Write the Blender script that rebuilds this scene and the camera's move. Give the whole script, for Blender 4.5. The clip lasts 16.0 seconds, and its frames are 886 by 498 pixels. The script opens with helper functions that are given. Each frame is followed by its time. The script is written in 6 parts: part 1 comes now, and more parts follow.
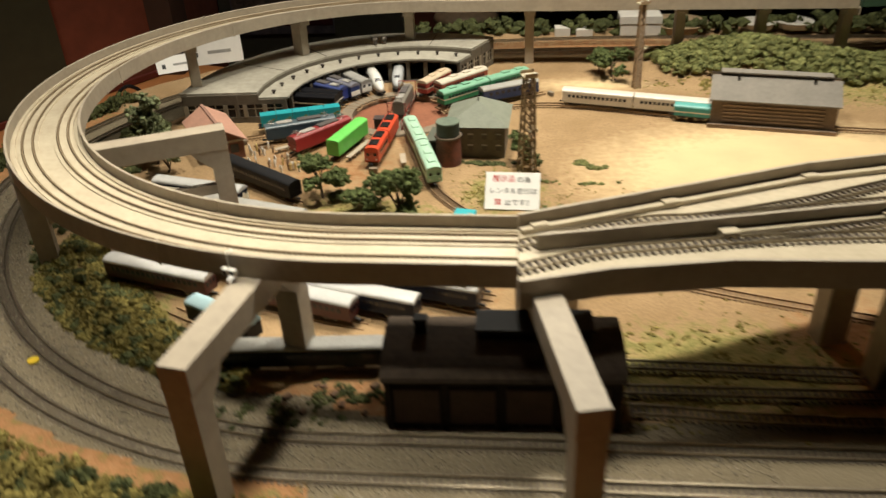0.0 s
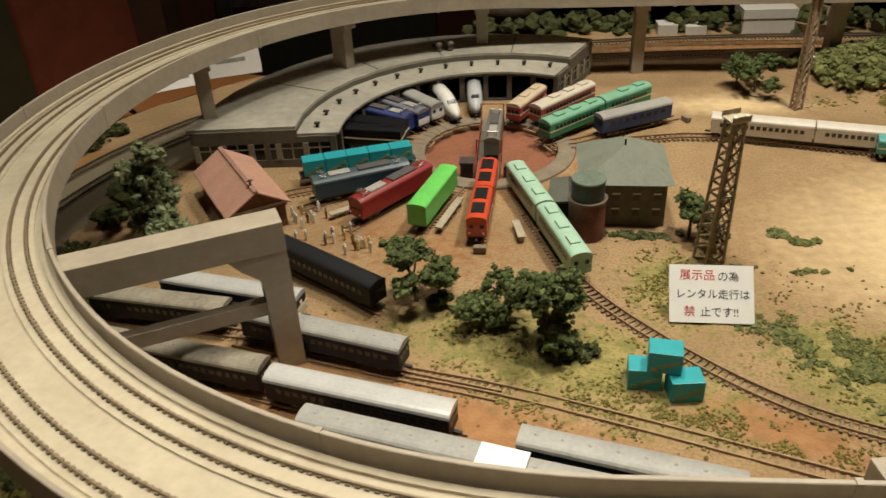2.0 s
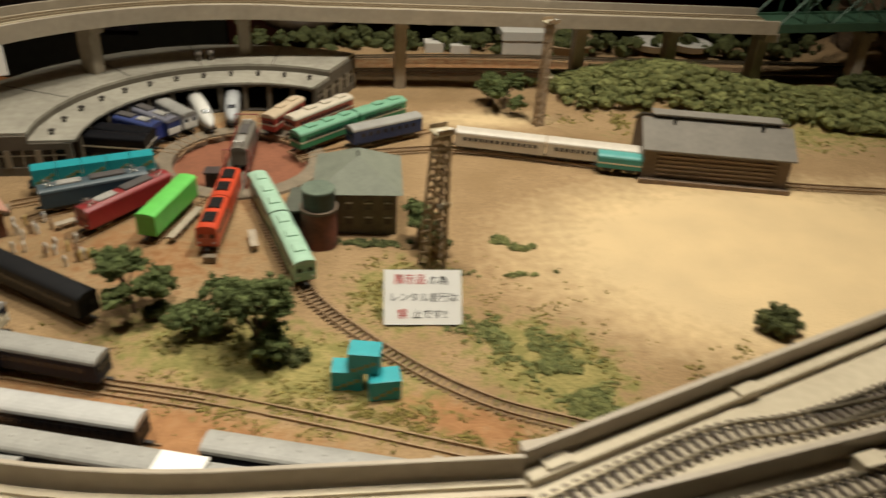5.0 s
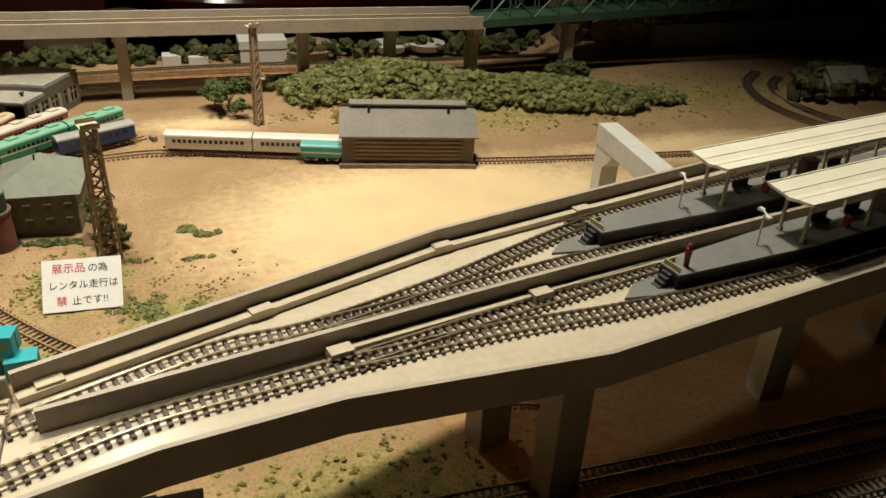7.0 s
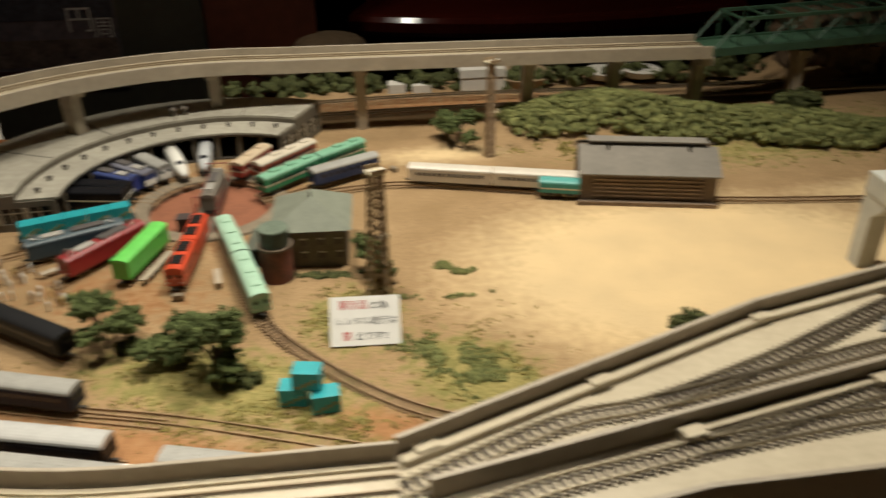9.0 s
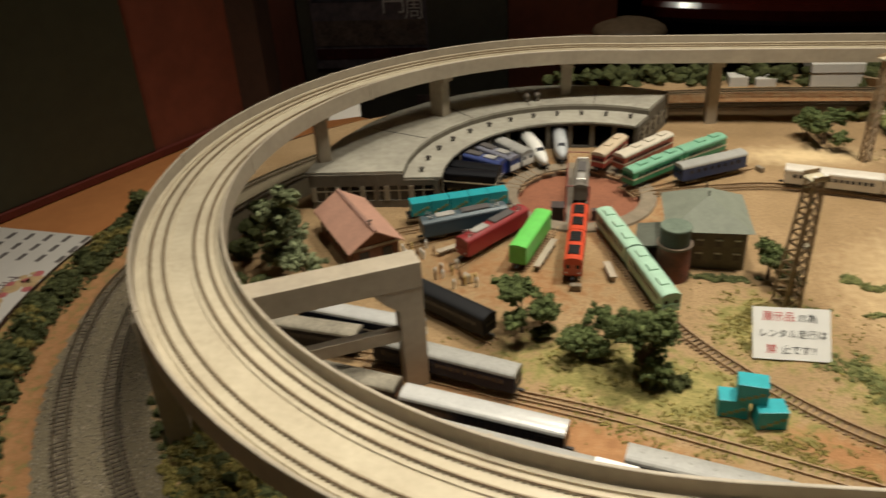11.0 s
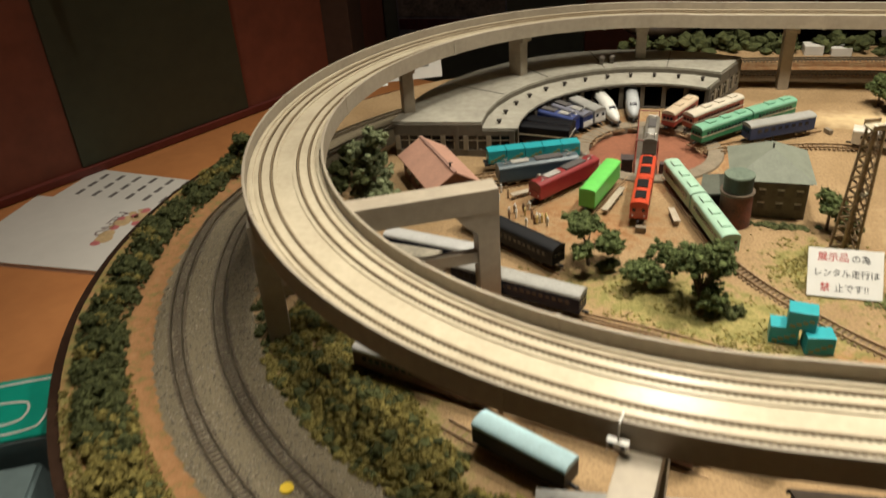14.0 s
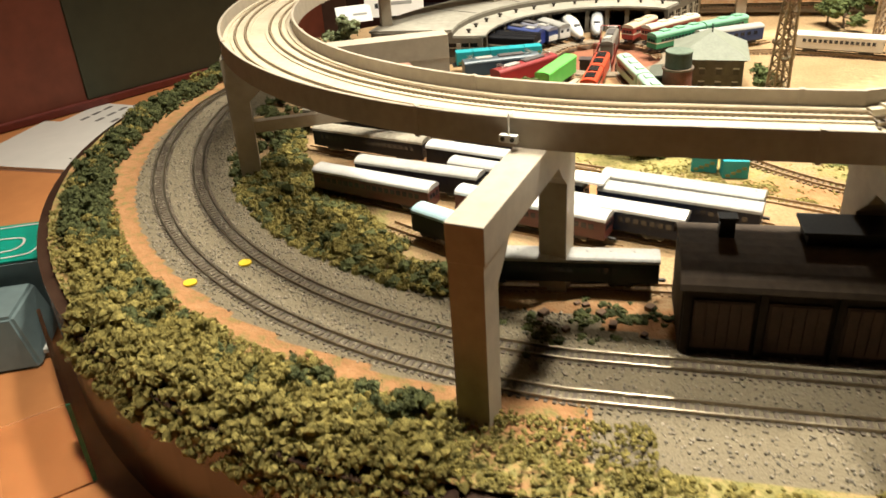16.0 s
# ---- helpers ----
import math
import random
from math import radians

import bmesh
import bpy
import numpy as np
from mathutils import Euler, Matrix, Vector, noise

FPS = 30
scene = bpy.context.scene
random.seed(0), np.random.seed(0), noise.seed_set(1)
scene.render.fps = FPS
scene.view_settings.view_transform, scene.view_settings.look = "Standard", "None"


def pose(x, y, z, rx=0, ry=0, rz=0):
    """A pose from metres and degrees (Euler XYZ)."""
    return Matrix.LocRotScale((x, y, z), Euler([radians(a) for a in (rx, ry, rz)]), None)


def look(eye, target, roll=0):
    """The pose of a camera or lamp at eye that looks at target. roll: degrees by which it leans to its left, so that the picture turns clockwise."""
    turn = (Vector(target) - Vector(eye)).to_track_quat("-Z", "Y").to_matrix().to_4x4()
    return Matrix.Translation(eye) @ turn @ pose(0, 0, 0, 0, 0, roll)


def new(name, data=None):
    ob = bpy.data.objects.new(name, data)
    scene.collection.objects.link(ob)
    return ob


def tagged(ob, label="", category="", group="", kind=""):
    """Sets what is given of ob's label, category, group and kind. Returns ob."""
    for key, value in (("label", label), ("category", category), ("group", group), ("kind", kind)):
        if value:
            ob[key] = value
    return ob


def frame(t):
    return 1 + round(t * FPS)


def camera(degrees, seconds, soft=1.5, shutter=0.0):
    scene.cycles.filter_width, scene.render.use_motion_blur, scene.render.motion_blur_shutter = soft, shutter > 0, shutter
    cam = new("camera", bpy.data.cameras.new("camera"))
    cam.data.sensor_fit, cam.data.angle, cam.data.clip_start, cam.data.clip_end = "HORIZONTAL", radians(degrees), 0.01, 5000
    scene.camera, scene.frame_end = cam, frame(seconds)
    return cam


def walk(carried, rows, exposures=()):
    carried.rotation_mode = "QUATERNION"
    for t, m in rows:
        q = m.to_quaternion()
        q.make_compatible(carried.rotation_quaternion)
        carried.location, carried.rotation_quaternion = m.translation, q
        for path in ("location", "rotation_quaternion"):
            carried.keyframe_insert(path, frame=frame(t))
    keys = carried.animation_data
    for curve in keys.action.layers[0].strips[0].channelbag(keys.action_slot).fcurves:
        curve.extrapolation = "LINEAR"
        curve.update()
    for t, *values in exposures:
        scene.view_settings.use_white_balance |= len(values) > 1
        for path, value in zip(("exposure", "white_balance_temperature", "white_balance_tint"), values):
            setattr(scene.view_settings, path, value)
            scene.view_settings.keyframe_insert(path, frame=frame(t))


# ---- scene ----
cam = camera(58.6, 16.0, shutter=0.9)
EXPOSURES = [(0.0, 0.38), (0.5, 0.3), (1.0, 0.1), (1.5, -0.1), (2.5, -0.15), (5.5, -0.15), (7.0, 0.18), (8.0, 0.18), (9.5, -0.12), (10.2, -0.12), (12.5, 0.05), (13.5, 0.1), (14.0, 0.2), (14.5, 0.4), (15.0, 0.65), (15.5, 1.05), (16.0, 1.3)]
PATH = [
    (0, (0.1659, 0.1773, 0.4232), (-0.0215, 1.8874, -0.5967), -2.68),
    (0.5, (0.0992, 0.2566, 0.4371), (-0.0673, 1.9437, -0.6240), -3.21),
    (1, (0.0307, 0.3798, 0.4091), (-0.1403, 2.0671, -0.6511), -3.17),
    (1.5, (-0.0054, 0.4654, 0.3838), (-0.1584, 2.1470, -0.6882), -2.71),
    (2, (0.0001, 0.4939, 0.3738), (-0.1413, 2.1767, -0.6977), -2.88),
    (2.5, (0.0082, 0.4965, 0.3763), (-0.0546, 2.1782, -0.7045), -1.46),
    (3, (0.0222, 0.4962, 0.3799), (0.0291, 2.1784, -0.7018), -0.21),
    (5.3, (0.1265, 0.4658, 0.3779), (0.4265, 2.1537, -0.6522), 2.98),
    (5.5, (0.1635, 0.4472, 0.3818), (0.4696, 2.1377, -0.6421), 1.86),
    (6, (0.2297, 0.4170, 0.3704), (0.6360, 2.1062, -0.6202), 1.94),
    (6.5, (0.2544, 0.3884, 0.3667), (0.7714, 2.0614, -0.5995), 2.63),
    (7, (0.2583, 0.3676, 0.3788), (0.8372, 2.0142, -0.5977), 3.09),
    (7.5, (0.2556, 0.3651, 0.3833), (0.8114, 2.0222, -0.5889), 2.46),
    (8, (0.2463, 0.3755, 0.3842), (0.7069, 2.0689, -0.5750), 0.99),
    (8.5, (0.2052, 0.3902, 0.4015), (0.5600, 2.1029, -0.5685), 0.39),
    (9, (0.1505, 0.4050, 0.4151), (0.3852, 2.1328, -0.5643), -0.33),
    (9.5, (0.0928, 0.4219, 0.4162), (0.1955, 2.1618, -0.5646), -0.96),
    (10, (0.0342, 0.4327, 0.4188), (0.0063, 2.1703, -0.5712), -1.56),
    (10.2, (0.0135, 0.4295, 0.4262), (-0.0723, 2.1618, -0.5696), -2.19),
    (12.3, (-0.0820, 0.4169, 0.4285), (-0.4755, 2.0996, -0.5783), -4.20),
    (12.5, (-0.0749, 0.4129, 0.4257), (-0.4854, 2.0938, -0.5772), -4.61),
    (13, (-0.0622, 0.3985, 0.4215), (-0.4848, 2.0771, -0.5805), -4.76),
    (13.5, (-0.0490, 0.3754, 0.4261), (-0.4712, 2.0432, -0.5938), -4.59),
    (14, (-0.0446, 0.3401, 0.4200), (-0.4619, 2.0028, -0.6103), -3.96),
    (14.5, (-0.0305, 0.2906, 0.3843), (-0.4522, 1.9707, -0.6153), -3.42),
    (15, (0.0093, 0.2522, 0.3494), (-0.4584, 1.9322, -0.6298), -4.59),
    (15.5, (0.0265, 0.2237, 0.3108), (-0.4417, 1.9149, -0.6486), -4.18),
    (16, (0.0346, 0.2050, 0.2973), (-0.4196, 1.9004, -0.6614), -3.91),
]
walk(cam, [(t, look(eye, target, roll)) for t, eye, target, roll in PATH], EXPOSURES)

# ---- light ----
world = bpy.data.worlds.new("room_air")
world.use_nodes = True
world.node_tree.nodes["Background"].inputs[0].default_value = (0.9, 0.62, 0.42, 1)
world.node_tree.nodes["Background"].inputs[1].default_value = 0.018
scene.world = world
scene.view_settings.exposure = 0.0


def ceiling_or_fill_spot(x, y, z, tx, ty, watts, cone, size=0.05, colour=(1.0, 0.93, 0.78)):
    lamp = bpy.data.lights.new("ceiling_or_fill_spot", "SPOT")
    lamp.energy, lamp.spot_size, lamp.spot_blend = watts, radians(cone), 0.9
    lamp.shadow_soft_size, lamp.color = size, colour
    ob = new("ceiling_or_fill_spot", lamp)
    ob.matrix_world = look((x, y, z), (tx, ty, 0))
    return ob


ceiling_or_fill_spot(0.46, 1.18, 1.2, 0.42, 1.05, 58, 88, 0.06)
ceiling_or_fill_spot(-0.16, 0.68, 1.3, -0.13, 0.64, 40, 41, 0.05)
ceiling_or_fill_spot(0.00, 1.08, 1.3, -0.05, 1.13, 41, 76, 0.06)
ceiling_or_fill_spot(0.08, 1.66, 0.95, 0.04, 0.95, 9.5, 96, 0.035)
# added fill, no known lamp here: lifts the west wall and counter
ceiling_or_fill_spot(-0.75, 1.15, 1.6, -0.86, 1.34, 23, 56, 0.05)
# another added fill, aimed at the north wall so it isn't black
ceiling_or_fill_spot(-0.15, 1.85, 1.65, -0.35, 2.32, 12, 80, 0.05)
ceiling_or_fill_spot(0.75, 2.25, 1.65, 0.75, 2.60, 5, 70, 0.05)

# ---- materials ----
MATS = {}


def mat(name, col, rough=0.6, var=0.25, scale=60.0, bump=0.15, metal=0.0, island=0.0, spec=0.5, col2=None, fine=6.0):
    """Procedural surface: two scales of colour variation, fine relief, optional random shade per piece."""
    if name in MATS:
        return MATS[name]
    m = bpy.data.materials.new(name)
    m.use_nodes = True
    nt = m.node_tree
    n, l = nt.nodes, nt.links
    b = n["Principled BSDF"]
    b.inputs["Roughness"].default_value = rough
    b.inputs["Metallic"].default_value = metal
    b.inputs["Specular IOR Level"].default_value = spec
    tc = n.new("ShaderNodeTexCoord")
    big = n.new("ShaderNodeTexNoise")
    big.inputs["Scale"].default_value = scale
    big.inputs["Detail"].default_value = 5
    small = n.new("ShaderNodeTexNoise")
    small.inputs["Scale"].default_value = scale * fine
    small.inputs["Detail"].default_value = 4
    l.new(tc.outputs["Object"], big.inputs["Vector"])
    l.new(tc.outputs["Object"], small.inputs["Vector"])
    mix = n.new("ShaderNodeMix")
    mix.data_type = "RGBA"
    c2 = col2 or tuple(max(0.0, c * (1 - 1.6 * var)) for c in col)
    mix.inputs["A"].default_value = (*[min(1, c * (1 + var * 0.5)) for c in col], 1)
    mix.inputs["B"].default_value = (*c2, 1)
    add = n.new("ShaderNodeMath")
    add.operation = "MULTIPLY_ADD"
    add.inputs[1].default_value = 0.45
    l.new(small.outputs["Fac"], add.inputs[0])
    half = n.new("ShaderNodeMath")
    half.operation = "MULTIPLY"
    half.inputs[1].default_value = 0.55
    l.new(big.outputs["Fac"], half.inputs[0])
    l.new(half.outputs[0], add.inputs[2])
    ramp = n.new("ShaderNodeMapRange")
    ramp.inputs["From Min"].default_value = 0.32
    ramp.inputs["From Max"].default_value = 0.68
    l.new(add.outputs[0], ramp.inputs["Value"])
    l.new(ramp.outputs["Result"], mix.inputs["Factor"])
    out = mix.outputs["Result"]
    if island:
        geo = n.new("ShaderNodeNewGeometry")
        hsv = n.new("ShaderNodeHueSaturation")
        mr = n.new("ShaderNodeMapRange")
        mr.inputs["To Min"].default_value = 1 - island
        mr.inputs["To Max"].default_value = 1 + island
        l.new(geo.outputs["Random Per Island"], mr.inputs["Value"])
        l.new(mr.outputs["Result"], hsv.inputs["Value"])
        mh = n.new("ShaderNodeMapRange")
        mh.inputs["To Min"].default_value = 0.5 - island * 0.07
        mh.inputs["To Max"].default_value = 0.5 + island * 0.07
        l.new(small.outputs["Fac"], mh.inputs["Value"])
        l.new(mh.outputs["Result"], hsv.inputs["Hue"])
        l.new(out, hsv.inputs["Color"])
        out = hsv.outputs["Color"]
    l.new(out, b.inputs["Base Color"])
    if bump:
        bp = n.new("ShaderNodeBump")
        bp.inputs["Strength"].default_value = bump
        bp.inputs["Distance"].default_value = 0.002
        l.new(add.outputs[0], bp.inputs["Height"])
        l.new(bp.outputs["Normal"], b.inputs["Normal"])
    MATS[name] = m
    return m


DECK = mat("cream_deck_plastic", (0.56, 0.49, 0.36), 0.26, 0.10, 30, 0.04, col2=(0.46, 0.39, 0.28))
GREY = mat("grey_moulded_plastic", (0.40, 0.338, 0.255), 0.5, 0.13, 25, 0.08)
RAIL = mat("nickel_rail", (0.42, 0.36, 0.26), 0.28, 0.25, 200, 0.02, metal=0.9)
SLEEPER = mat("brown_sleeper", (0.115, 0.086, 0.058), 0.7, 0.3, 300, 0.2)
CURVETIE = mat("brown_yard_sleeper", (0.26, 0.17, 0.095), 0.85, 0.3, 300, 0.2)
YARDTIE = mat("rusty_buried_sleeper", (0.33, 0.215, 0.115), 0.9, 0.25, 300, 0.2)
YARDRAIL = mat("rusty_rail", (0.36, 0.24, 0.13), 0.5, 0.25, 200, 0.02, metal=0.3)
VIARAIL = mat("dull_brown_rail", (0.30, 0.225, 0.14), 0.35, 0.2, 200, 0.02, metal=0.2)
FASTEN = mat("dark_rail_chair", (0.22, 0.165, 0.10), 0.6, 0.3, 300, 0.1)
BALLAST = mat("grey_ballast", (0.25, 0.21, 0.15), 0.9, 0.35, 220, 0.4, island=0.5, col2=(0.18, 0.155, 0.115))
BOARD = mat("dark_board_edge", (0.04, 0.022, 0.014), 0.22, 0.3, 12, 0.05)
FOAM = mat("olive_foam_foliage", (0.30, 0.24, 0.07), 0.95, 0.4, 260, 1.0, island=0.3, spec=0.1, col2=(0.085, 0.078, 0.028))
FOAM_DARK = mat("dark_green_foliage", (0.105, 0.112, 0.042), 0.95, 0.4, 170, 1.0, island=0.3, spec=0.1, col2=(0.032, 0.04, 0.02))
FOAM_HILL = mat("hill_foliage", (0.215, 0.21, 0.075), 0.95, 0.4, 170, 1.0, island=0.3, spec=0.1, col2=(0.07, 0.09, 0.038))
FOAM_TREE = mat("tree_foliage", (0.125, 0.15, 0.055), 0.95, 0.4, 170, 1.0, island=0.3, spec=0.1, col2=(0.045, 0.06, 0.024))
FOAM_PALE = mat("pale_green_foliage", (0.25, 0.275, 0.15), 0.95, 0.4, 170, 1.0, island=0.35, spec=0.1, col2=(0.11, 0.13, 0.065))
TWIG = mat("brown_twig", (0.12, 0.08, 0.05), 0.8, 0.3, 200, 0.4)
BLACK = mat("black_paint", (0.016, 0.015, 0.015), 0.5, 0.3, 100, 0.05, spec=0.2)
UNDER = mat("underframe_black", (0.025, 0.022, 0.02), 0.6, 0.3, 200, 0.1)
GLASS = mat("dark_window", (0.02, 0.02, 0.022), 0.15, 0.1, 100, 0)
ROOFGREY = mat("weathered_roof_sheet", (0.38, 0.355, 0.29), 0.6, 0.22, 18, 0.1, col2=(0.25, 0.23, 0.185))
SILVER = mat("silver_roof_paint", (0.70, 0.69, 0.66), 0.24, 0.1, 60, 0.03, metal=0.35)
ROOFMID = mat("grey_roof_paint", (0.33, 0.32, 0.29), 0.5, 0.15, 60, 0.05)
ROOFDUST = mat("dusty_roof_paint", (0.30, 0.265, 0.20), 0.7, 0.3, 50, 0.1)
WHITE = mat("white_plastic", (0.72, 0.70, 0.64), 0.4, 0.06, 40, 0.02)
WOOD_DARK = mat("dark_brown_boards", (0.034, 0.022, 0.015), 0.75, 0.35, 40, 0.3, spec=0.25)


def ground_material():
    m = bpy.data.materials.new("scenic_ground")
    m.use_nodes = True
    n, l = m.node_tree.nodes, m.node_tree.links
    b = n["Principled BSDF"]
    b.inputs["Roughness"].default_value = 0.95
    b.inputs["Specular IOR Level"].default_value = 0.15
    cov = n.new("ShaderNodeAttribute")
    cov.attribute_name = "cover"
    sep = n.new("ShaderNodeSeparateColor")
    l.new(cov.outputs["Color"], sep.inputs["Color"])
    tc = n.new("ShaderNodeTexCoord")

    def tex(scale, detail=6):
        t = n.new("ShaderNodeTexNoise")
        t.inputs["Scale"].default_value = scale
        t.inputs["Detail"].default_value = detail
        l.new(tc.outputs["Object"], t.inputs["Vector"])
        return t.outputs["Fac"]

    def rng(v, a, c, lo=0.0, hi=1.0):
        r = n.new("ShaderNodeMapRange")
        r.inputs["From Min"].default_value, r.inputs["From Max"].default_value = a, c
        r.inputs["To Min"].default_value, r.inputs["To Max"].default_value = lo, hi
        l.new(v, r.inputs["Value"])
        return r.outputs["Result"]

    def mixc(f, a, c):
        x = n.new("ShaderNodeMix")
        x.data_type = "RGBA"
        l.new(f, x.inputs["Factor"])
        for sock, v in (("A", a), ("B", c)):
            if isinstance(v, tuple):
                x.inputs[sock].default_value = (*v, 1)
            else:
                l.new(v, x.inputs[sock])
        return x.outputs["Result"]

    def math2(op, a, c):
        x = n.new("ShaderNodeMath")
        x.operation = op
        for i, v in enumerate((a, c)):
            if isinstance(v, (int, float)):
                x.inputs[i].default_value = v
            else:
                l.new(v, x.inputs[i])
        return x.outputs[0]

    n1, n2, n3, n4 = tex(14), tex(90), tex(420, 3), tex(1300, 2)
    soil = mixc(rng(n1, 0.35, 0.65), (0.38, 0.255, 0.135), (0.29, 0.19, 0.095))
    soil = mixc(rng(n3, 0.42, 0.75), soil, (0.23, 0.15, 0.08))
    sand = mixc(rng(n1, 0.3, 0.7), (0.66, 0.49, 0.27), (0.56, 0.42, 0.24))
    dirt = mixc(rng(n2, 0.35, 0.65), (0.37, 0.19, 0.085), (0.27, 0.135, 0.06))
    grass = mixc(rng(n2, 0.38, 0.62), (0.34, 0.275, 0.105), (0.22, 0.195, 0.068))
    grass = mixc(rng(n3, 0.52, 0.72), grass, (0.13, 0.125, 0.04))
    stone = mixc(rng(n4, 0.42, 0.62), (0.25, 0.205, 0.135), (0.105, 0.088, 0.056))
    stone = mixc(rng(n2, 0.4, 0.7), stone, (0.19, 0.155, 0.10))
    w2 = math2("SUBTRACT", math2("ADD", n2, math2("MULTIPLY", n3, 0.4)), 0.7)

    def mask(ch, gain=1.6):
        return rng(math2("ADD", sep.outputs[ch], math2("MULTIPLY", w2, gain)), 0.35, 0.65)

    c = mixc(mask("Blue", 0.3), soil, sand)
    c = mixc(mask("Green", 0.9), c, dirt)
    c = mixc(mask("Red", 1.2), c, grass)
    alpha = rng(math2("ADD", cov.outputs["Alpha"], math2("MULTIPLY", w2, 0.4)), 0.4, 0.6)
    c = mixc(alpha, c, stone)
    l.new(c, b.inputs["Base Color"])
    bp = n.new("ShaderNodeBump")
    bp.inputs["Strength"].default_value = 0.6
    bp.inputs["Distance"].default_value = 0.0015
    l.new(math2("ADD", n3, math2("MULTIPLY", n2, 0.6)), bp.inputs["Height"])
    l.new(bp.outputs["Normal"], b.inputs["Normal"])
    return m


GROUND = ground_material()

# ---- mesh helpers ----


def finish(name, me, material, parent=None, label="", smooth=False, kind=""):
    if material:
        me.materials.append(material)
    if smooth:
        me.polygons.foreach_set("use_smooth", [True] * len(me.polygons))
    ob = new(name, me)
    if parent:
        ob.parent = parent
    return tagged(ob, label=label, kind=kind)


def part(name, bm, material, parent=None, label="", smooth=False, kind=""):
    me = bpy.data.meshes.new(name)
    bmesh.ops.recalc_face_normals(bm, faces=bm.faces)
    bm.to_mesh(me)
    bm.free()
    return finish(name, me, material, parent, label, smooth, kind)


def thing(name, m, label, category, group="", kind=""):
    ob = new(name)
    ob.empty_display_size = 0.01
    ob.matrix_world = m
    return tagged(ob, label, category, group, kind)


def box(bm, x, y, z, sx, sy, sz, rz=0.0, bev=0.0, ry=0.0, rx=0.0):
    """A box centred in x and y with its base at z."""
    r = bmesh.ops.create_cube(bm, size=1, matrix=pose(x, y, z + sz / 2, rx, ry, rz) @ Matrix.Diagonal((sx, sy, sz, 1)))
    if bev:
        es = {e for v in r["verts"] for e in v.link_edges}
        bmesh.ops.bevel(bm, geom=list(es), offset=bev, segments=2, affect="EDGES", profile=0.6)
    return bm


def B(*boxes):
    bm = bmesh.new()
    for b in boxes:
        box(bm, *b)
    return bm


def rod(bm, a, b, r, r2=None, seg=8):
    a, b = Vector(a), Vector(b)
    m = Matrix.Translation((a + b) / 2) @ (b - a).to_track_quat("Z", "Y").to_matrix().to_4x4()
    bmesh.ops.create_cone(bm, cap_ends=True, segments=seg, radius1=r, radius2=r if r2 is None else r2, depth=(b - a).length, matrix=m)
    return bm


def prism(bm, outline, z0, z1):
    lo = [bm.verts.new((x, y, z0)) for x, y in outline]
    hi = [bm.verts.new((x, y, z1)) for x, y in outline]
    bm.faces.new(lo[::-1])
    bm.faces.new(hi)
    k = len(outline)
    for i in range(k):
        bm.faces.new((lo[i], lo[(i + 1) % k], hi[(i + 1) % k], hi[i]))
    return bm


def extrude_x(bm, section, x0, x1):
    """A section in (y, z) drawn out along x."""
    a = [bm.verts.new((x0, y, z)) for y, z in section]
    b = [bm.verts.new((x1, y, z)) for y, z in section]
    k = len(section)
    bm.faces.new(a)
    bm.faces.new(b[::-1])
    for i in range(k):
        bm.faces.new((a[i], b[i], b[(i + 1) % k], a[(i + 1) % k]))
    return bm


def sweep(bm, path, profile, closed=True):
    """A profile (to the left, up) drawn along a path of (x, y, z)."""
    rows = []
    n = len(path)
    for i, p in enumerate(path):
        a, b = path[max(0, i - 1)], path[min(n - 1, i + 1)]
        d = Vector((b[0] - a[0], b[1] - a[1], 0)).normalized()
        s = Vector((-d.y, d.x, 0))
        rows.append([bm.verts.new((p[0] + s.x * u, p[1] + s.y * u, p[2] + v)) for u, v in profile])
    k = len(profile)
    for r0, r1 in zip(rows, rows[1:]):
        for j in range(k if closed else k - 1):
            bm.faces.new((r0[j], r0[(j + 1) % k], r1[(j + 1) % k], r1[j]))
    if closed:
        bm.faces.new(rows[0][::-1])
        bm.faces.new(rows[-1])
    return bm


def rect(u0, u1, v0, v1):
    return [(u0, v0), (u1, v0), (u1, v1), (u0, v1)]


def arc(cx, cy, r, a0, a1, n, z0=0.0, z1=None):
    z1 = z0 if z1 is None else z1
    return [(cx + r * math.cos(radians(a0 + (a1 - a0) * i / n)), cy + r * math.sin(radians(a0 + (a1 - a0) * i / n)), z0 + (z1 - z0) * i / n) for i in range(n + 1)]


def smooth_line(pts, step=0.01):
    """A Catmull-Rom line through the points, at even small steps."""
    p = [Vector(q) for q in pts]
    p = [2 * p[0] - p[1]] + p + [2 * p[-1] - p[-2]]
    out = []
    for i in range(1, len(p) - 2):
        n = max(2, int((p[i + 1] - p[i]).length / step))
        for k in range(n):
            t = k / n
            a, b, c, d = p[i - 1], p[i], p[i + 1], p[i + 2]
            out.append(tuple(0.5 * (2 * b + (c - a) * t + (2 * a - 5 * b + 4 * c - d) * t * t + (3 * b - a - 3 * c + d) * t ** 3)))
    out.append(tuple(p[-2]))
    return out


def stations(path, pitch):
    """Places and headings at an even pitch along a path."""
    out, carry = [], 0.0
    for a, b in zip(path, path[1:]):
        d = Vector(b) - Vector(a)
        L = d.length
        s = carry
        while s < L:
            out.append((Vector(a) + d * (s / L), math.atan2(d.y, d.x)))
            s += pitch
        carry = s - L
    return out


def mesh_arrays(name, verts, faces):
    me = bpy.data.meshes.new(name)
    me.from_pydata(verts.tolist() if hasattr(verts, "tolist") else verts, [], faces.tolist() if hasattr(faces, "tolist") else faces)
    me.update()
    return me


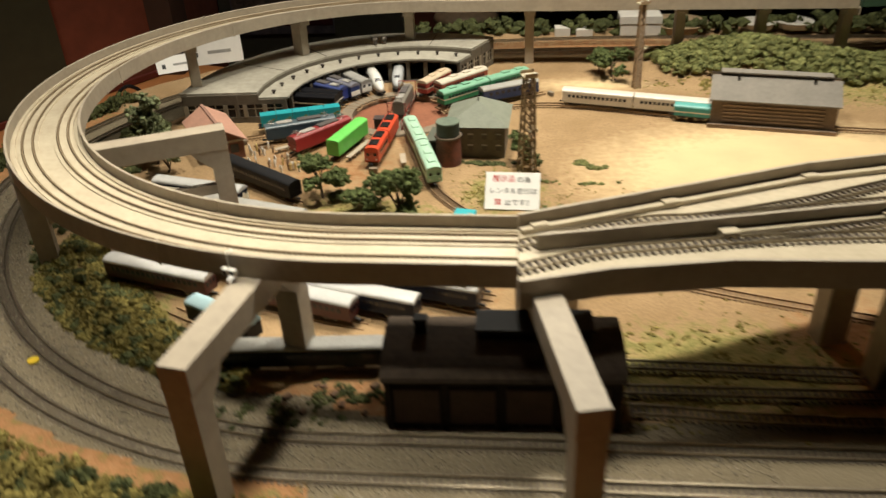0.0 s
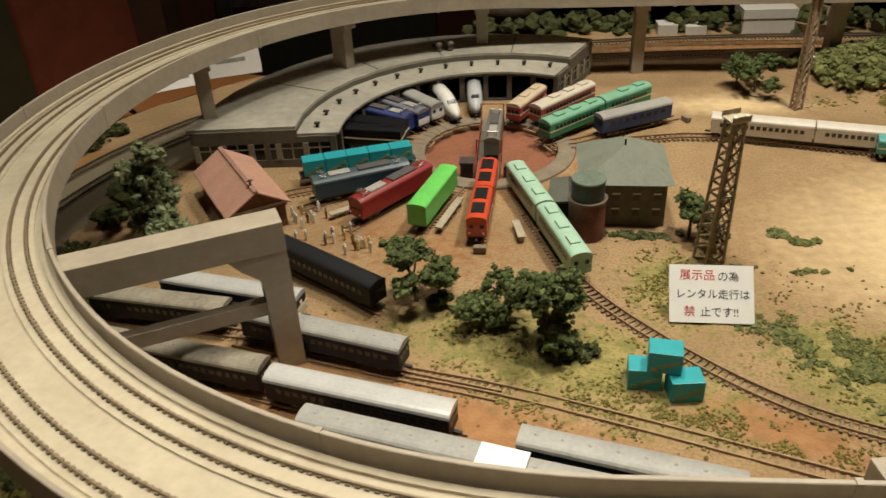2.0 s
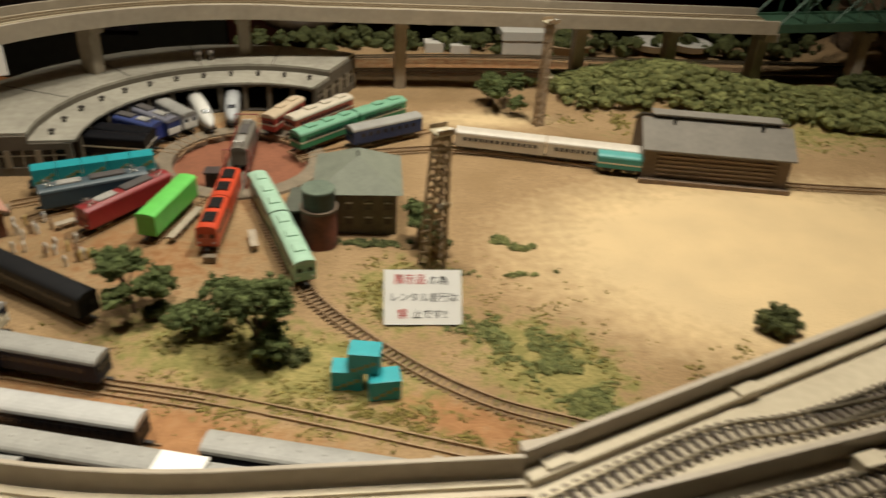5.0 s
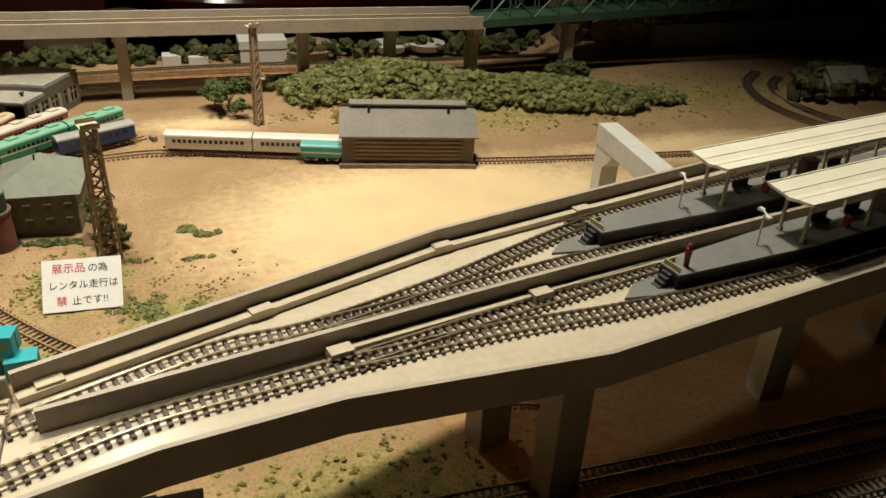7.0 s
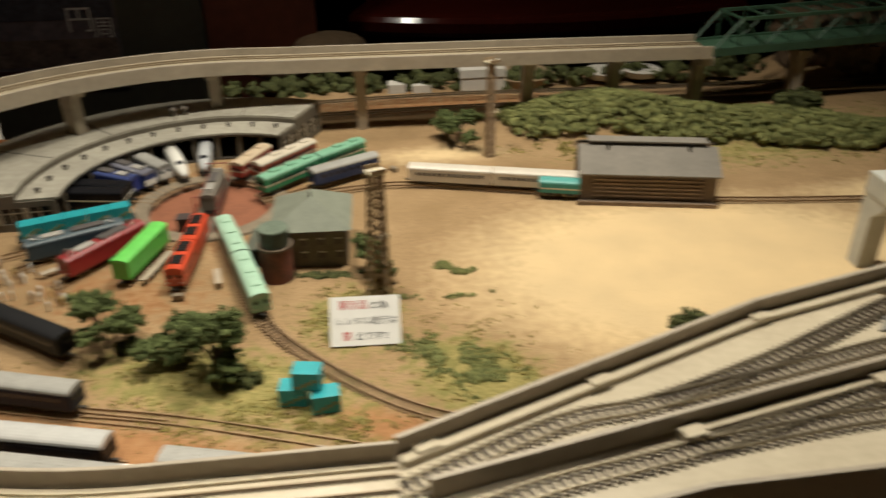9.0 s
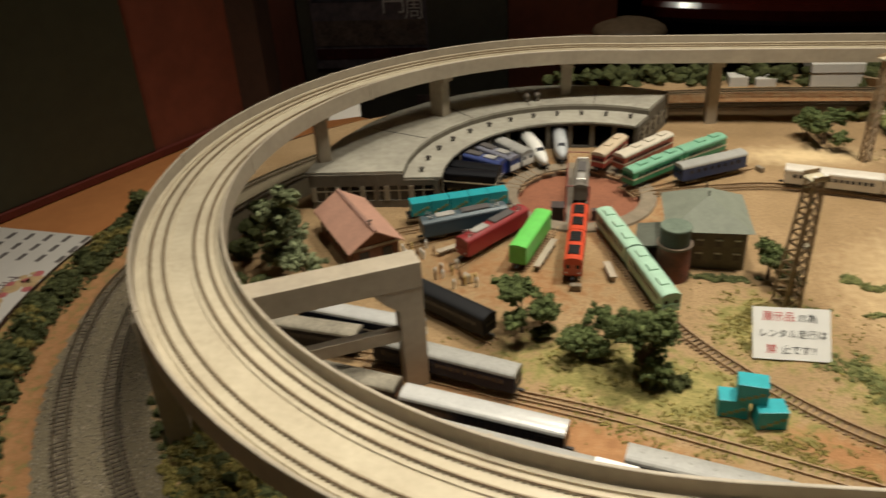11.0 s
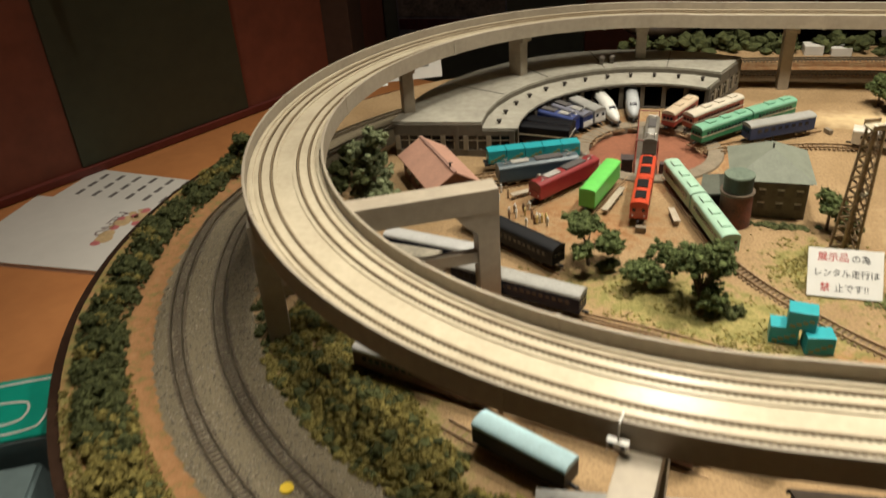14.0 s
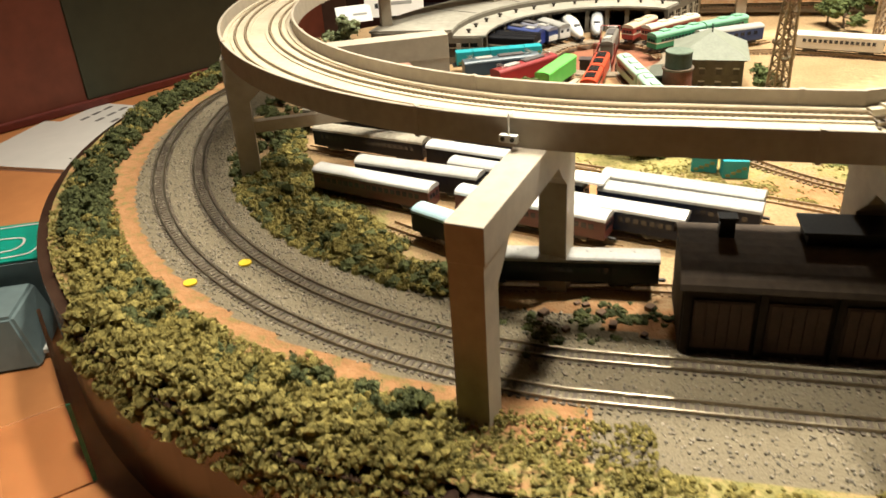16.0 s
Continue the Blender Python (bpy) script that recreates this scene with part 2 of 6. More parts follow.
def scatter_template(sub):
    bm = bmesh.new()
    bmesh.ops.create_icosphere(bm, subdivisions=sub, radius=1)
    v = np.array([x.co[:] for x in bm.verts])
    f = np.array([[y.index for y in x.verts] for x in bm.faces])
    bm.free()
    return v, f


ICO1, ICO2 = scatter_template(1), scatter_template(2)


def clumps(name, pts, radii, material, parent=None, label="", flat=0.8, rough=0.45, seed=1, template=None, kind="", leaves=22):
    """Many ragged foam clumps in one mesh."""
    rs = np.random.RandomState(seed)
    v, f = template or ICO1
    n, k = len(pts), len(v)
    pts, radii = np.asarray(pts, float), np.asarray(radii, float)
    q = rs.normal(size=(n, 4))
    q /= np.linalg.norm(q, axis=1)[:, None]
    w, x, y, z = q.T
    R = np.stack([1 - 2 * (y * y + z * z), 2 * (x * y - z * w), 2 * (x * z + y * w), 2 * (x * y + z * w), 1 - 2 * (x * x + z * z), 2 * (y * z - x * w), 2 * (x * z - y * w), 2 * (y * z + x * w), 1 - 2 * (x * x + y * y)], 1).reshape(n, 3, 3)
    jag = 1 + rough * rs.uniform(-1, 1, size=(n, k))
    base = v[None] * jag[..., None]
    V = np.einsum("nij,nkj->nki", R, base) * radii[:, None, None]
    V[..., 2] *= flat
    V += pts[:, None, :]
    F = f[None] + (np.arange(n) * k)[:, None, None]
    V, F = V.reshape(-1, 3), F.reshape(-1, 3)
    if leaves:
        # torn flakes of foam standing off each clump
        d = rs.normal(size=(n, leaves, 3))
        d /= np.linalg.norm(d, axis=2)[..., None]
        d[..., 2] = np.abs(d[..., 2]) * np.where(rs.uniform(size=(n, leaves)) < 0.8, 1, -1)
        c = d * (radii[:, None] * rs.uniform(0.7, 1.35, size=(n, leaves)))[..., None]
        c[..., 2] *= flat
        tri = rs.normal(size=(n, leaves, 3, 3))
        tri /= np.linalg.norm(tri, axis=3)[..., None]
        size = np.clip(radii * 0.42, 0.0005, 0.0019)[:, None] * rs.uniform(0.6, 1.3, size=(n, leaves))
        T = (pts[:, None, None, :] + c[:, :, None, :] + tri * size[..., None, None]).reshape(-1, 3)
        F = np.concatenate([F, np.arange(len(T)).reshape(-1, 3) + len(V)])
        V = np.concatenate([V, T])
    return finish(name, mesh_arrays(name, V, F), material, parent, label, kind=kind)


def blocks(name, places, sx, sy, sz, material, parent=None, label="", kind="stuff"):
    """Many small equal blocks at (place, heading) in one mesh; the place is the middle of the base."""
    c = np.array([(-1, -1, 0), (1, -1, 0), (1, 1, 0), (-1, 1, 0), (-1, -1, 2), (1, -1, 2), (1, 1, 2), (-1, 1, 2)], float) * (sx / 2, sy / 2, sz / 2)
    fs = np.array([(3, 2, 1, 0), (4, 5, 6, 7), (0, 1, 5, 4), (1, 2, 6, 5), (2, 3, 7, 6), (3, 0, 4, 7)])
    V, F = [], []
    for i, (p, a) in enumerate(places):
        ca, sa = math.cos(a), math.sin(a)
        V.append(np.stack([p[0] + c[:, 0] * ca - c[:, 1] * sa, p[1] + c[:, 0] * sa + c[:, 1] * ca, p[2] + c[:, 2]], 1))
        F.append(fs + 8 * i)
    return finish(name, mesh_arrays(name, np.concatenate(V), np.concatenate(F)), material, parent, label, kind=kind)


def lay_track(path, label, pitch=0.0052, sleeper=SLEEPER, single=0, bed=None, group="", near=None, rails=RAIL):
    """A track thing: two rails, sleepers (single of them apart, the rest joined) and an optional ballast bed."""
    p0 = path[0]
    t = thing("railway_track", pose(0, 0, 0), label, "track", group)
    for s in (-1, 1):
        part("rail", sweep(bmesh.new(), path, rect(s * 0.0049 - 0.0005, s * 0.0049 + 0.0005, 0.0014, 0.0034)), rails, t)
    st = stations(path, pitch)
    if near:
        st.sort(key=lambda q: (q[0][0] - near[0]) ** 2 + (q[0][1] - near[1]) ** 2)
    if single:
        me = bpy.data.meshes.new("sleeper")
        bm = B((0, 0, 0, 0.0022, 0.0165, 0.0015))
        bm.to_mesh(me)
        bm.free()
        me.materials.append(sleeper)
        for p, a in st[:single]:
            o = new("sleeper", me)
            o.parent = t
            o.matrix_world = Matrix.Translation(p) @ Matrix.Rotation(a, 4, "Z")
        st = st[single:]
    if st:
        blocks("sleeper_rest", st, 0.0022, 0.0165, 0.0015, sleeper, t)
    if bed:
        part("ballast_bed", sweep(bmesh.new(), path, [(-0.016, -0.004), (0.016, -0.004), (0.0105, 0.0007), (-0.0105, 0.0007)]), bed, t)
    return t

# ---- the large structure ----
CX, CY, RB = 0.0, 1.06, 0.572
TT = (-0.008, 1.282)
TABLE = -0.118


def blob(x, y, cx, cy, rx, ry, rot=0.0):
    c, s = math.cos(radians(rot)), math.sin(radians(rot))
    dx, dy = x - cx, y - cy
    u, v = (dx * c + dy * s) / rx, (-dx * s + dy * c) / ry
    return max(0.0, 1.15 - math.sqrt(u * u + v * v)) if u * u + v * v < 1.33 else 0.0


def cover(x, y):
    """Shares of grass, brown earth, sand and ballast at a place of the ground."""
    r = math.hypot(x - CX, y - CY)
    grass = max(blob(x, y, 0.25, 0.92, 0.10, 0.075, -50), 0.95 * blob(x, y, 0.04, 0.94, 0.19, 0.07, -20), 0.95 * blob(x, y, 0.15, 1.02, 0.07, 0.08),
                0.9 * blob(x, y, 0.33, 0.70, 0.17, 0.09), 0.6 * blob(x, y, 0.70, 1.36, 0.42, 0.11), 0.6 * blob(x, y, 1.05, 1.4, 0.4, 0.2),
                0.9 * blob(x, y, -0.21, 0.76, 0.13, 0.07, -40), 0.8 * blob(x, y, 0.2, 0.505, 0.6, 0.03), 0.5 * blob(x, y, 0.09, 0.87, 0.2, 0.03, -15))
    dirt = max(0.9 * blob(x, y, -0.06, 0.86, 0.28, 0.08, -16), 0.85 * blob(x, y, *TT, 0.17, 0.17), 0.55 * blob(x, y, -0.06, 1.08, 0.16, 0.10), 0.8 * blob(x, y, 0.17, 0.87, 0.12, 0.035, -30),
               0.8 * blob(x, y, 0.46, 0.72, 0.12, 0.12), 0.5 * blob(x, y, -0.1, 1.12, 0.2, 0.1), 0.7 * blob(x, y, 0.07, 0.65, 0.25, 0.05), 0.6 * blob(x, y, 0.3, 1.6, 0.6, 0.07))
    if r > 0.49 and y < 1.3 and x < 0.05:
        dirt = max(dirt, 0.75)
        grass = max(grass, 0.55 if r > 0.535 else 0.35)
    sand = max(blob(x, y, 0.53, 1.06, 0.40, 0.25, -5), 0.7 * blob(x, y, 0.9, 1.2, 0.4, 0.09), 0.6 * blob(x, y, 0.28, 1.40, 0.2, 0.07))
    stone = 0.0
    if (0.405 < r < 0.497 and x < 0.02 and y < 1.45) or (x >= 0.02 and 0.515 < y < 0.635):
        stone = 1.0
    return min(grass, 1), min(dirt, 1), min(sand, 1), stone


def mound(x, y):
    h = 0.0
    for cx, cy, rx, ry, rot, hh in ((0.53, 1.465, 0.17, 0.075, -12, 0.042), (0.75, 1.40, 0.22, 0.06, -14, 0.028), (1.25, 1.33, 0.14, 0.1, 0, 0.02), (0.15, 1.66, 0.6, 0.07, 0, 0.012), (0.95, 1.66, 0.12, 0.08, 0, 0.05)):
        b = blob(x, y, cx, cy, rx, ry, rot) / 1.15
        h += hh * (3 * b * b - 2 * b ** 3)
    return h


def ground_z(x, y):
    z = mound(x, y) + 0.0016 * noise.noise((x * 18, y * 18, 0)) + 0.0008 * noise.noise((x * 70, y * 70, 3))
    g, d, s, st = cover(x, y)
    if st or s > 0.5:
        z = mound(x, y) + 0.0004 * noise.noise((x * 50, y * 50, 0))
    if math.hypot(x - TT[0], y - TT[1]) < 0.082:
        z = -0.011
    return z - 0.0008


def build_ground():
    xs = np.concatenate([-RB * np.cos(np.linspace(0.02, math.pi / 2, 95)), np.linspace(0.0, 0.75, 126)[1:], np.linspace(0.75, 1.75, 60)[1:]])
    rows = 190
    V, F, C = [], [], []
    for x in xs:
        h = math.sqrt(max(0.0, RB * RB - min(x, 0) ** 2))
        y0, y1 = CY - h, CY + h + max(0, min(x, 0.3)) * 0.3
        for k in range(rows):
            y = y0 + (y1 - y0) * k / (rows - 1)
            V.append((float(x), y, ground_z(x, y)))
            C.append(cover(x, y))
    for i in range(len(xs) - 1):
        for k in range(rows - 1):
            a = i * rows + k
            F.append((a, a + rows, a + rows + 1, a + 1))
    me = mesh_arrays("ground", V, F)
    at = me.color_attributes.new("cover", "FLOAT_COLOR", "POINT")
    at.data.foreach_set("color", np.array(C, dtype=float).reshape(-1))
    ob = finish("ground", me, GROUND, smooth=True, kind="structure")
    tagged(ob, "sandy model landscape with grass, earth and ballast", "ground")


build_ground()
edge = [(1.75, CY - RB, 0)] + [(x, CY - RB, 0) for x in (1.2, 0.6, 0.2)] + [(x, y, 0) for x, y, z in arc(CX, CY, RB, 270, 90, 60)] + [(0.3, CY + RB + 0.09, 0), (1.75, CY + RB + 0.09, 0)]
tagged(part("layout_fascia", sweep(bmesh.new(), edge, rect(-0.002, 0.010, TABLE, -0.004)), BOARD, kind="structure"), "dark varnished board edge round the model landscape", "board edge")

TABLETOP = mat("orange_brown_counter", (0.52, 0.215, 0.075), 0.42, 0.12, 8, 0.04, col2=(0.45, 0.175, 0.06))
WALLRED = mat("red_brown_wall_plaster", (0.26, 0.075, 0.04), 0.75, 0.18, 6, 0.15)
WALLGREEN = mat("dark_green_door_paint", (0.055, 0.06, 0.032), 0.65, 0.15, 8, 0.05)
WALLBROWN = mat("dark_brown_post", (0.07, 0.04, 0.028), 0.6, 0.2, 10, 0.1)
PANELGREY = mat("grey_green_panel", (0.12, 0.115, 0.085), 0.7, 0.15, 8, 0.05)
DARKROOM = mat("dark_room_paint", (0.05, 0.035, 0.03), 0.8, 0.2, 3, 0.05)
TRIMRED = mat("dark_red_skirting", (0.16, 0.03, 0.02), 0.5, 0.2, 10, 0.05)

WALL_DIR = Vector((0.263, 0.44, 0)).normalized()
WALL_P = Vector((-0.967, 1.28, 0))
WALL_A = math.degrees(math.atan2(WALL_DIR.y, WALL_DIR.x))
WALL_N = Vector((WALL_DIR.y, -WALL_DIR.x, 0))


def on_wall(s, off, z):
    p = WALL_P + WALL_DIR * s + WALL_N * off
    return Vector((p.x, p.y, z))


def wall_slab(name, s0, s1, z0, z1, off, thick, material, label, cat, kind="structure"):
    c = on_wall((s0 + s1) / 2, off - thick / 2, z0)
    bm = bmesh.new()
    box(bm, 0, 0, 0, s1 - s0, thick, z1 - z0, 0, min(0.002, thick / 4))
    ob = part(name, bm, material, kind=kind)
    ob.matrix_world = pose(c.x, c.y, c.z, 0, 0, WALL_A)
    return tagged(ob, label, cat)


q0, q1 = on_wall(0.74, 0.004, 0), on_wall(-1.5, 0.004, 0)
tagged(part("counter_top", prism(bmesh.new(), [(q1.x, q1.y), (-0.6, 0.05), (1.9, 0.05), (1.9, 1.78), (-0.2, 1.78), (q0.x, q0.y)], TABLE - 0.035, TABLE), TABLETOP, kind="structure"), "orange-brown wooden counter under the model landscape", "counter")
wall_slab("wall_west", -2.2, 0.67, -0.9, 1.75, 0, 0.08, WALLRED, "red-brown plastered wall behind the counter", "wall")
dr = wall_slab("door_1", 0.11, 0.44, -0.104, 1.2, 0.006, 0.012, WALLGREEN, "dark green painted door panel in the red wall", "door")
wall_slab("trim", -2.0, 0.67, TABLE + 0.001, TABLE + 0.014, 0.012, 0.012, TRIMRED, "dark red skirting along the counter", "trim")
for s, z in ((0.125, 0.29), (0.125, 0.235)):
    c = on_wall(s + 0.012, 0.006, z)
    k = bmesh.new()
    rod(k, c, c + WALL_N * 0.02, 0.008, 0.006, 12)
    rod(k, c + WALL_N * 0.02 + Vector((0, 0, -0.012)), c + WALL_N * 0.02 + Vector((0, 0, 0.018)), 0.005, 0.005, 10)
    h = part("door_handle", k, mat("dark_metal", (0.08, 0.075, 0.07), 0.3, 0.2, 80, 0.02, metal=0.9), dr, "dark metal handle", True)
    h.matrix_parent_inverse = dr.matrix_world.inverted()


def slab(name, x0, x1, y0, y1, z0, z1, material, label, cat, kind="structure", bev=0.0):
    bm = bmesh.new()
    box(bm, (x0 + x1) / 2, (y0 + y1) / 2, z0, x1 - x0, y1 - y0, z1 - z0, 0, bev)
    return tagged(part(name, bm, material, kind=kind), label, cat)


e1 = on_wall(0.67, 0, 0)
slab("wall_post", e1.x - 0.03, e1.x + 0.045, e1.y - 0.02, e1.y + 0.06, -0.9, 1.75, WALLBROWN, "dark brown wooden door post", "post", bev=0.003)
slab("wall_return", e1.x - 0.06, e1.x - 0.02, e1.y + 0.06, 2.3, -0.9, 1.75, WALLRED, "red-brown wall turning the corner", "wall")
slab("wall_north", -1.6, 0.11, 2.3, 2.38, -0.9, 1.75, WALLRED, "red-brown wall across the far side of the room", "wall")
slab("wall_post", -0.76, -0.69, 2.26, 2.298, -0.9, 1.75, WALLBROWN, "dark brown wooden post on the far wall", "post", bev=0.003)
pan = slab("door_2", -0.64, -0.14, 2.27, 2.298, -0.9, 1.75, PANELGREY, "grey-green door panel in the far wall", "door", bev=0.003)
slab("floor", -3.5, 4.5, -3.0, 5.0, -0.98, -0.9, DARKROOM, "dark floor of the room", "floor")
slab("ceiling", -3.5, 4.5, -3.0, 5.0, 1.75, 1.85, DARKROOM, "dark ceiling of the room", "ceiling")
slab("wall_far", -3.5, 4.5, 4.6, 4.7, -0.9, 1.75, DARKROOM, "dark wall at the far end of the room", "wall")
slab("wall_south", -3.5, 4.5, -2.6, -2.5, -0.9, 1.75, DARKROOM, "dark wall at the near end of the room", "wall")
slab("wall_east", 4.0, 4.1, -3.0, 5.0, -0.9, 1.75, DARKROOM, "dark side wall of the room", "wall")
slab("wall_outer_west", -3.2, -3.1, -3.0, 5.0, -0.9, 1.75, DARKROOM, "dark outer side wall of the room", "wall")

# far polished counter with a bowed edge
LACQ = mat("polished_dark_red_lacquer", (0.15, 0.02, 0.012), 0.12, 0.2, 10, 0.0)
fc = thing("bar_counter", pose(0, 0, 0), "polished dark red bar counter with a bowed edge", "counter")
bow = [(0.20 + 1.1 * i / 24, 2.46 + 0.10 * ((i - 12) / 12) ** 2, 0) for i in range(25)]
part("top", sweep(bmesh.new(), bow, [(-0.03, -0.105), (-0.02, -0.118), (0.0, -0.122), (0.6, -0.122), (0.6, -0.065), (0.0, -0.065), (-0.02, -0.068), (-0.03, -0.080)]), LACQ, fc, smooth=False)
part("front", sweep(bmesh.new(), bow, rect(0.05, 0.08, -0.9, -0.123)), DARKROOM, fc)

# ---- the elevated railway ----
VCX, VCY, VRX, VRY = 0.0593, 1.0931, 0.4221, 0.4295
VZ0, VZ1, DECK_DROP, WALL_DROP = 0.1434, 0.1139, 0.0115, 0.0185


def via_bend(k):
    """The bend's middle line from the front (k = 0) to the back (k = 1), with a slight hump."""
    a = radians(270 - 180 * k)
    r = 1 + 0.0036 * math.sin(2 * a)
    return (VCX + VRX * r * math.cos(a), VCY + VRY * r * math.sin(a), VZ0 + (VZ1 - VZ0) * k + 0.0228 * k * (1 - k))


front = [(0.166 - (0.166 - VCX) * i / 6, VCY - VRY, VZ0 - 0.0012 * (1 - i / 6)) for i in range(6)]
bend = [via_bend(i / 72) for i in range(73)]
back = [(VCX + 0.635 * i / 24, VCY + VRY - 0.008 * (i / 24) ** 2, VZ1 - 0.004 * i / 24) for i in range(1, 25)]
VIA = front + bend + back


def under_viaduct(x, y):
    """The height of the viaduct's underside nearest to a place."""
    return min(VIA, key=lambda p: (p[0] - x) ** 2 + (p[1] - y) ** 2)[2] - WALL_DROP


via = thing("viaduct", pose(0, 0, 0), "beige double-track viaduct with low side walls curving over the yard", "viaduct")
part("deck", sweep(bmesh.new(), VIA, rect(-0.033, 0.033, -WALL_DROP + 0.002, -DECK_DROP)), DECK, via)
for s in (-1, 1):
    a, b = sorted((s * 0.0332, s * 0.0358))
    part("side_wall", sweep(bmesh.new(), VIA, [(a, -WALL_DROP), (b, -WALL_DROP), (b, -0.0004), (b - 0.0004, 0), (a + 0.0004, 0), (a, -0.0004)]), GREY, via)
    part("kerb", sweep(bmesh.new(), VIA, rect(s * 0.0295 - 0.0015, s * 0.0295 + 0.0015, -DECK_DROP, -DECK_DROP + 0.0018)), DECK, via)
for s in (-1, 1):
    line = []
    for i, p in enumerate(VIA):
        a, b = VIA[max(0, i - 1)], VIA[min(len(VIA) - 1, i + 1)]
        d = Vector((b[0] - a[0], b[1] - a[1], 0)).normalized()
        line.append((p[0] - d.y * s * 0.0165, p[1] + d.x * s * 0.0165, p[2] - DECK_DROP))
    t = thing("viaduct_track", pose(0, 0, 0), "slab track with two rails on the viaduct deck", "track", "tracks on the viaduct")
    part("track_slab", sweep(bmesh.new(), line, rect(-0.0095, 0.0095, 0.0, 0.0012)), DECK, t)
    for q in (-1, 1):
        part("rail", sweep(bmesh.new(), line, rect(q * 0.0049 - 0.0005, q * 0.0049 + 0.0005, 0.0012, 0.0032)), VIARAIL, t)
        side = []
        for i, p in enumerate(line):
            a, b = line[max(0, i - 1)], line[min(len(line) - 1, i + 1)]
            d = Vector((b[0] - a[0], b[1] - a[1], 0)).normalized()
            side.append((p[0] - d.y * q * 0.0049, p[1] + d.x * q * 0.0049, p[2] + 0.0012))
        blocks("rail_chair_strip", stations(side, 0.0042), 0.0020, 0.0027, 0.0010, FASTEN, t)
# small joint clips on the side walls
for i in (2, 14, 28, 42, 56, 70, 84):
    p = VIA[i]
    a, b = VIA[i - 1], VIA[i + 1]
    an = math.degrees(math.atan2(b[1] - a[1], b[0] - a[0]))
    for y in (-0.0345, 0.0345):
        o = part("wall_joint", B((0, y, -WALL_DROP - 0.001, 0.003, 0.0034, WALL_DROP + 0.0015)), GREY, via)
        o.matrix_world = pose(p[0], p[1], p[2], 0, 0, an)


def portal(a, b, top, beam=0.022, wide=0.021, posts=(True, True), brace=None, material=GREY):
    """A portal pier: a beam between two posts with haunches."""
    a, b = Vector((*a, 0)), Vector((*b, 0))
    d = (b - a)
    L, an = d.length, math.degrees(math.atan2(d.y, d.x))
    t = thing("portal_pier", pose(a.x, a.y, 0, 0, 0, an), "grey plastic portal pier carrying the viaduct", "pier", "piers of the viaduct")
    h = 0.021
    bm = bmesh.new()
    box(bm, L / 2, 0, top - beam, L + h, wide, beam, 0, 0.0006)
    part("beam", bm, material, t)
    for k, (x, on) in enumerate(zip((0, L), posts)):
        if not on:
            continue
        s = 1 if k == 0 else -1
        part("post", prism_y(x, h, s, top - beam, wide, -0.003), material, t)
    if brace:
        part("brace", B((L * 0.5, 0, brace, L, 0.008, 0.011)), material, t)
    return t


def prism_y(x, h, s, top, wide, z0):
    """A post with an inward haunch under the beam."""
    bm = bmesh.new()
    sec = [(x - s * h / 2, z0), (x - s * h / 2, top), (x + s * (h / 2 + 0.018), top), (x + s * (h / 2 + 0.010), top - 0.010), (x + s * h * 0.42, top - 0.020), (x + s * h * 0.38, z0)]
    w = wide * 0.46
    a = [bm.verts.new((u, -w, v)) for u, v in sec]
    b = [bm.verts.new((u, w, v)) for u, v in sec]
    bm.faces.new(a)
    bm.faces.new(b[::-1])
    for i in range(len(sec)):
        j = (i + 1) % len(sec)
        bm.faces.new((a[i], b[i], b[j], a[j]))
    return bm


portal((-0.041, 0.545), (-0.014, 0.690), 0.1247)
portal((0.2084, 0.5293), (0.176, 0.690), 0.1145)
portal((-0.325, 0.853), (-0.154, 0.933), 0.119, brace=0.045)
portal((0.655, 0.74), (0.674, 1.045), 0.1, material=mat("pale_grey_plastic", (0.50, 0.50, 0.45), 0.5, 0.1, 25, 0.05))


def t_pier(x, y, top, cap=0.034, an=0.0):
    t = thing("column_pier", pose(x, y, 0, 0, 0, an), "slender grey column pier with a wider head under the viaduct", "pier", "piers of the viaduct")
    bm = bmesh.new()
    box(bm, 0, 0, -0.004, 0.015, 0.022, top - 0.008, 0, 0.001)
    part("column", bm, GREY, t)
    bm = bmesh.new()
    box(bm, 0, 0, top - 0.012, 0.019, cap, 0.012, 0, 0.001)
    part("head", bm, GREY, t)


for x, y, an, cap in ((-0.02, 1.517, 0, 0.034), (0.183, 1.522, 0, 0.034), (0.43, 1.522, 0, 0.034), (0.56, 1.518, 0, 0.034), (0.690, 1.513, 0, 0.06), (-0.19, 1.435, 55, 0.034), (-0.315, 1.285, 25, 0.034)):
    t_pier(x, y, under_viaduct(x, y), cap, an)
t_pier(0.87, 1.545, 0.083)

# ---- the elevated station ----
UDIR = Vector((math.cos(radians(10.5)), math.sin(radians(10.5)), 0))
SD = 0.1275
INNER = [(0.166, 0.7035), (0.27, 0.744), (0.403, 0.796), (0.539, 0.831), (0.906, 0.924), (1.6, 1.09)]
OUTER = [(0.167, 0.632), (0.23, 0.650), (0.316, 0.663), (0.461, 0.6635), (0.551, 0.680), (0.70, 0.707), (1.6, 0.868)]
MID = [(0.180, 0.6735), (0.313, 0.701), (0.478, 0.735), (0.761, 0.787), (1.6, 0.945)]
sta = thing("station_deck", pose(0, 0, 0), "beige elevated station deck with brown side walls", "station deck")
part("deck", prism(bmesh.new(), [p for p in INNER] + [p for p in OUTER[::-1]], SD - 0.012, SD), DECK, sta)
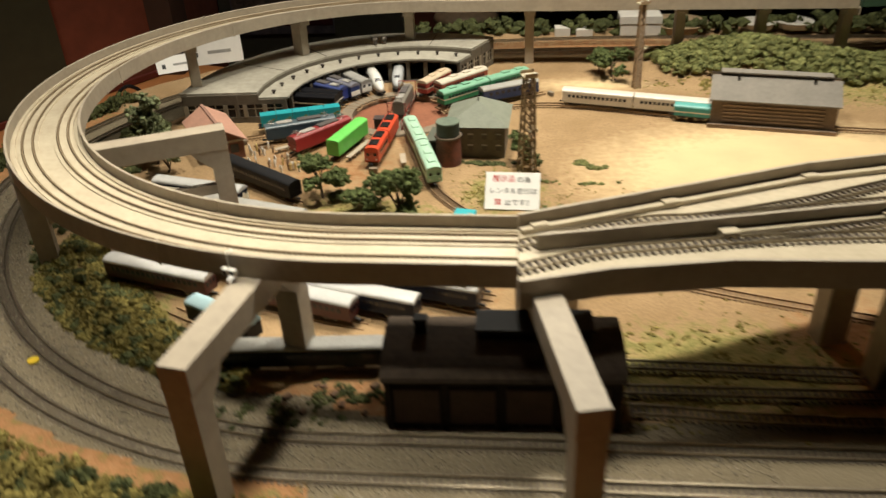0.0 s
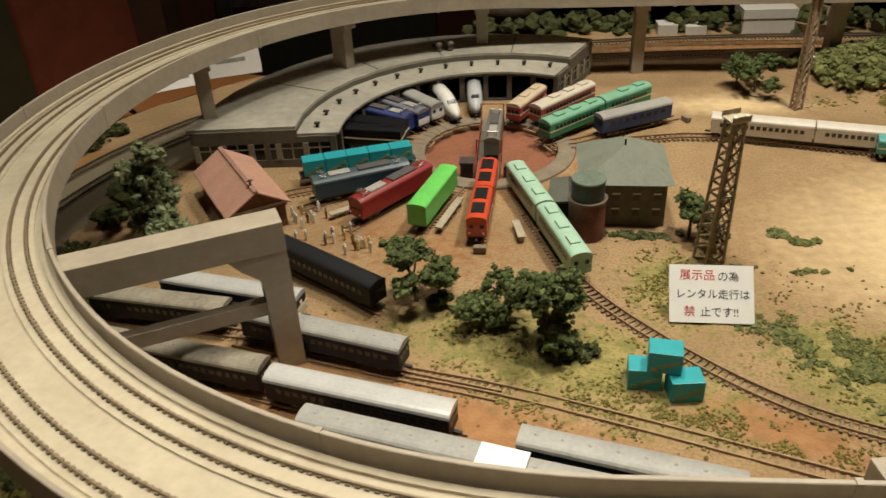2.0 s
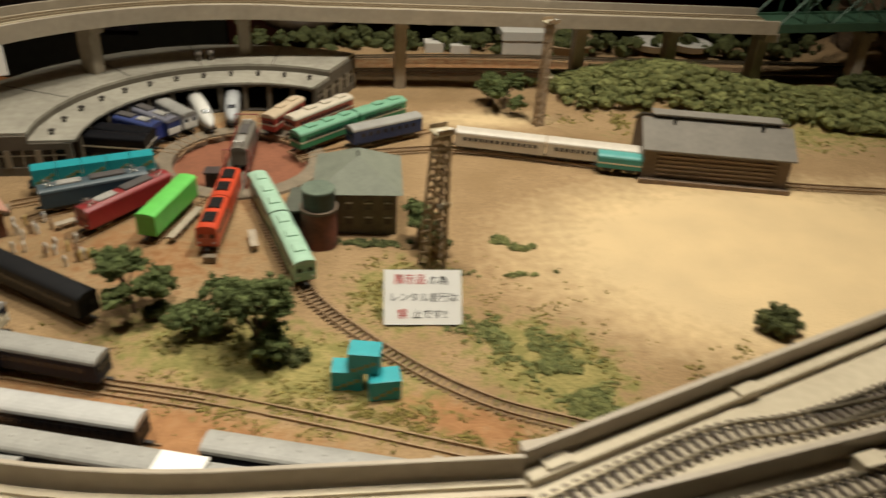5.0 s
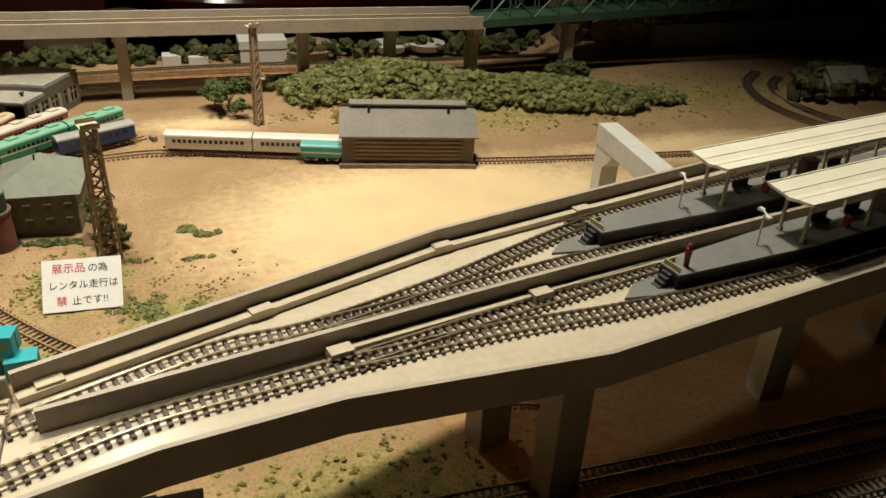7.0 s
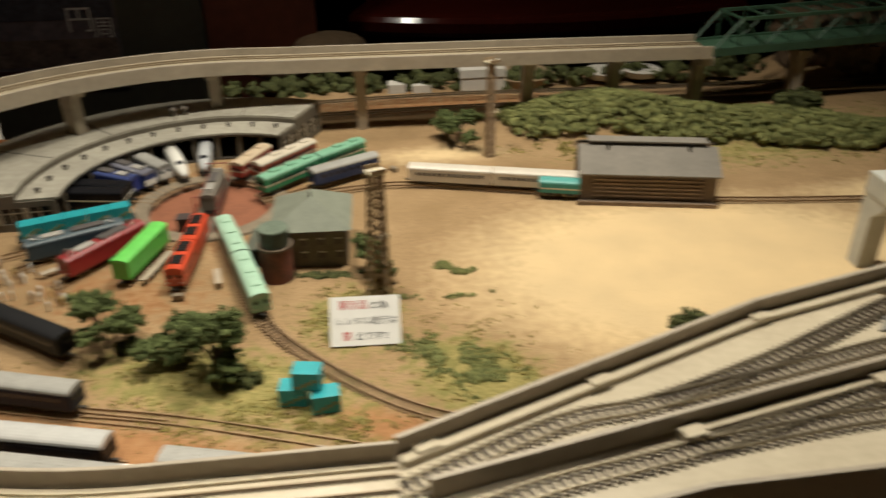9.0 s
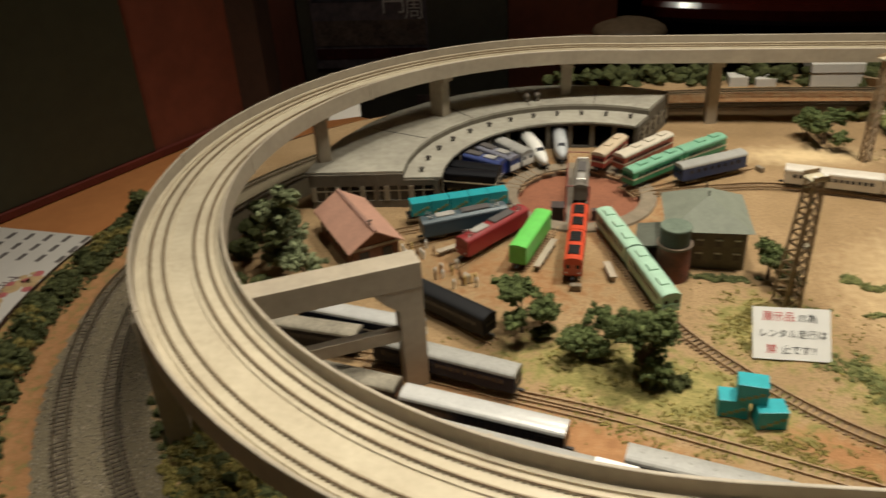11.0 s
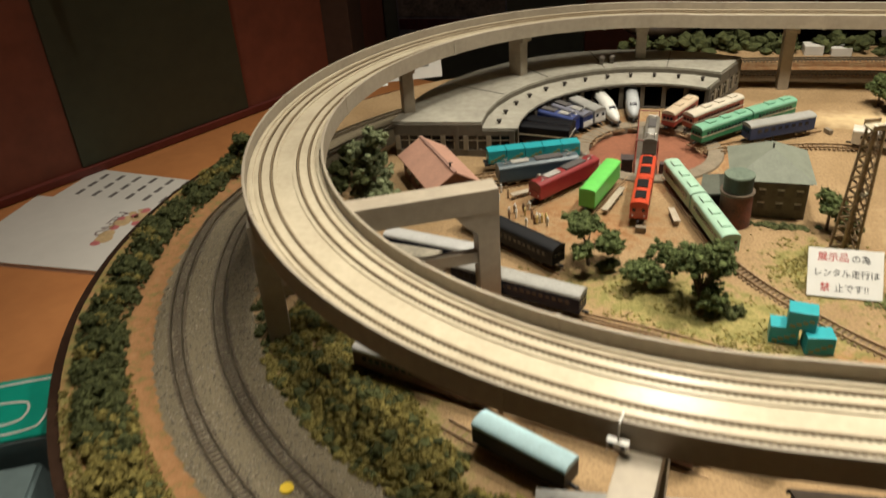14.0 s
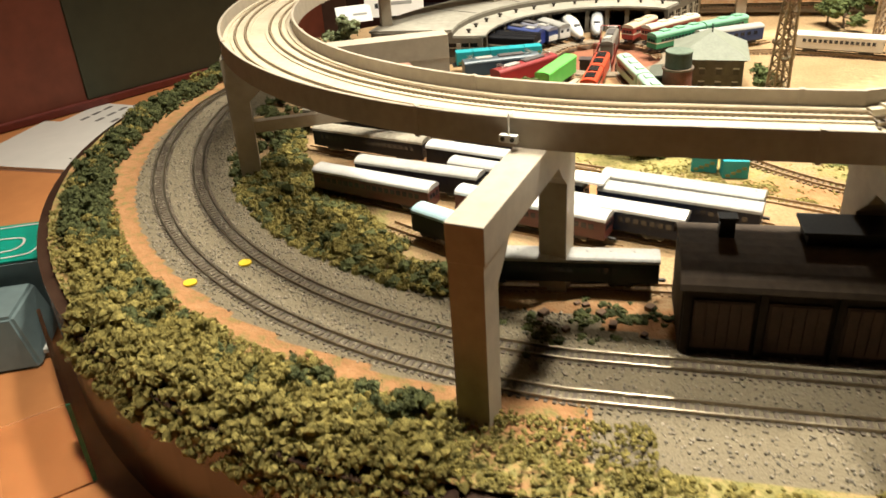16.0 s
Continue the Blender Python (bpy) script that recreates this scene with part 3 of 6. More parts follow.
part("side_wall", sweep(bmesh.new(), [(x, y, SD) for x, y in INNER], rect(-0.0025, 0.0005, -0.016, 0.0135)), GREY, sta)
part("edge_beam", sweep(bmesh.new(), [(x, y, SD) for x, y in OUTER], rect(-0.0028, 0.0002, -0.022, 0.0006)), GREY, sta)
part("middle_wall", sweep(bmesh.new(), smooth_line([(x, y, SD) for x, y in MID], 0.03), rect(-0.0015, 0.0015, 0.0, 0.0125)), GREY, sta)
part("cable_trough", sweep(bmesh.new(), [(x + 0.0025, y - 0.007, SD) for x, y in INNER], rect(-0.003, 0.003, 0.0003, 0.0042)), DECK, sta)
part("cable_trough", sweep(bmesh.new(), smooth_line([(x, y - 0.0055, SD) for x, y in MID[1:]], 0.03), rect(-0.0025, 0.0025, 0.0003, 0.0036)), DECK, sta)
for x, y, an in ((0.405, 0.789, 16), (0.285, 0.742, 20), (0.52, 0.818, 14), (0.32, 0.694, 12), (0.445, 0.721, 12), (0.182, 0.704, 20)):
    part("trough_cover", B((x, y, SD + 0.0003, 0.013, 0.008, 0.0055, an)), DECK, sta)
lines = {
    "a": [(0.166, 0.6775), (0.255, 0.7135), (0.310, 0.7215), (0.393, 0.7490), (0.449, 0.773), (0.513, 0.7995), (0.601, 0.8255), (1.55, 1.055)],
    "b": [(0.316, 0.7225), (0.388, 0.736), (0.472, 0.753), (0.553, 0.767), (0.652, 0.786), (1.55, 0.953)],
    "c": [(0.166, 0.6445), (0.226, 0.668), (0.315, 0.684), (0.414, 0.7085), (0.498, 0.727), (0.542, 0.736), (0.655, 0.7575), (1.55, 0.923)],
    "d": [(0.322, 0.6855), (0.408, 0.694), (0.497, 0.6965), (0.611, 0.7085), (0.696, 0.7235), (1.55, 0.878)],
}
for key in "abcd":
    path = smooth_line([(x, y, SD + 0.0002) for x, y in lines[key]], 0.012)
    lay_track(path, "station track with brown sleepers and two rails", 0.0056, single=170, group="station tracks", near=(0.45, 0.72))


def platform(x, y, label):
    """A grey island platform with steps, canopy, benches and lamps; x runs along it from its tip."""
    t = thing("station_platform", pose(x, y, SD, 0, 0, 10.3), label, "platform", "station platforms")
    grey = mat("grey_platform_paving", (0.17, 0.168, 0.15), 0.75, 0.15, 30, 0.1)
    dark = mat("dark_platform_side", (0.035, 0.035, 0.036), 0.6, 0.2, 60, 0.1)
    part("paving", prism(bmesh.new(), [(0, -0.009), (0.11, -0.0165), (0.95, -0.0165), (0.95, 0.0165), (0.11, 0.0165), (0, 0.009)], 0.0105, 0.012), grey, t)
    part("side", prism(bmesh.new(), [(0.0005, -0.0085), (0.11, -0.016), (0.949, -0.016), (0.949, 0.016), (0.11, 0.016), (0.0005, 0.0085)], -0.0, 0.0105), dark, t)
    part("ramp_base", prism(bmesh.new(), [(-0.035, -0.003), (-0.008, -0.010), (0, -0.010), (0, 0.010), (-0.02, 0.008)], 0, 0.0016), grey, t)
    for i in range(4):
        part("step", B((-0.0015 - 0.0022 * i, 0.0, 0, 0.0022, 0.007, 0.0098 - 0.0025 * i)), dark, t)
    part("end_fence", B((0.002, 0.0, 0.012, 0.0008, 0.014, 0.0035), (0.006, 0.006, 0.012, 0.008, 0.0008, 0.003)), mat("yellowed_fence", (0.45, 0.40, 0.2), 0.6), t)
    return t


def canopy(parent, x0, length):
    """A ribbed cream canopy roof on pairs of posts."""
    roof = mat("cream_canopy_sheet", (0.78, 0.74, 0.58), 0.45, 0.06, 40, 0.03)
    post = mat("cream_post", (0.52, 0.45, 0.31), 0.5, 0.1, 60, 0.02)
    z = 0.0395
    sec = [(-0.0185, z + 0.004), (-0.006, z + 0.0022), (0.0, z + 0.0008), (0.006, z + 0.0022), (0.0185, z + 0.004), (0.0185, z + 0.0058), (0.006, z + 0.0042), (0.0, z + 0.003), (-0.006, z + 0.0042), (-0.0185, z + 0.0058)]
    r = part("canopy_roof", extrude_x(bmesh.new(), sec, x0, x0 + length), roof, parent)
    for y in (-0.0185, -0.0062, 0.0062, 0.0185):
        zz = z + 0.0030 + abs(y) / 0.0185 * 0.0028
        part("roof_rib", B((x0 + length / 2, y, zz - 0.0002, length + 0.002, 0.0010, 0.0009)), roof, r)
    k = 0
    x = x0 + 0.012
    while x < x0 + length:
        for y in (-0.0095, 0.0095):
            part("canopy_post", B((x, y, 0.012, 0.002, 0.002, z - 0.0095), (x, y, 0.012, 0.0032, 0.0032, 0.003)), post, parent)
        part("canopy_beam", B((x, 0, z - 0.0012, 0.0016, 0.03, 0.0026)), post, parent)
        x += 0.065
    return r


pa = platform(0.508, 0.777, "grey island platform with steps and cream canopy beside the yard")
pb = platform(0.528, 0.7165, "grey island platform with cream canopy over the lower tracks")
canopy(pa, 0.095, 0.75)
canopy(pb, 0.095, 0.75)
for pl in (pa, pb):
    for x in (0.14, 0.175, 0.245, 0.32, 0.40):
        b = part("bench", B((x, 0.003, 0.0145, 0.016, 0.005, 0.0012), (x, 0.006, 0.0155, 0.016, 0.001, 0.005), (x - 0.006, 0.003, 0.012, 0.001, 0.004, 0.003), (x + 0.006, 0.003, 0.012, 0.001, 0.004, 0.003)), mat("dark_bench", (0.03, 0.025, 0.022), 0.5), pl)
    part("kiosk", B((0.205, 0.0, 0.012, 0.012, 0.009, 0.017)), mat("brown_kiosk", (0.12, 0.06, 0.035), 0.5), pl)
    part("bin", B((0.155, -0.006, 0.012, 0.004, 0.004, 0.008)), mat("red_machine", (0.35, 0.05, 0.03), 0.4), pl)
    bm = bmesh.new()
    rod(bm, (0.075, 0.0, 0.012), (0.075, 0.0, 0.036), 0.0006)
    rod(bm, (0.072, -0.005, 0.0355), (0.078, 0.005, 0.0355), 0.0006)
    lp = part("lamp_post", bm, WHITE, pl, "thin white lamp post with two heads")
    for s in (-1, 1):
        part("lamp_head", B((0.075 + s * 0.003, s * 0.0055, 0.0340, 0.003, 0.004, 0.0018)), WHITE, lp)
bm = bmesh.new()
box(bm, 0, 0, 0, 0.0032, 0.0024, 0.0075, 0, 0.0008)
box(bm, 0, 0, 0.0072, 0.0040, 0.0026, 0.0060, 0, 0.0008)
bmesh.ops.create_icosphere(bm, subdivisions=2, radius=0.0014, matrix=pose(0, 0, 0.0148))
fg = part("figurine", bm, mat("red_figure_paint", (0.32, 0.03, 0.025), 0.5))
fg.location = (0.5395, 0.7165, SD + 0.012)
tagged(fg, "tiny red painted plastic figure at the platform end", "figurine")
for x, y in ((0.43, 0.745), (0.455, 0.690), (0.80, 0.78), (0.83, 0.86), (1.1, 0.84), (1.12, 0.93)):
    bm = bmesh.new()
    box(bm, 0, 0, -0.003, 0.024, 0.020, SD - 0.011, 12, 0.001)
    o = tagged(part("station_pier", bm, GREY), "square grey pier under the elevated station", "pier", "piers of the station")
    o.location = (x, y, 0)

bm = bmesh.new()
box(bm, 0, 0, -0.003, 0.024, 0.024, 0.052, 0, 0.001)
o = tagged(part("station_pier", bm, GREY), "short grey pier block beside the curved track", "pier", "piers of the station")
o.matrix_world = pose(0.208, 0.787, 0, 0, 0, 8)

# green truss bridge at the far side
GREEN = mat("green_truss_paint", (0.05, 0.11, 0.065), 0.5, 0.2, 40, 0.05)
tr = thing("truss_bridge", pose(0.705, 1.535, 0.087, 0, -0.5, 6), "green steel truss railway bridge beyond the viaduct", "bridge")
part("floor_beam", B((0.30, 0, 0, 0.60, 0.058, 0.009)), GREEN, tr)
for y in (-0.03, 0.03):
    part("lower_chord", B((0.30, y, 0, 0.60, 0.004, 0.012)), GREEN, tr)
    part("upper_chord", B((0.30, y, 0.050, 0.52, 0.004, 0.005)), GREEN, tr)
    for i in range(13):
        x = 0.04 + 0.52 * i / 12
        bm = bmesh.new()
        rod(bm, (x, y, 0.01), (x, y, 0.052), 0.0016, seg=4)
        part("truss_post", bm, GREEN, tr)
        if i < 12:
            bm = bmesh.new()
            a, b = (0.010, 0.052) if i % 2 else (0.052, 0.010)
            rod(bm, (x, y, a), (x + 0.52 / 12, y, b), 0.0014, seg=4)
            part("truss_diagonal", bm, GREEN, tr)
    bm = bmesh.new()
    rod(bm, (0.0, y, 0.01), (0.04, y, 0.052), 0.002, seg=4)
    part("end_post", bm, GREEN, tr)
for i in range(13):
    part("cross_strut", B((0.04 + 0.52 * i / 12, 0, 0.051, 0.003, 0.06, 0.003)), GREEN, tr)

# ---- tracks on the ground ----


def loop(off):
    """The loop's left-hand bend, a little flattened towards the front corner."""
    out = []
    for i in range(71):
        a = 270 - 178 * i / 70
        k = min(1.0, abs(a - 225) / 45)
        r = 0.4745 + (0.013 if a > 225 else 0.023) * k * k - off
        out.append((0.005 + r * math.cos(radians(a)), 1.055 + r * math.sin(radians(a)), -0.0014))
    return out


lo = [(1.7, 0.5675, -0.0014), (0.9, 0.5675, -0.0014), (0.4, 0.5675, -0.0014)] + loop(0)
li = [(1.7, 0.606, -0.0014), (0.9, 0.606, -0.0014), (0.4, 0.606, -0.0014)] + loop(0.0385)


def densify(p, step):
    out = []
    for a, b in zip(p, p[1:]):
        n = max(1, int((Vector(b) - Vector(a)).length / step))
        out += [tuple(Vector(a).lerp(Vector(b), i / n)) for i in range(n)]
    return out + [p[-1]]


lay_track(densify(lo, 0.03), "ballasted outer loop track along the layout edge", 0.0052, single=300, group="loop tracks", near=(-0.15, 0.6))
lay_track(densify(li, 0.03), "ballasted inner loop track beside the outer loop", 0.0052, single=300, group="loop tracks", near=(-0.15, 0.63))
for pts in ([(0.25, 0.668, 0.0005), (1.7, 0.662, 0.0005)], [(0.24, 0.70, 0.0005), (0.6, 0.692, 0.0005), (1.7, 0.69, 0.0005)], [(0.255, 0.645, 0.0005), (0.5, 0.636, 0.0005), (1.7, 0.633, 0.0005)]):
    lay_track(smooth_line(pts, 0.03), "lower track in the shade of the station", 0.0055, group="lower tracks")
for pts in ([(-0.02, 1.60, 0.008), (0.3, 1.612, 0.012), (0.7, 1.605, 0.010), (1.7, 1.60, 0.004)], [(0.0, 1.56, 0.004), (0.3, 1.572, 0.004), (0.7, 1.568, 0.004), (1.7, 1.57, 0.003)]):
    lay_track(smooth_line(pts, 0.03), "track on the embankment at the back", 0.0055, group="back tracks")
lay_track([(x, y, 0.0035) for x, y, z in arc(1.30, 1.31, 0.19, 120, 250, 30)], "curved track round the wooded knoll", 0.0055, group="right hand curve")
lay_track([(x, y, 0.0035) for x, y, z in arc(1.30, 1.31, 0.15, 120, 250, 30)], "curved track round the wooded knoll", 0.0055, group="right hand curve")

# ---- rolling stock ----


def paint(name, col, rough=0.35, spec=0.5):
    return mat(name, col, rough, 0.10, 80, 0.03, spec=spec)


WIN = paint("coach_window", (0.025, 0.025, 0.03), 0.12)
CREAMWIN = paint("cream_trim", (0.60, 0.54, 0.40))


def vehicle(a, b, label, cat, body, roof, z=0.0, width=0.0185, height=0.0238, arch=0.0045, win="band", lower=None, stripe=None,
            roofkit="vents", nose=0.0, front=None, group="", length=None, bogies=True):
    """A railway vehicle with body, arched roof, windows, underframe and bogies from buffer a to buffer b (x, y)."""
    a, b = Vector((*a, 0)), Vector((*b, 0))
    d = (b - a).normalized()
    if length:
        a = b - d * length
    L = (b - a).length
    t = thing(cat.replace(" ", "_"), pose(a.x, a.y, z + 0.0027, 0, 0, math.degrees(math.atan2(d.y, d.x))), label, cat, group)
    z0, z1, w = 0.0058, 0.0058 + height - arch - 0.0035, width / 2
    bm = bmesh.new()
    if nose:
        n = 12
        rings = []
        for i in range(n + 1):
            k = i / n
            x = L - nose + nose * k
            sc = math.sqrt(max(0.02, 1 - k ** 2.2))
            hh = z0 + (z1 + arch * 0.8 - z0) * (0.28 + 0.72 * (1 - k) ** 0.75)
            rings.append([(x, -w * sc, z0), (x, -w * sc, z0 + (hh - z0) * 0.55), (x, -w * 0.72 * sc, z0 + (hh - z0) * 0.9), (x, 0, hh), (x, w * 0.72 * sc, z0 + (hh - z0) * 0.9), (x, w * sc, z0 + (hh - z0) * 0.55), (x, w * sc, z0)])
        rings = [[(0, y, zz) for x, y, zz in rings[0]]] + rings
        vs = [[bm.verts.new(p) for p in r] for r in rings]
        for r0, r1 in zip(vs, vs[1:]):
            for j in range(7):
                bm.faces.new((r0[j], r0[(j + 1) % 7], r1[(j + 1) % 7], r1[j]))
        bm.faces.new(vs[0])
        bm.faces.new(vs[-1])
        part("body", bm, body, t, smooth=True)
        part("windscreen", B((L - nose * 0.52, 0, z0 + (z1 - z0) * 0.80, nose * 0.14, width * 0.5, 0.0022, 0, 0.0006, 28)), WIN, t)
    else:
        box(bm, L / 2, 0, z0, L, width, z1 - z0, 0, 0.0006)
        part("body", bm, body, t)
        sec = [(-w - 0.0002, z1 - 0.0002)] + [(-(w + 0.0002) * math.cos(math.pi * i / 10), z1 + arch * math.sin(math.pi * i / 10) ** 0.8) for i in range(1, 10)] + [(w + 0.0002, z1 - 0.0002)]
        part("roof", extrude_x(bmesh.new(), sec, -0.0004, L + 0.0004), roof, t, smooth=False)
    if lower:
        bm = bmesh.new()
        box(bm, L / 2, 0, z0 + 0.0002, L * (1 if not nose else 0.72) + 0.0003, width + 0.0004, (z1 - z0) * 0.42, 0, 0.0003)
        part("lower_panel", bm, lower, t)
    if stripe:
        part("stripe", B((L / 2, 0, z0 + (z1 - z0) * 0.42, L + 0.0004, width + 0.0006, 0.0016)), stripe, t)
    if win:
        hw = 0.0042
        zz = z0 + (z1 - z0) * 0.52
        n = max(2, int((L - 0.012) / (0.0062 if win == "band" else 0.010)))
        for s in (-1, 1):
            bm = bmesh.new()
            for i in range(n):
                x = 0.008 + (L - 0.016 - nose) * (i + 0.5) / n
                box(bm, x, s * (w + 0.00012), zz, 0.0040 if win == "band" else 0.0052, 0.0005, hw)
            part("window_strip", bm, WIN, t, kind="stuff")
        if not nose:
            for x in (-0.00015, L + 0.00015):
                for y in (-0.0048, 0.0, 0.0048):
                    part("end_window", B((x, y, zz, 0.0004, 0.0034, hw)), WIN if y else (front or WIN), t)
    if front:
        part("front_panel", B((L + 0.0004, 0, z0 + 0.0015, 0.0006, width * 0.94, (z1 - z0) * 0.45)), front, t)
        for y in (-0.0062, 0.0062):
            bm = bmesh.new()
            rod(bm, (L + 0.0006, y, z0 + 0.0042), (L + 0.0014, y, z0 + 0.0042), 0.0009, seg=10)
            part("headlight", bm, WHITE, t)
    top = z1 + arch
    if roofkit == "vents":
        for i in range(max(2, int(L / 0.016))):
            x = 0.010 + i * 0.016
            if x < L - 0.006:
                bm = bmesh.new()
                bmesh.ops.create_uvsphere(bm, u_segments=8, v_segments=4, radius=0.0013, matrix=pose(x, 0, top - 0.0004) @ Matrix.Diagonal((1.2, 1.2, 0.7, 1)))
                part("roof_vent", bm, roof, t, smooth=True)
    elif roofkit == "ac":
        for i in range(max(2, int(L / 0.026))):
            x = 0.014 + i * 0.026
            if x < L - 0.008:
                bm = bmesh.new()
                box(bm, x, 0, top - 0.0008, 0.013, 0.009, 0.0022, 0, 0.0006)
                part("roof_unit", bm, roof, t)
    elif roofkit == "loco":
        bm = bmesh.new()
        box(bm, L * 0.36, 0, top - 0.001, L * 0.34, width * 0.55, 0.0024, 0, 0.0005)
        part("roof_hatch", bm, mat("dark_hatch", (0.10, 0.09, 0.085), 0.5), t)
        bm = bmesh.new()
        box(bm, L * 0.72, 0, top - 0.001, L * 0.22, width * 0.5, 0.002, 0, 0.0005)
        part("roof_hatch", bm, mat("pale_hatch", (0.42, 0.40, 0.36), 0.5), t)
        for x in (L * 0.12, L * 0.9):
            bm = bmesh.new()
            for s in (-1, 1):
                rod(bm, (x - 0.004, s * 0.005, top), (x + 0.004, s * 0.004, top + 0.0035), 0.0004, seg=5)
                rod(bm, (x + 0.004, s * 0.005, top), (x - 0.004, s * 0.004, top + 0.0035), 0.0004, seg=5)
            rod(bm, (x, -0.006, top + 0.0036), (x, 0.006, top + 0.0036), 0.0005, seg=5)
            part("pantograph", bm, mat("grey_wire_metal", (0.4, 0.38, 0.34), 0.4, metal=0.7), t)
    elif roofkit == "grille":
        for x0, x1 in ((0.08, 0.42), (0.56, 0.86)):
            bm = bmesh.new()
            box(bm, L * (x0 + x1) / 2, 0, top - 0.0016, L * (x1 - x0), width * 0.62, 0.0024, 0, 0.0004)
            gr = part("roof_grille", bm, BLACK, t)
            for i in range(5):
                part("grille_bar", B((L * (x0 + (x1 - x0) * (i + 0.5) / 5), 0, top + 0.0008, 0.0008, width * 0.58, 0.0004)), UNDER, gr)
    part("underframe", B((L / 2, 0, 0.0042, L - 0.004, width * 0.72, 0.0018)), UNDER, t)
    if bogies:
        for x in ((0.18 * L, 0.82 * L) if L > 0.06 else (0.24 * L, 0.76 * L)):
            bm = bmesh.new()
            box(bm, x, 0, 0.0016, 0.017 if L > 0.06 else 0.012, 0.0125, 0.0032, 0, 0.0004)
            bg = part("bogie", bm, UNDER, t)
            for dx in (-0.0052, 0.0052):
                bm = bmesh.new()
                rod(bm, (x + dx, -0.0052, 0.0022), (x + dx, 0.0052, 0.0022), 0.0024, seg=12)
                part("wheelset", bm, RAIL, bg)
        for x in (-0.0025, L + 0.0025):
            part("coupler", B((x, 0, 0.0032, 0.006, 0.0022, 0.0018)), UNDER, t)
    return t


navy = paint("navy_coach_paint", (0.008, 0.012, 0.026), 0.4, 0.2)
blackp = paint("black_coach_paint", (0.007, 0.007, 0.009), 0.4, 0.2)
maroon = paint("maroon_coach_paint", (0.085, 0.022, 0.018))
dgreen = paint("dark_green_coach_paint", (0.007, 0.012, 0.010), 0.4, 0.2)
tealp = paint("teal_container_paint", (0.02, 0.33, 0.37), 0.4)
G = "coaches in the storage yard"
vehicle((-0.154, 0.889), (-0.029, 0.8545), "black passenger coach with bright silver roof on a yard siding", "passenger coach", blackp, SILVER, roofkit="", group=G)
vehicle((-0.151, 0.9445), (-0.0665, 0.9175), "navy passenger coach with grey roof beside the portal pier", "passenger coach", navy, ROOFMID, length=0.128, group=G)
vehicle((-0.268, 1.005), (-0.152, 0.976), "dark blue coach with cream window band and white roof", "passenger coach", navy, SILVER, stripe=CREAMWIN, roofkit="", front=CREAMWIN, group=G)
vehicle((-0.318, 0.984), (-0.206, 0.964), "dark passenger coach with dusty grey roof", "passenger coach", blackp, ROOFDUST, roofkit="", group=G)
vehicle((-0.284, 0.928), (-0.160, 0.896), "dark coach with weathered brown-grey roof beside the silver coach", "passenger coach", blackp, ROOFDUST, group=G)
vehicle((-0.199, 1.066), (-0.094, 0.991), "all black baggage coach standing askew near the hut", "passenger coach", blackp, paint("black_roof_paint", (0.014, 0.014, 0.015), 0.5, 0.25), roofkit="", group=G)
vehicle((-0.211, 0.846), (-0.092, 0.819), "dark coach with pale grey vented roof", "passenger coach", blackp, ROOFMID, group=G)
vehicle((-0.243, 0.824), (-0.127, 0.790), "maroon coach with whitish roof at the yard edge", "passenger coach", maroon, SILVER, roofkit="", group=G)
vehicle((-0.104, 0.790), (0.020, 0.751), "maroon coach with pale roof under the viaduct", "passenger coach", maroon, SILVER, roofkit="", group=G)
vehicle((-0.047, 0.792), (0.077, 0.757), "navy coach with white roof under the viaduct", "passenger coach", navy, SILVER, roofkit="", group=G)
vehicle((0.012, 0.834), (0.136, 0.799), "black coach with grey vented roof beside the containers", "passenger coach", blackp, ROOFMID, group=G)
vehicle((-0.124, 0.850), (-0.002, 0.8155), "black coach with grey vented roof next to the silver coach", "passenger coach", blackp, ROOFMID, group=G)
vehicle((0.010, 0.8085), (0.132, 0.7765), "navy coach with grey roof behind the dark engine shed", "passenger coach", navy, ROOFMID, group=G)
vehicle((-0.082, 0.684), (0.056, 0.693), "dark green coach with grey roof standing next to the engine shed", "passenger coach", dgreen, ROOFMID, group=G)
vehicle((-0.130, 0.752), (-0.062, 0.717), "short dark van with light blue roof among the bushes", "van", blackp, paint("light_blue_roof", (0.40, 0.58, 0.62), 0.5), roofkit="", win="", group=G)
for p, q in (((-0.17, 0.8935), (-0.022, 0.8525)), ((-0.2, 0.952), (0.0, 0.894)), ((-0.3, 1.01), (-0.1, 0.962)), ((-0.34, 0.984), (-0.1, 0.945)), ((-0.30, 0.931), (-0.1, 0.878)), ((-0.23, 0.849), (0.0, 0.797)), ((-0.26, 0.829), (0.03, 0.747)), ((-0.06, 0.7957), (0.085, 0.7547)), ((-0.13, 0.8517), (0.14, 0.775)), ((0.0, 0.837), (0.145, 0.7965)), ((-0.20, 1.067), (-0.09, 0.988)), ((-0.1, 0.683), (0.07, 0.694)), ((-0.16, 0.7685), (-0.05, 0.711))):
    lay_track(densify([(*p, -0.0023), (*q, -0.0023)], 0.03), "siding of the storage yard", 0.0055, YARDTIE, group="yard sidings", rails=YARDRAIL)
lay_track(smooth_line([(-0.066, 0.918, -0.0021), (-0.008, 0.903, -0.0021), (0.06, 0.880, -0.0022), (0.126, 0.856, -0.0023), (0.22, 0.82, -0.002)], 0.02), "half buried siding in the grass", 0.0055, YARDTIE, group="yard sidings", rails=YARDRAIL)

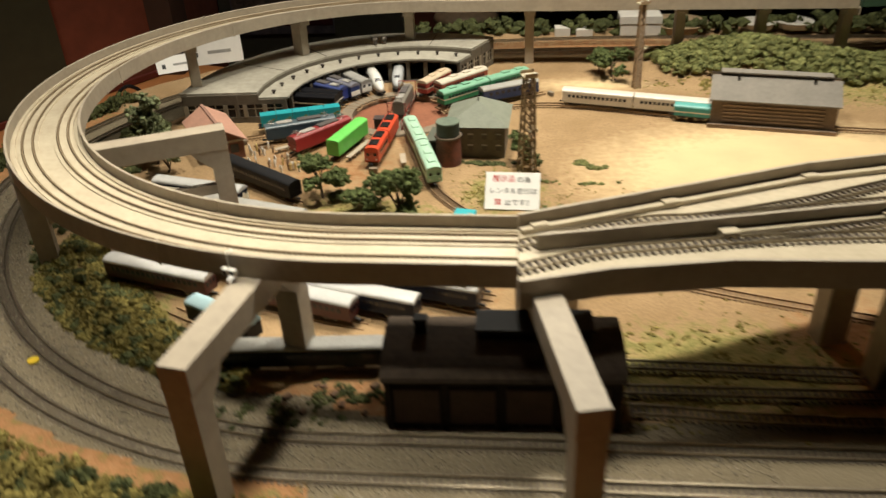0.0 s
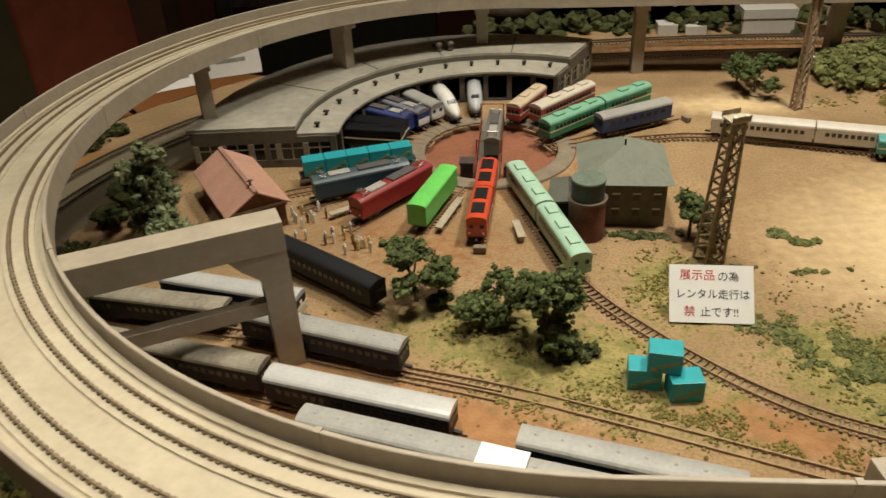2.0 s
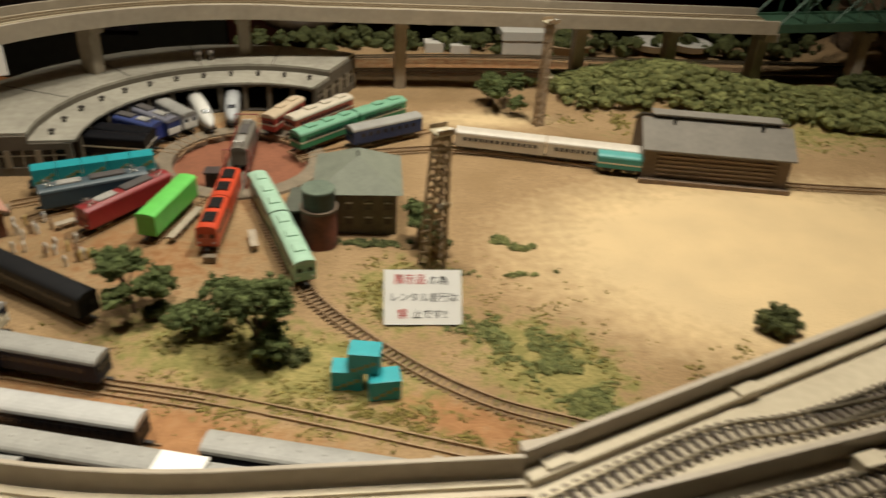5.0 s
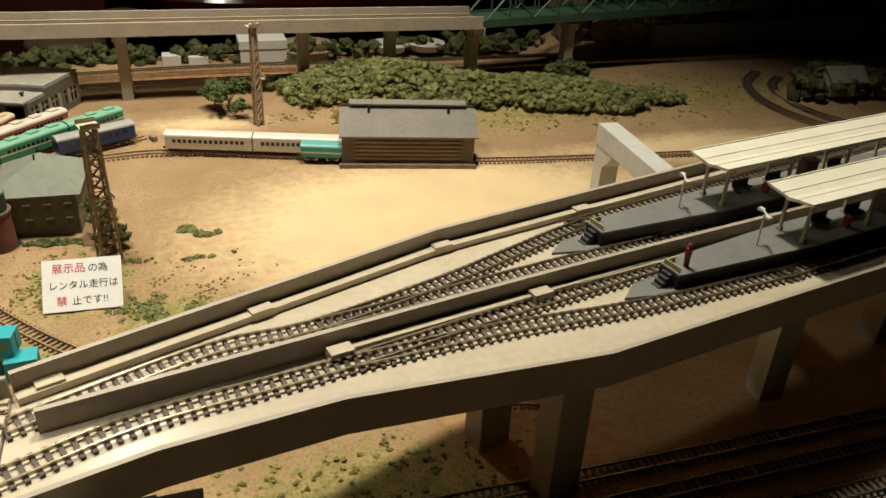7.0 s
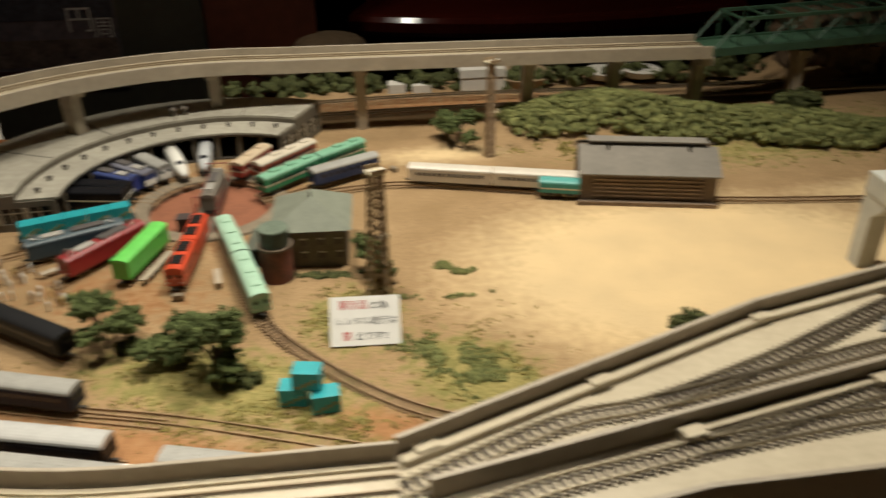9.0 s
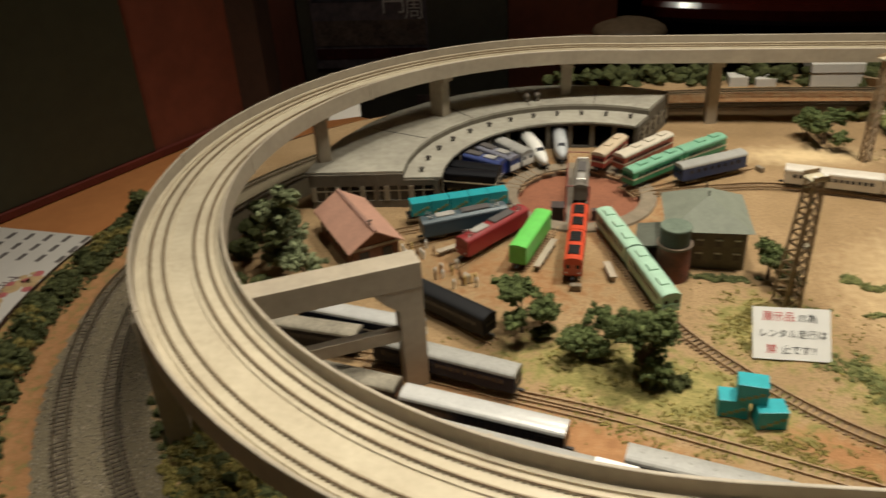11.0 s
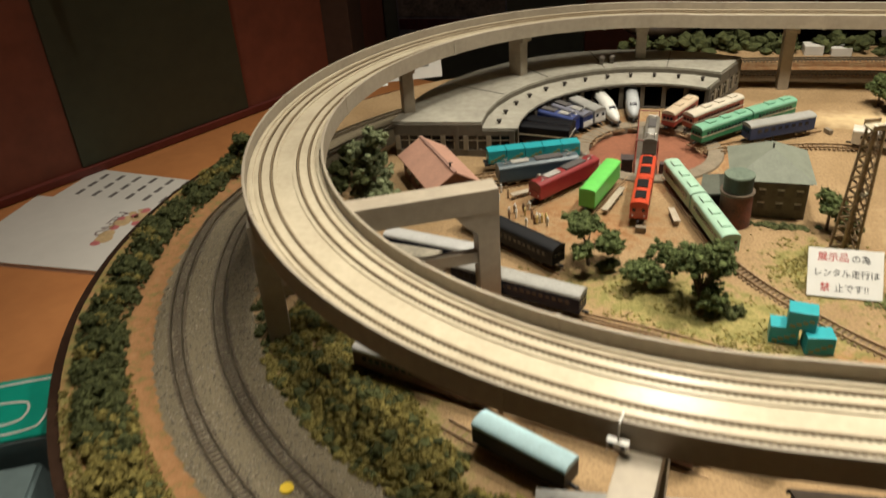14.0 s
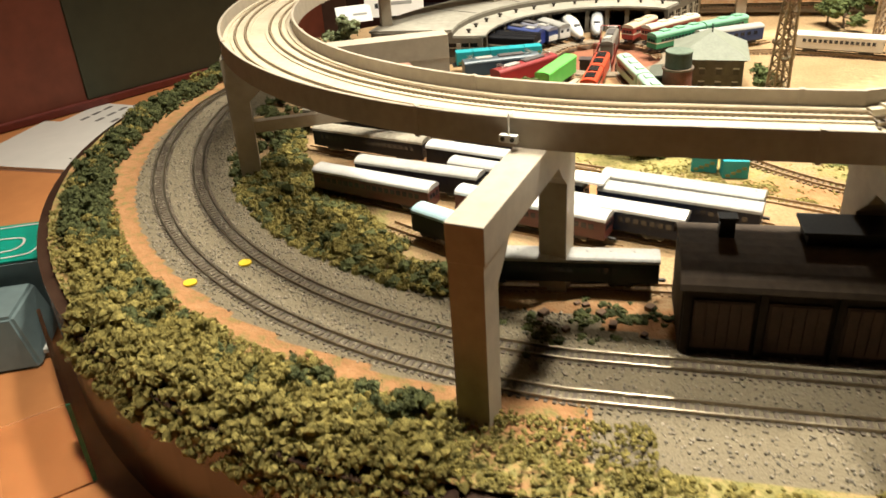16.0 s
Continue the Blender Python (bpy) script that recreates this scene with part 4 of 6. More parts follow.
# container wagon and engines round the turntable
GT = "vehicles round the turntable"
t = thing("container_wagon", pose(-0.2005, 1.2088, 0.0030, 0, 0, 18.8), "flat wagon loaded with five teal containers", "wagon", GT)
part("wagon_deck", B((0.058, 0, 0.0055, 0.122, 0.016, 0.002)), UNDER, t)
for x in (0.02, 0.096):
    part("bogie", B((x, 0, 0.0012, 0.016, 0.012, 0.004)), UNDER, t)


def container(parent, x, y, z, rz=0.0, name="container"):
    bm = bmesh.new()
    box(bm, x, y, z, 0.0222, 0.0165, 0.0165, rz, 0.0004)
    c = part(name, bm, tealp, parent)
    c1, s1 = math.cos(radians(rz)), math.sin(radians(rz))
    for s in (-1, 1):
        bm = bmesh.new()
        for k in range(4):
            u = -0.0065 + 0.0045 * k
            box(bm, x + u * c1 - s * 0.00835 * -s1 * -1, y + u * s1 + s * 0.00835 * c1, z + 0.0015 + 0.0022 * k, 0.004, 0.0005, 0.0028, rz)
        part("olive_emblem", bm, paint("olive_mark", (0.20, 0.24, 0.10)), c, kind="stuff")
    return c


for i in range(5):
    container(t, 0.0125 + 0.0228 * i, 0, 0.0076)
vehicle((-0.092, 1.206), (-0.180, 1.166), "dark blue locomotive with grey roof gear", "locomotive", paint("dark_blue_loco", (0.03, 0.06, 0.085)), paint("blue_grey_roof", (0.07, 0.10, 0.115)), height=0.0232, roofkit="loco", win="", group=GT)
vehicle((-0.072, 1.199), (-0.132, 1.124), "red electric locomotive with grey roof hatches", "locomotive", paint("loco_red", (0.30, 0.025, 0.025)), paint("loco_red_roof", (0.26, 0.03, 0.03)), roofkit="loco", win="", front=paint("loco_red_front", (0.34, 0.03, 0.03)), group=GT)
vehicle((-0.049, 1.187), (-0.074, 1.1075), "bright green box car", "box car", paint("apple_green", (0.13, 0.55, 0.09)), paint("apple_green_roof", (0.16, 0.62, 0.12)), win="", roofkit="", arch=0.003, height=0.0255, group=GT)
org = paint("vermilion_paint", (0.62, 0.075, 0.03))
vehicle((-0.0095, 1.2045), (-0.0140, 1.147), "vermilion diesel locomotive with black roof grilles", "locomotive", org, org, roofkit="grille", win="", group=GT)
vehicle((-0.0145, 1.145), (-0.0195, 1.087), "vermilion diesel locomotive facing the buffer stop", "locomotive", org, org, roofkit="grille", win="band", front=paint("pale_red_front", (0.55, 0.12, 0.07)), group=GT)
mint = paint("mint_paint", (0.33, 0.57, 0.40))
mroof = paint("pale_mint_roof", (0.40, 0.60, 0.45))
vehicle((0.0165, 1.197), (0.0415, 1.116), "mint green railcar with pale roof", "railcar", mint, mroof, roofkit="ac", group=GT)
vehicle((0.0425, 1.1125), (0.0665, 1.0295), "mint green railcar with dark cab windows", "railcar", mint, mroof, roofkit="ac", front=mint, group=GT)
vehicle((0.1920, 1.3525), (0.1100, 1.3095), "navy blue wagon with light grey roof", "box car", paint("navy_blue_wagon", (0.025, 0.045, 0.12)), ROOFMID, win="wide", roofkit="", group=GT)
emu = paint("emu_green", (0.035, 0.24, 0.11))
eroof = paint("emu_pale_roof", (0.20, 0.42, 0.28))
vehicle((0.1150, 1.3555), (0.0500, 1.2960), "green and cream electric railcar", "railcar", emu, eroof, stripe=CREAMWIN, roofkit="ac", group=GT)
vehicle((0.1760, 1.4050), (0.1175, 1.3580), "green and cream electric railcar coupled behind", "railcar", emu, eroof, stripe=CREAMWIN, roofkit="ac", group=GT)
vehicle((0.1100, 1.4120), (0.0420, 1.3400), "cream and red railcar with pale roof", "railcar", paint("red_cream_body", (0.36, 0.09, 0.05)), paint("warm_white_roof", (0.60, 0.53, 0.42)), stripe=CREAMWIN, roofkit="ac", group=GT)
vehicle((0.0500, 1.4040), (0.0170, 1.3430), "red railcar with cream roof outside the roundhouse", "railcar", paint("brick_red_body", (0.38, 0.06, 0.04)), paint("cream_roof", (0.58, 0.46, 0.32)), stripe=CREAMWIN, roofkit="ac", group=GT)
silv = paint("silver_train", (0.45, 0.46, 0.46), 0.25)
vehicle((-0.0310, 1.4450), (-0.0260, 1.3650), "silver bullet train nose car leaving its stall", "bullet train", silv, silv, nose=0.035, roofkit="", group=GT)
vehicle((-0.0770, 1.4250), (-0.0470, 1.3480), "white bullet train nose car in the roundhouse doorway", "bullet train", WHITE, WHITE, nose=0.04, roofkit="", group=GT)
vehicle((-0.1220, 1.4100), (-0.0700, 1.3500), "silver commuter railcar with white front", "railcar", silv, ROOFMID, roofkit="", front=WHITE, group=GT)
vehicle((-0.1420, 1.3800), (-0.0850, 1.3330), "blue and grey locomotive in its stall", "locomotive", paint("freight_blue", (0.03, 0.05, 0.16)), paint("freight_roof", (0.20, 0.20, 0.24)), roofkit="loco", win="", front=WHITE, group=GT)
vehicle((-0.1570, 1.3530), (-0.1000, 1.3190), "bright blue locomotive in its stall", "locomotive", paint("royal_blue", (0.02, 0.04, 0.22)), paint("royal_roof", (0.05, 0.07, 0.2)), roofkit="loco", win="", group=GT)
vehicle((-0.1690, 1.3190), (-0.1020, 1.3000), "black locomotive with pale side lines", "locomotive", blackp, blackp, stripe=WHITE, roofkit="", win="", group=GT)
vehicle((-0.1690, 1.2950), (-0.1040, 1.2840), "black tender engine at the end stall", "locomotive", blackp, blackp, roofkit="", win="", stripe=CREAMWIN, group=GT)
cream = paint("white_coach", (0.64, 0.58, 0.48))
vehicle((0.232, 1.309), (0.330, 1.2805), "white passenger railcar with dark windows on the long siding", "railcar", cream, paint("white_coach_roof", (0.62, 0.56, 0.47)), roofkit="vents", height=0.0235, group="white railcars")
vehicle((0.332, 1.280), (0.440, 1.2485), "white passenger railcar running into the shed", "railcar", cream, paint("white_coach_roof", (0.62, 0.56, 0.47)), roofkit="vents", height=0.0235, group="white railcars")
vehicle((0.384, 1.252), (0.43, 1.2385), "short teal wagon beside the timber shed", "wagon", paint("teal_wagon", (0.03, 0.26, 0.24)), paint("teal_roof", (0.10, 0.36, 0.33)), win="", stripe=CREAMWIN, roofkit="", height=0.020, group=GT)

# fan of tracks to the turntable and the long curve
for pts in ([(-0.068, 1.232), (-0.21, 1.172)], [(-0.066, 1.217), (-0.19, 1.139)], [(-0.055, 1.205), (-0.135, 1.10)], [(-0.032, 1.19), (-0.07, 1.095)], [(-0.006, 1.19), (-0.016, 1.075)],
            [(0.058, 1.272), (0.21, 1.348)], [(0.05, 1.287), (0.19, 1.408)], [(0.04, 1.32), (0.12, 1.41)], [(0.018, 1.335), (0.055, 1.40)], [(-0.02, 1.338), (-0.03, 1.44)], [(-0.04, 1.33), (-0.08, 1.42)], [(-0.055, 1.317), (-0.125, 1.4)], [(-0.065, 1.303), (-0.145, 1.37)], [(-0.07, 1.286), (-0.17, 1.32)]):
    lay_track(densify([(x - 0.004, y + 0.013, -0.0014) for x, y in pts], 0.02), "short track leading to the turntable", 0.0055, YARDTIE, group="turntable tracks", rails=YARDRAIL)
lay_track(smooth_line([(0.012, 1.206, -0.001), (0.04, 1.105, -0.001), (0.071, 1.018, -0.001), (0.128, 0.943, -0.001), (0.192, 0.886, -0.001), (0.26, 0.853, -0.001), (0.36, 0.81, -0.001), (0.5, 0.765, -0.001)], 0.012), "curved track from the turntable past the grass", 0.0055, CURVETIE, rails=YARDRAIL, single=60, group="turntable tracks", near=(0.13, 0.94))
lay_track(smooth_line([(0.078, 1.285, 0), (0.16, 1.302, 0), (0.24, 1.304, 0), (0.40, 1.258, 0), (0.60, 1.205, 0), (0.9, 1.17, 0)], 0.012), "long track from the turntable to the timber shed", 0.0055, CURVETIE, group="turntable tracks", rails=YARDRAIL)

# ---- turntable ----
CONC = mat("brown_concrete", (0.24, 0.19, 0.13), 0.85, 0.2, 60, 0.2)
tt = thing("turntable", pose(TT[0], TT[1], 0), "locomotive turntable in a round brick-red pit", "turntable")
bm = bmesh.new()
ring = []
for i in range(72):
    a = 2 * math.pi * i / 72
    ring.append([bm.verts.new((r * math.cos(a), r * math.sin(a), z)) for r, z in ((0.0728, -0.0095), (0.0728, 0.0016), (0.091, 0.0016), (0.092, -0.002))])
for i in range(72):
    for j in range(3):
        bm.faces.new((ring[i][j], ring[i][j + 1], ring[(i + 1) % 72][j + 1], ring[(i + 1) % 72][j]))
part("pit_rim", bm, CONC, tt)
bm = bmesh.new()
bmesh.ops.create_cone(bm, cap_ends=True, segments=72, radius1=0.0727, radius2=0.0727, depth=0.002, matrix=pose(0, 0, -0.0085))
part("pit_floor", bm, mat("brick_red_pit", (0.27, 0.10, 0.05), 0.85, 0.2, 40, 0.15), tt)
bm = bmesh.new()
for s in (-1, 1):
    rod(bm, (0.067 * s, 0, -0.008), (0.067 * s, 0, -0.006), 0.002)
br = thing("turntable_bridge", pose(TT[0] - 0.001, TT[1], 0, 0, 0, 88), "dark steel turntable bridge with railings and cabin", "bridge")
part("girder", B((0, -0.0085, -0.0078, 0.142, 0.003, 0.009), (0, 0.0085, -0.0078, 0.142, 0.003, 0.009)), mat("rust_girder", (0.16, 0.055, 0.035), 0.6), br)
part("walkway", B((0, 0, 0.0006, 0.143, 0.024, 0.0012)), mat("grey_walkway", (0.20, 0.17, 0.13), 0.7), br)
for s in (-1, 1):
    part("rail", B((0, s * 0.0049, 0.0018, 0.143, 0.001, 0.002)), RAIL, br)
    bm = bmesh.new()
    rod(bm, (-0.068, s * 0.0125, 0.011), (0.068, s * 0.0125, 0.011), 0.0006, seg=5)
    part("handrail", bm, mat("rust_red_rail", (0.30, 0.06, 0.04), 0.5), br)
    for i in range(11):
        bm = bmesh.new()
        rod(bm, (-0.068 + 0.0136 * i, s * 0.0125, 0.0), (-0.068 + 0.0136 * i, s * 0.0125, 0.011), 0.0005, seg=5)
        part("stanchion", bm, mat("rust_red_rail", (0.30, 0.06, 0.04), 0.5), br)
part("cabin", B((-0.05, 0.022, -0.005, 0.014, 0.013, 0.016), (-0.05, 0.022, 0.011, 0.016, 0.0155, 0.0015)), mat("dark_cabin", (0.07, 0.05, 0.045), 0.6), br)
part("cabin", B((-0.048, -0.020, -0.006, 0.008, 0.008, 0.012)), mat("dark_cabin", (0.07, 0.05, 0.045), 0.6), br)
for x in (-0.03, 0.068):
    bm = bmesh.new()
    rod(bm, (x, -0.013, 0), (x, -0.013, 0.026), 0.0007, seg=6)
    rod(bm, (x, 0.013, 0), (x, 0.013, 0.026), 0.0007, seg=6)
    rod(bm, (x, -0.0135, 0.026), (x, 0.0135, 0.026), 0.0007, seg=6)
    part("arch_frame", bm, mat("rust_red_rail", (0.30, 0.06, 0.04), 0.5), br)
greyloco = paint("grey_weathered_loco", (0.20, 0.18, 0.15))
vehicle((-0.0020, 1.3250), (-0.0070, 1.2490), "weathered grey locomotive standing on the turntable", "locomotive", greyloco, greyloco, z=0.001, roofkit="loco", win="", group=GT, width=0.0165)

# ---- roundhouse ----
RHW = mat("brown_grey_render", (0.135, 0.115, 0.085), 0.8, 0.2, 25, 0.15)
RHC = mat("pale_concrete_pillar", (0.30, 0.26, 0.19), 0.75, 0.15, 40, 0.1)
rh = thing("roundhouse", pose(-0.005, 1.263, 0), "grey-roofed locomotive roundhouse with stalls and window walls", "building")
A0, A1, NS = 63.5, 183.5, 12


def rh_r(a, kind):
    if kind == "out":
        k = (a - A0) / (A1 - A0)
        return 0.282 + 0.038 * max(0.0, (k - 0.2) / 0.8)
    return {"step": 0.211, "in": 0.166}[kind]


def rh_ring(k0, k1, z0, z1, name, material, grow=0.0, label=""):
    bm = bmesh.new()
    rows = []
    for i in range(NS + 1):
        a = A0 + (A1 - A0) * i / NS
        c, s = math.cos(radians(a)), math.sin(radians(a))
        r0 = (rh_r(a, k0) if isinstance(k0, str) else k0) - grow
        r1 = (rh_r(a, k1) if isinstance(k1, str) else k1) + grow
        rows.append([bm.verts.new((r * c, r * s, z)) for r, z in ((r0, z0), (r1, z0), (r1, z1), (r0, z1))])
    for q0, q1 in zip(rows, rows[1:]):
        for j in range(4):
            bm.faces.new((q0[j], q0[(j + 1) % 4], q1[(j + 1) % 4], q1[j]))
    bm.faces.new(rows[0])
    bm.faces.new(rows[-1][::-1])
    return part(name, bm, material, rh, label)


rh_ring("step", "out", 0.0425, 0.0455, "high_roof", ROOFGREY, 0.003)
rh_ring("in", 0.2075, 0.0345, 0.0370, "low_roof", ROOFGREY, 0.003)
rh_ring(0.2078, 0.2098, 0.030, 0.0424, "clerestory", RHW)
bm = bmesh.new()
rows = []
for i in range(NS + 1):
    a = A0 + (A1 - A0) * i / NS
    rr = rh_r(a, "out")
    c, s = math.cos(radians(a)), math.sin(radians(a))
    rows.append([bm.verts.new((r * c, r * s, z)) for r, z in ((rr - 0.003, -0.002), (rr, -0.002), (rr, 0.0424), (rr - 0.003, 0.0424))])
for q0, q1 in zip(rows, rows[1:]):
    for j in range(4):
        bm.faces.new((q0[j], q0[(j + 1) % 4], q1[(j + 1) % 4], q1[j]))
part("back_wall", bm, RHW, rh)
for a in (A0, A1):
    c, s = math.cos(radians(a)), math.sin(radians(a))
    r1 = rh_r(a, "out")
    e = part("end_wall", B((0.207 + (r1 - 0.207) / 2, 0, 0.0275, r1 - 0.207, 0.004, 0.0149), (0.167 + 0.02, 0, 0.0275, 0.0405, 0.004, 0.0069), ((r1 + 0.166) / 2, 0, -0.002, r1 - 0.168, 0.004, 0.0105)), RHW, rh)
    e.matrix_parent_inverse = Matrix.Identity(4)
    e.rotation_euler = (0, 0, radians(a))
    nb = 5
    for i in range(nb + 1):
        x = 0.170 + (r1 - 0.174) * i / nb
        p_ = part("pillar", B((x, 0, 0.0085, 0.006, 0.0052, 0.019)), RHC, e)
        if i < nb:
            xm = x + (r1 - 0.174) / nb / 2
            w_ = part("window", B((xm, 0, 0.0087, (r1 - 0.174) / nb - 0.0064, 0.0012, 0.0186)), GLASS, e)
            part("mullion", B((xm, 0, 0.0086, 0.0016, 0.0032, 0.0187)), RHC, e)
            part("transom", B((xm, 0, 0.0205, (r1 - 0.174) / nb - 0.006, 0.003, 0.0012)), RHC, e)
for i in range(NS + 1):
    a = A0 + (A1 - A0) * i / NS
    p_ = part("stall_pillar", B((0.1695, 0, -0.002, 0.006, 0.006, 0.0364)), RHW, rh)
    p_.rotation_euler = (0, 0, radians(a))
    p_ = part("inner_pillar", B((0.24, 0, -0.002, 0.005, 0.005, 0.0443)), RHW, rh)
    p_.rotation_euler = (0, 0, radians(a))
    if i < NS:
        am = a + (A1 - A0) / NS / 2
        bm = bmesh.new()
        rod(bm, (0.188, 0, 0.0368), (0.188, 0, 0.0405), 0.0018, seg=8)
        box(bm, 0.188, 0, 0.0402, 0.006, 0.0045, 0.0022, 0, 0.0006)
        v = part("roof_ventilator", bm, mat("rust_black_vent", (0.045, 0.035, 0.028), 0.7), rh)
        v.rotation_euler = (0, 0, radians(am))
        l_ = part("lintel", B((0.1685, 0, 0.030, 0.003, 0.028, 0.0045)), RHW, rh)
        l_.rotation_euler = (0, 0, radians(am))
# seams on the high roof and the twin cowls
for a in (84, 108, 132, 156):
    s_ = part("roof_seam", B((0.252, 0, 0.0455, 0.082, 0.0012, 0.0005)), mat("dark_seam", (0.12, 0.11, 0.09), 0.8), rh)
    s_.rotation_euler = (0, 0, radians(a))
for dy in (-0.0075, 0.0075):
    bm = bmesh.new()
    rod(bm, (0.228, dy, 0.0455), (0.228, dy, 0.053), 0.0035, seg=10)
    bmesh.ops.create_uvsphere(bm, u_segments=12, v_segments=8, radius=0.0052, matrix=pose(0.228, dy, 0.055) @ Matrix.Diagonal((1, 1, 0.75, 1)))
    c_ = part("roof_cowl", bm, mat("rusty_cowl", (0.20, 0.17, 0.14), 0.5, 0.4, 120, 0.1, metal=0.3), rh, smooth=True)
    c_.rotation_euler = (0, 0, radians(106))
rf = part("stall_floor", prism(bmesh.new(), [(r * math.cos(radians(A0 + (A1 - A0) * i / 12)), r * math.sin(radians(A0 + (A1 - A0) * i / 12))) for r, seq in ((0.165, range(13)), (0.276, range(12, -1, -1))) for i in seq], -0.001, 0.0006), mat("dark_stall_floor", (0.05, 0.04, 0.03), 0.9), rh)


# ---- houses and sheds ----
def gable(bm, L, w, z0, z1, over=0.004, th=0.0015):
    """A pitched roof along x, open below."""
    for s in (-1, 1):
        y1 = s * (w / 2 + over)
        zz = z0 - over * (z1 - z0) / (w / 2)
        pts = [(-over, 0, z1), (L + over, 0, z1), (L + over, y1, zz), (-over, y1, zz)]
        a = [bm.verts.new(p) for p in pts]
        b = [bm.verts.new((p[0], p[1], p[2] + th)) for p in pts]
        bm.faces.new(a)
        bm.faces.new(b[::-1])
        for i in range(4):
            bm.faces.new((a[i], a[(i + 1) % 4], b[(i + 1) % 4], b[i]))
    return bm


def gabled_body(bm, L, w, z0, z1):
    return extrude_x(bm, [(-w / 2, -0.003), (w / 2, -0.003), (w / 2, z0), (0, z1), (-w / 2, z0)], 0, L)


hut = thing("hut", pose(-0.277, 1.200, 0, 0, 0, -57), "small timber hut with a salmon-pink pitched roof", "hut")
part("wall_shell", gabled_body(bmesh.new(), 0.104, 0.052, 0.026, 0.041), mat("brown_hut_boards", (0.20, 0.085, 0.05), 0.75, 0.3, 60, 0.3), hut)
part("roof", gable(bmesh.new(), 0.104, 0.052, 0.0265, 0.0425, 0.005), mat("salmon_roof_sheet", (0.50, 0.27, 0.19), 0.7, 0.15, 50, 0.15, col2=(0.40, 0.22, 0.16)), hut)
part("ridge_cap", B((0.052, 0, 0.0428, 0.114, 0.004, 0.0018)), mat("salmon_ridge", (0.36, 0.2, 0.15), 0.7), hut)
part("eave_board", B((0.1045, 0, 0.023, 0.001, 0.054, 0.003)), mat("pale_board", (0.42, 0.36, 0.28), 0.7), hut)
for y in (-0.013, 0.013):
    part("window", B((0.1043, y, 0.008, 0.0008, 0.011, 0.012)), GLASS, hut)
for x in (0.02, 0.05, 0.08):
    part("window", B((x, -0.0262, 0.009, 0.014, 0.0008, 0.011)), GLASS, hut)
bm = bmesh.new()
rod(bm, (0.094, 0.0, 0.043), (0.094, 0.0, 0.050), 0.0012, seg=8)
rod(bm, (0.094, -0.003, 0.049), (0.094, 0.003, 0.049), 0.0008, seg=6)
part("roof_finial", bm, mat("dark_finial", (0.1, 0.07, 0.05), 0.6), hut)

shed = thing("timber_shed", pose(0.428, 1.230, 0, 0, 0, -12.3), "long brown timber engine shed with a grey roof and slatted side", "shed")
SH = mat("shed_brown_boards", (0.15, 0.105, 0.07), 0.8, 0.25, 50, 0.2)
part("wall_shell", extrude_x(bmesh.new(), [(0, -0.003), (0.086, -0.003), (0.086, 0.036), (0.043, 0.058), (0, 0.036)], 0.0, 0.158), SH, shed)
bm = bmesh.new()
for y0, z0, y1, z1 in ((-0.004, 0.0355, 0.036, 0.0575), (0.090, 0.0355, 0.050, 0.0575)):
    pts = [(-0.003, y0, z0), (0.162, y0, z0), (0.162, y1, z1), (-0.003, y1, z1)]
    a = [bm.verts.new(p) for p in pts]
    b = [bm.verts.new((x, y, z + 0.0018)) for x, y, z in pts]
    bm.faces.new(a)
    bm.faces.new(b[::-1])
    for i in range(4):
        bm.faces.new((a[i], a[(i + 1) % 4], b[(i + 1) % 4], b[i]))
part("roof", bm, mat("shed_grey_roof", (0.20, 0.18, 0.15), 0.8, 0.15, 30, 0.1), shed)
part("ridge_vent", B((0.0795, 0.043, 0.0580, 0.135, 0.013, 0.0045)), BLACK, shed)
part("ridge_cap", B((0.0795, 0.043, 0.0626, 0.142, 0.018, 0.0018)), mat("shed_grey_roof", (0.2, 0.18, 0.15)), shed)
for x in (0.032, 0.128):
    part("vent_stay", B((x, 0.030, 0.0535, 0.003, 0.004, 0.010)), BLACK, shed)
for i in range(5):
    part("side_slat", B((0.079, -0.0008, 0.008 + 0.0052 * i, 0.128, 0.0016, 0.0018)), mat("pale_slat", (0.26, 0.18, 0.12), 0.8), shed)
part("plinth", B((0.079, -0.004, -0.002, 0.162, 0.008, 0.005)), SH, shed)
part("plinth_edge", B((0.079, -0.0085, -0.002, 0.164, 0.0016, 0.0062)), mat("pale_slat", (0.26, 0.18, 0.12)), shed)

wh = thing("warehouse", pose(0.1145, 1.157, 0, 0, 0, -3), "grey-green hip-roofed brick storehouse", "building")
BRK = mat("grey_brown_brick", (0.20, 0.17, 0.125), 0.85, 0.25, 140, 0.3)
bm = bmesh.new()
box(bm, 0, 0, -0.003, 0.072, 0.074, 0.047)
part("wall_shell", bm, BRK, wh)
bm = bmesh.new()
w_, d_ = 0.0415, 0.043
base = [bm.verts.new(p) for p in ((-w_, -d_, 0.0435), (w_, -d_, 0.0435), (w_, d_, 0.0435), (-w_, d_, 0.0435))]
top_ = [bm.verts.new(p) for p in ((0, -0.006, 0.066), (0, 0.012, 0.066))]
bm.faces.new((base[0], base[1], top_[0]))
bm.faces.new((base[1], base[2], top_[1], top_[0]))
bm.faces.new((base[2], base[3], top_[1]))
bm.faces.new((base[3], base[0], top_[0], top_[1]))
bm.faces.new(base[::-1])
part("roof", bm, mat("grey_green_slate", (0.20, 0.215, 0.165), 0.75, 0.15, 60, 0.2), wh)
part("eave", B((0, 0, 0.0415, 0.077, 0.080, 0.002)), BRK, wh)
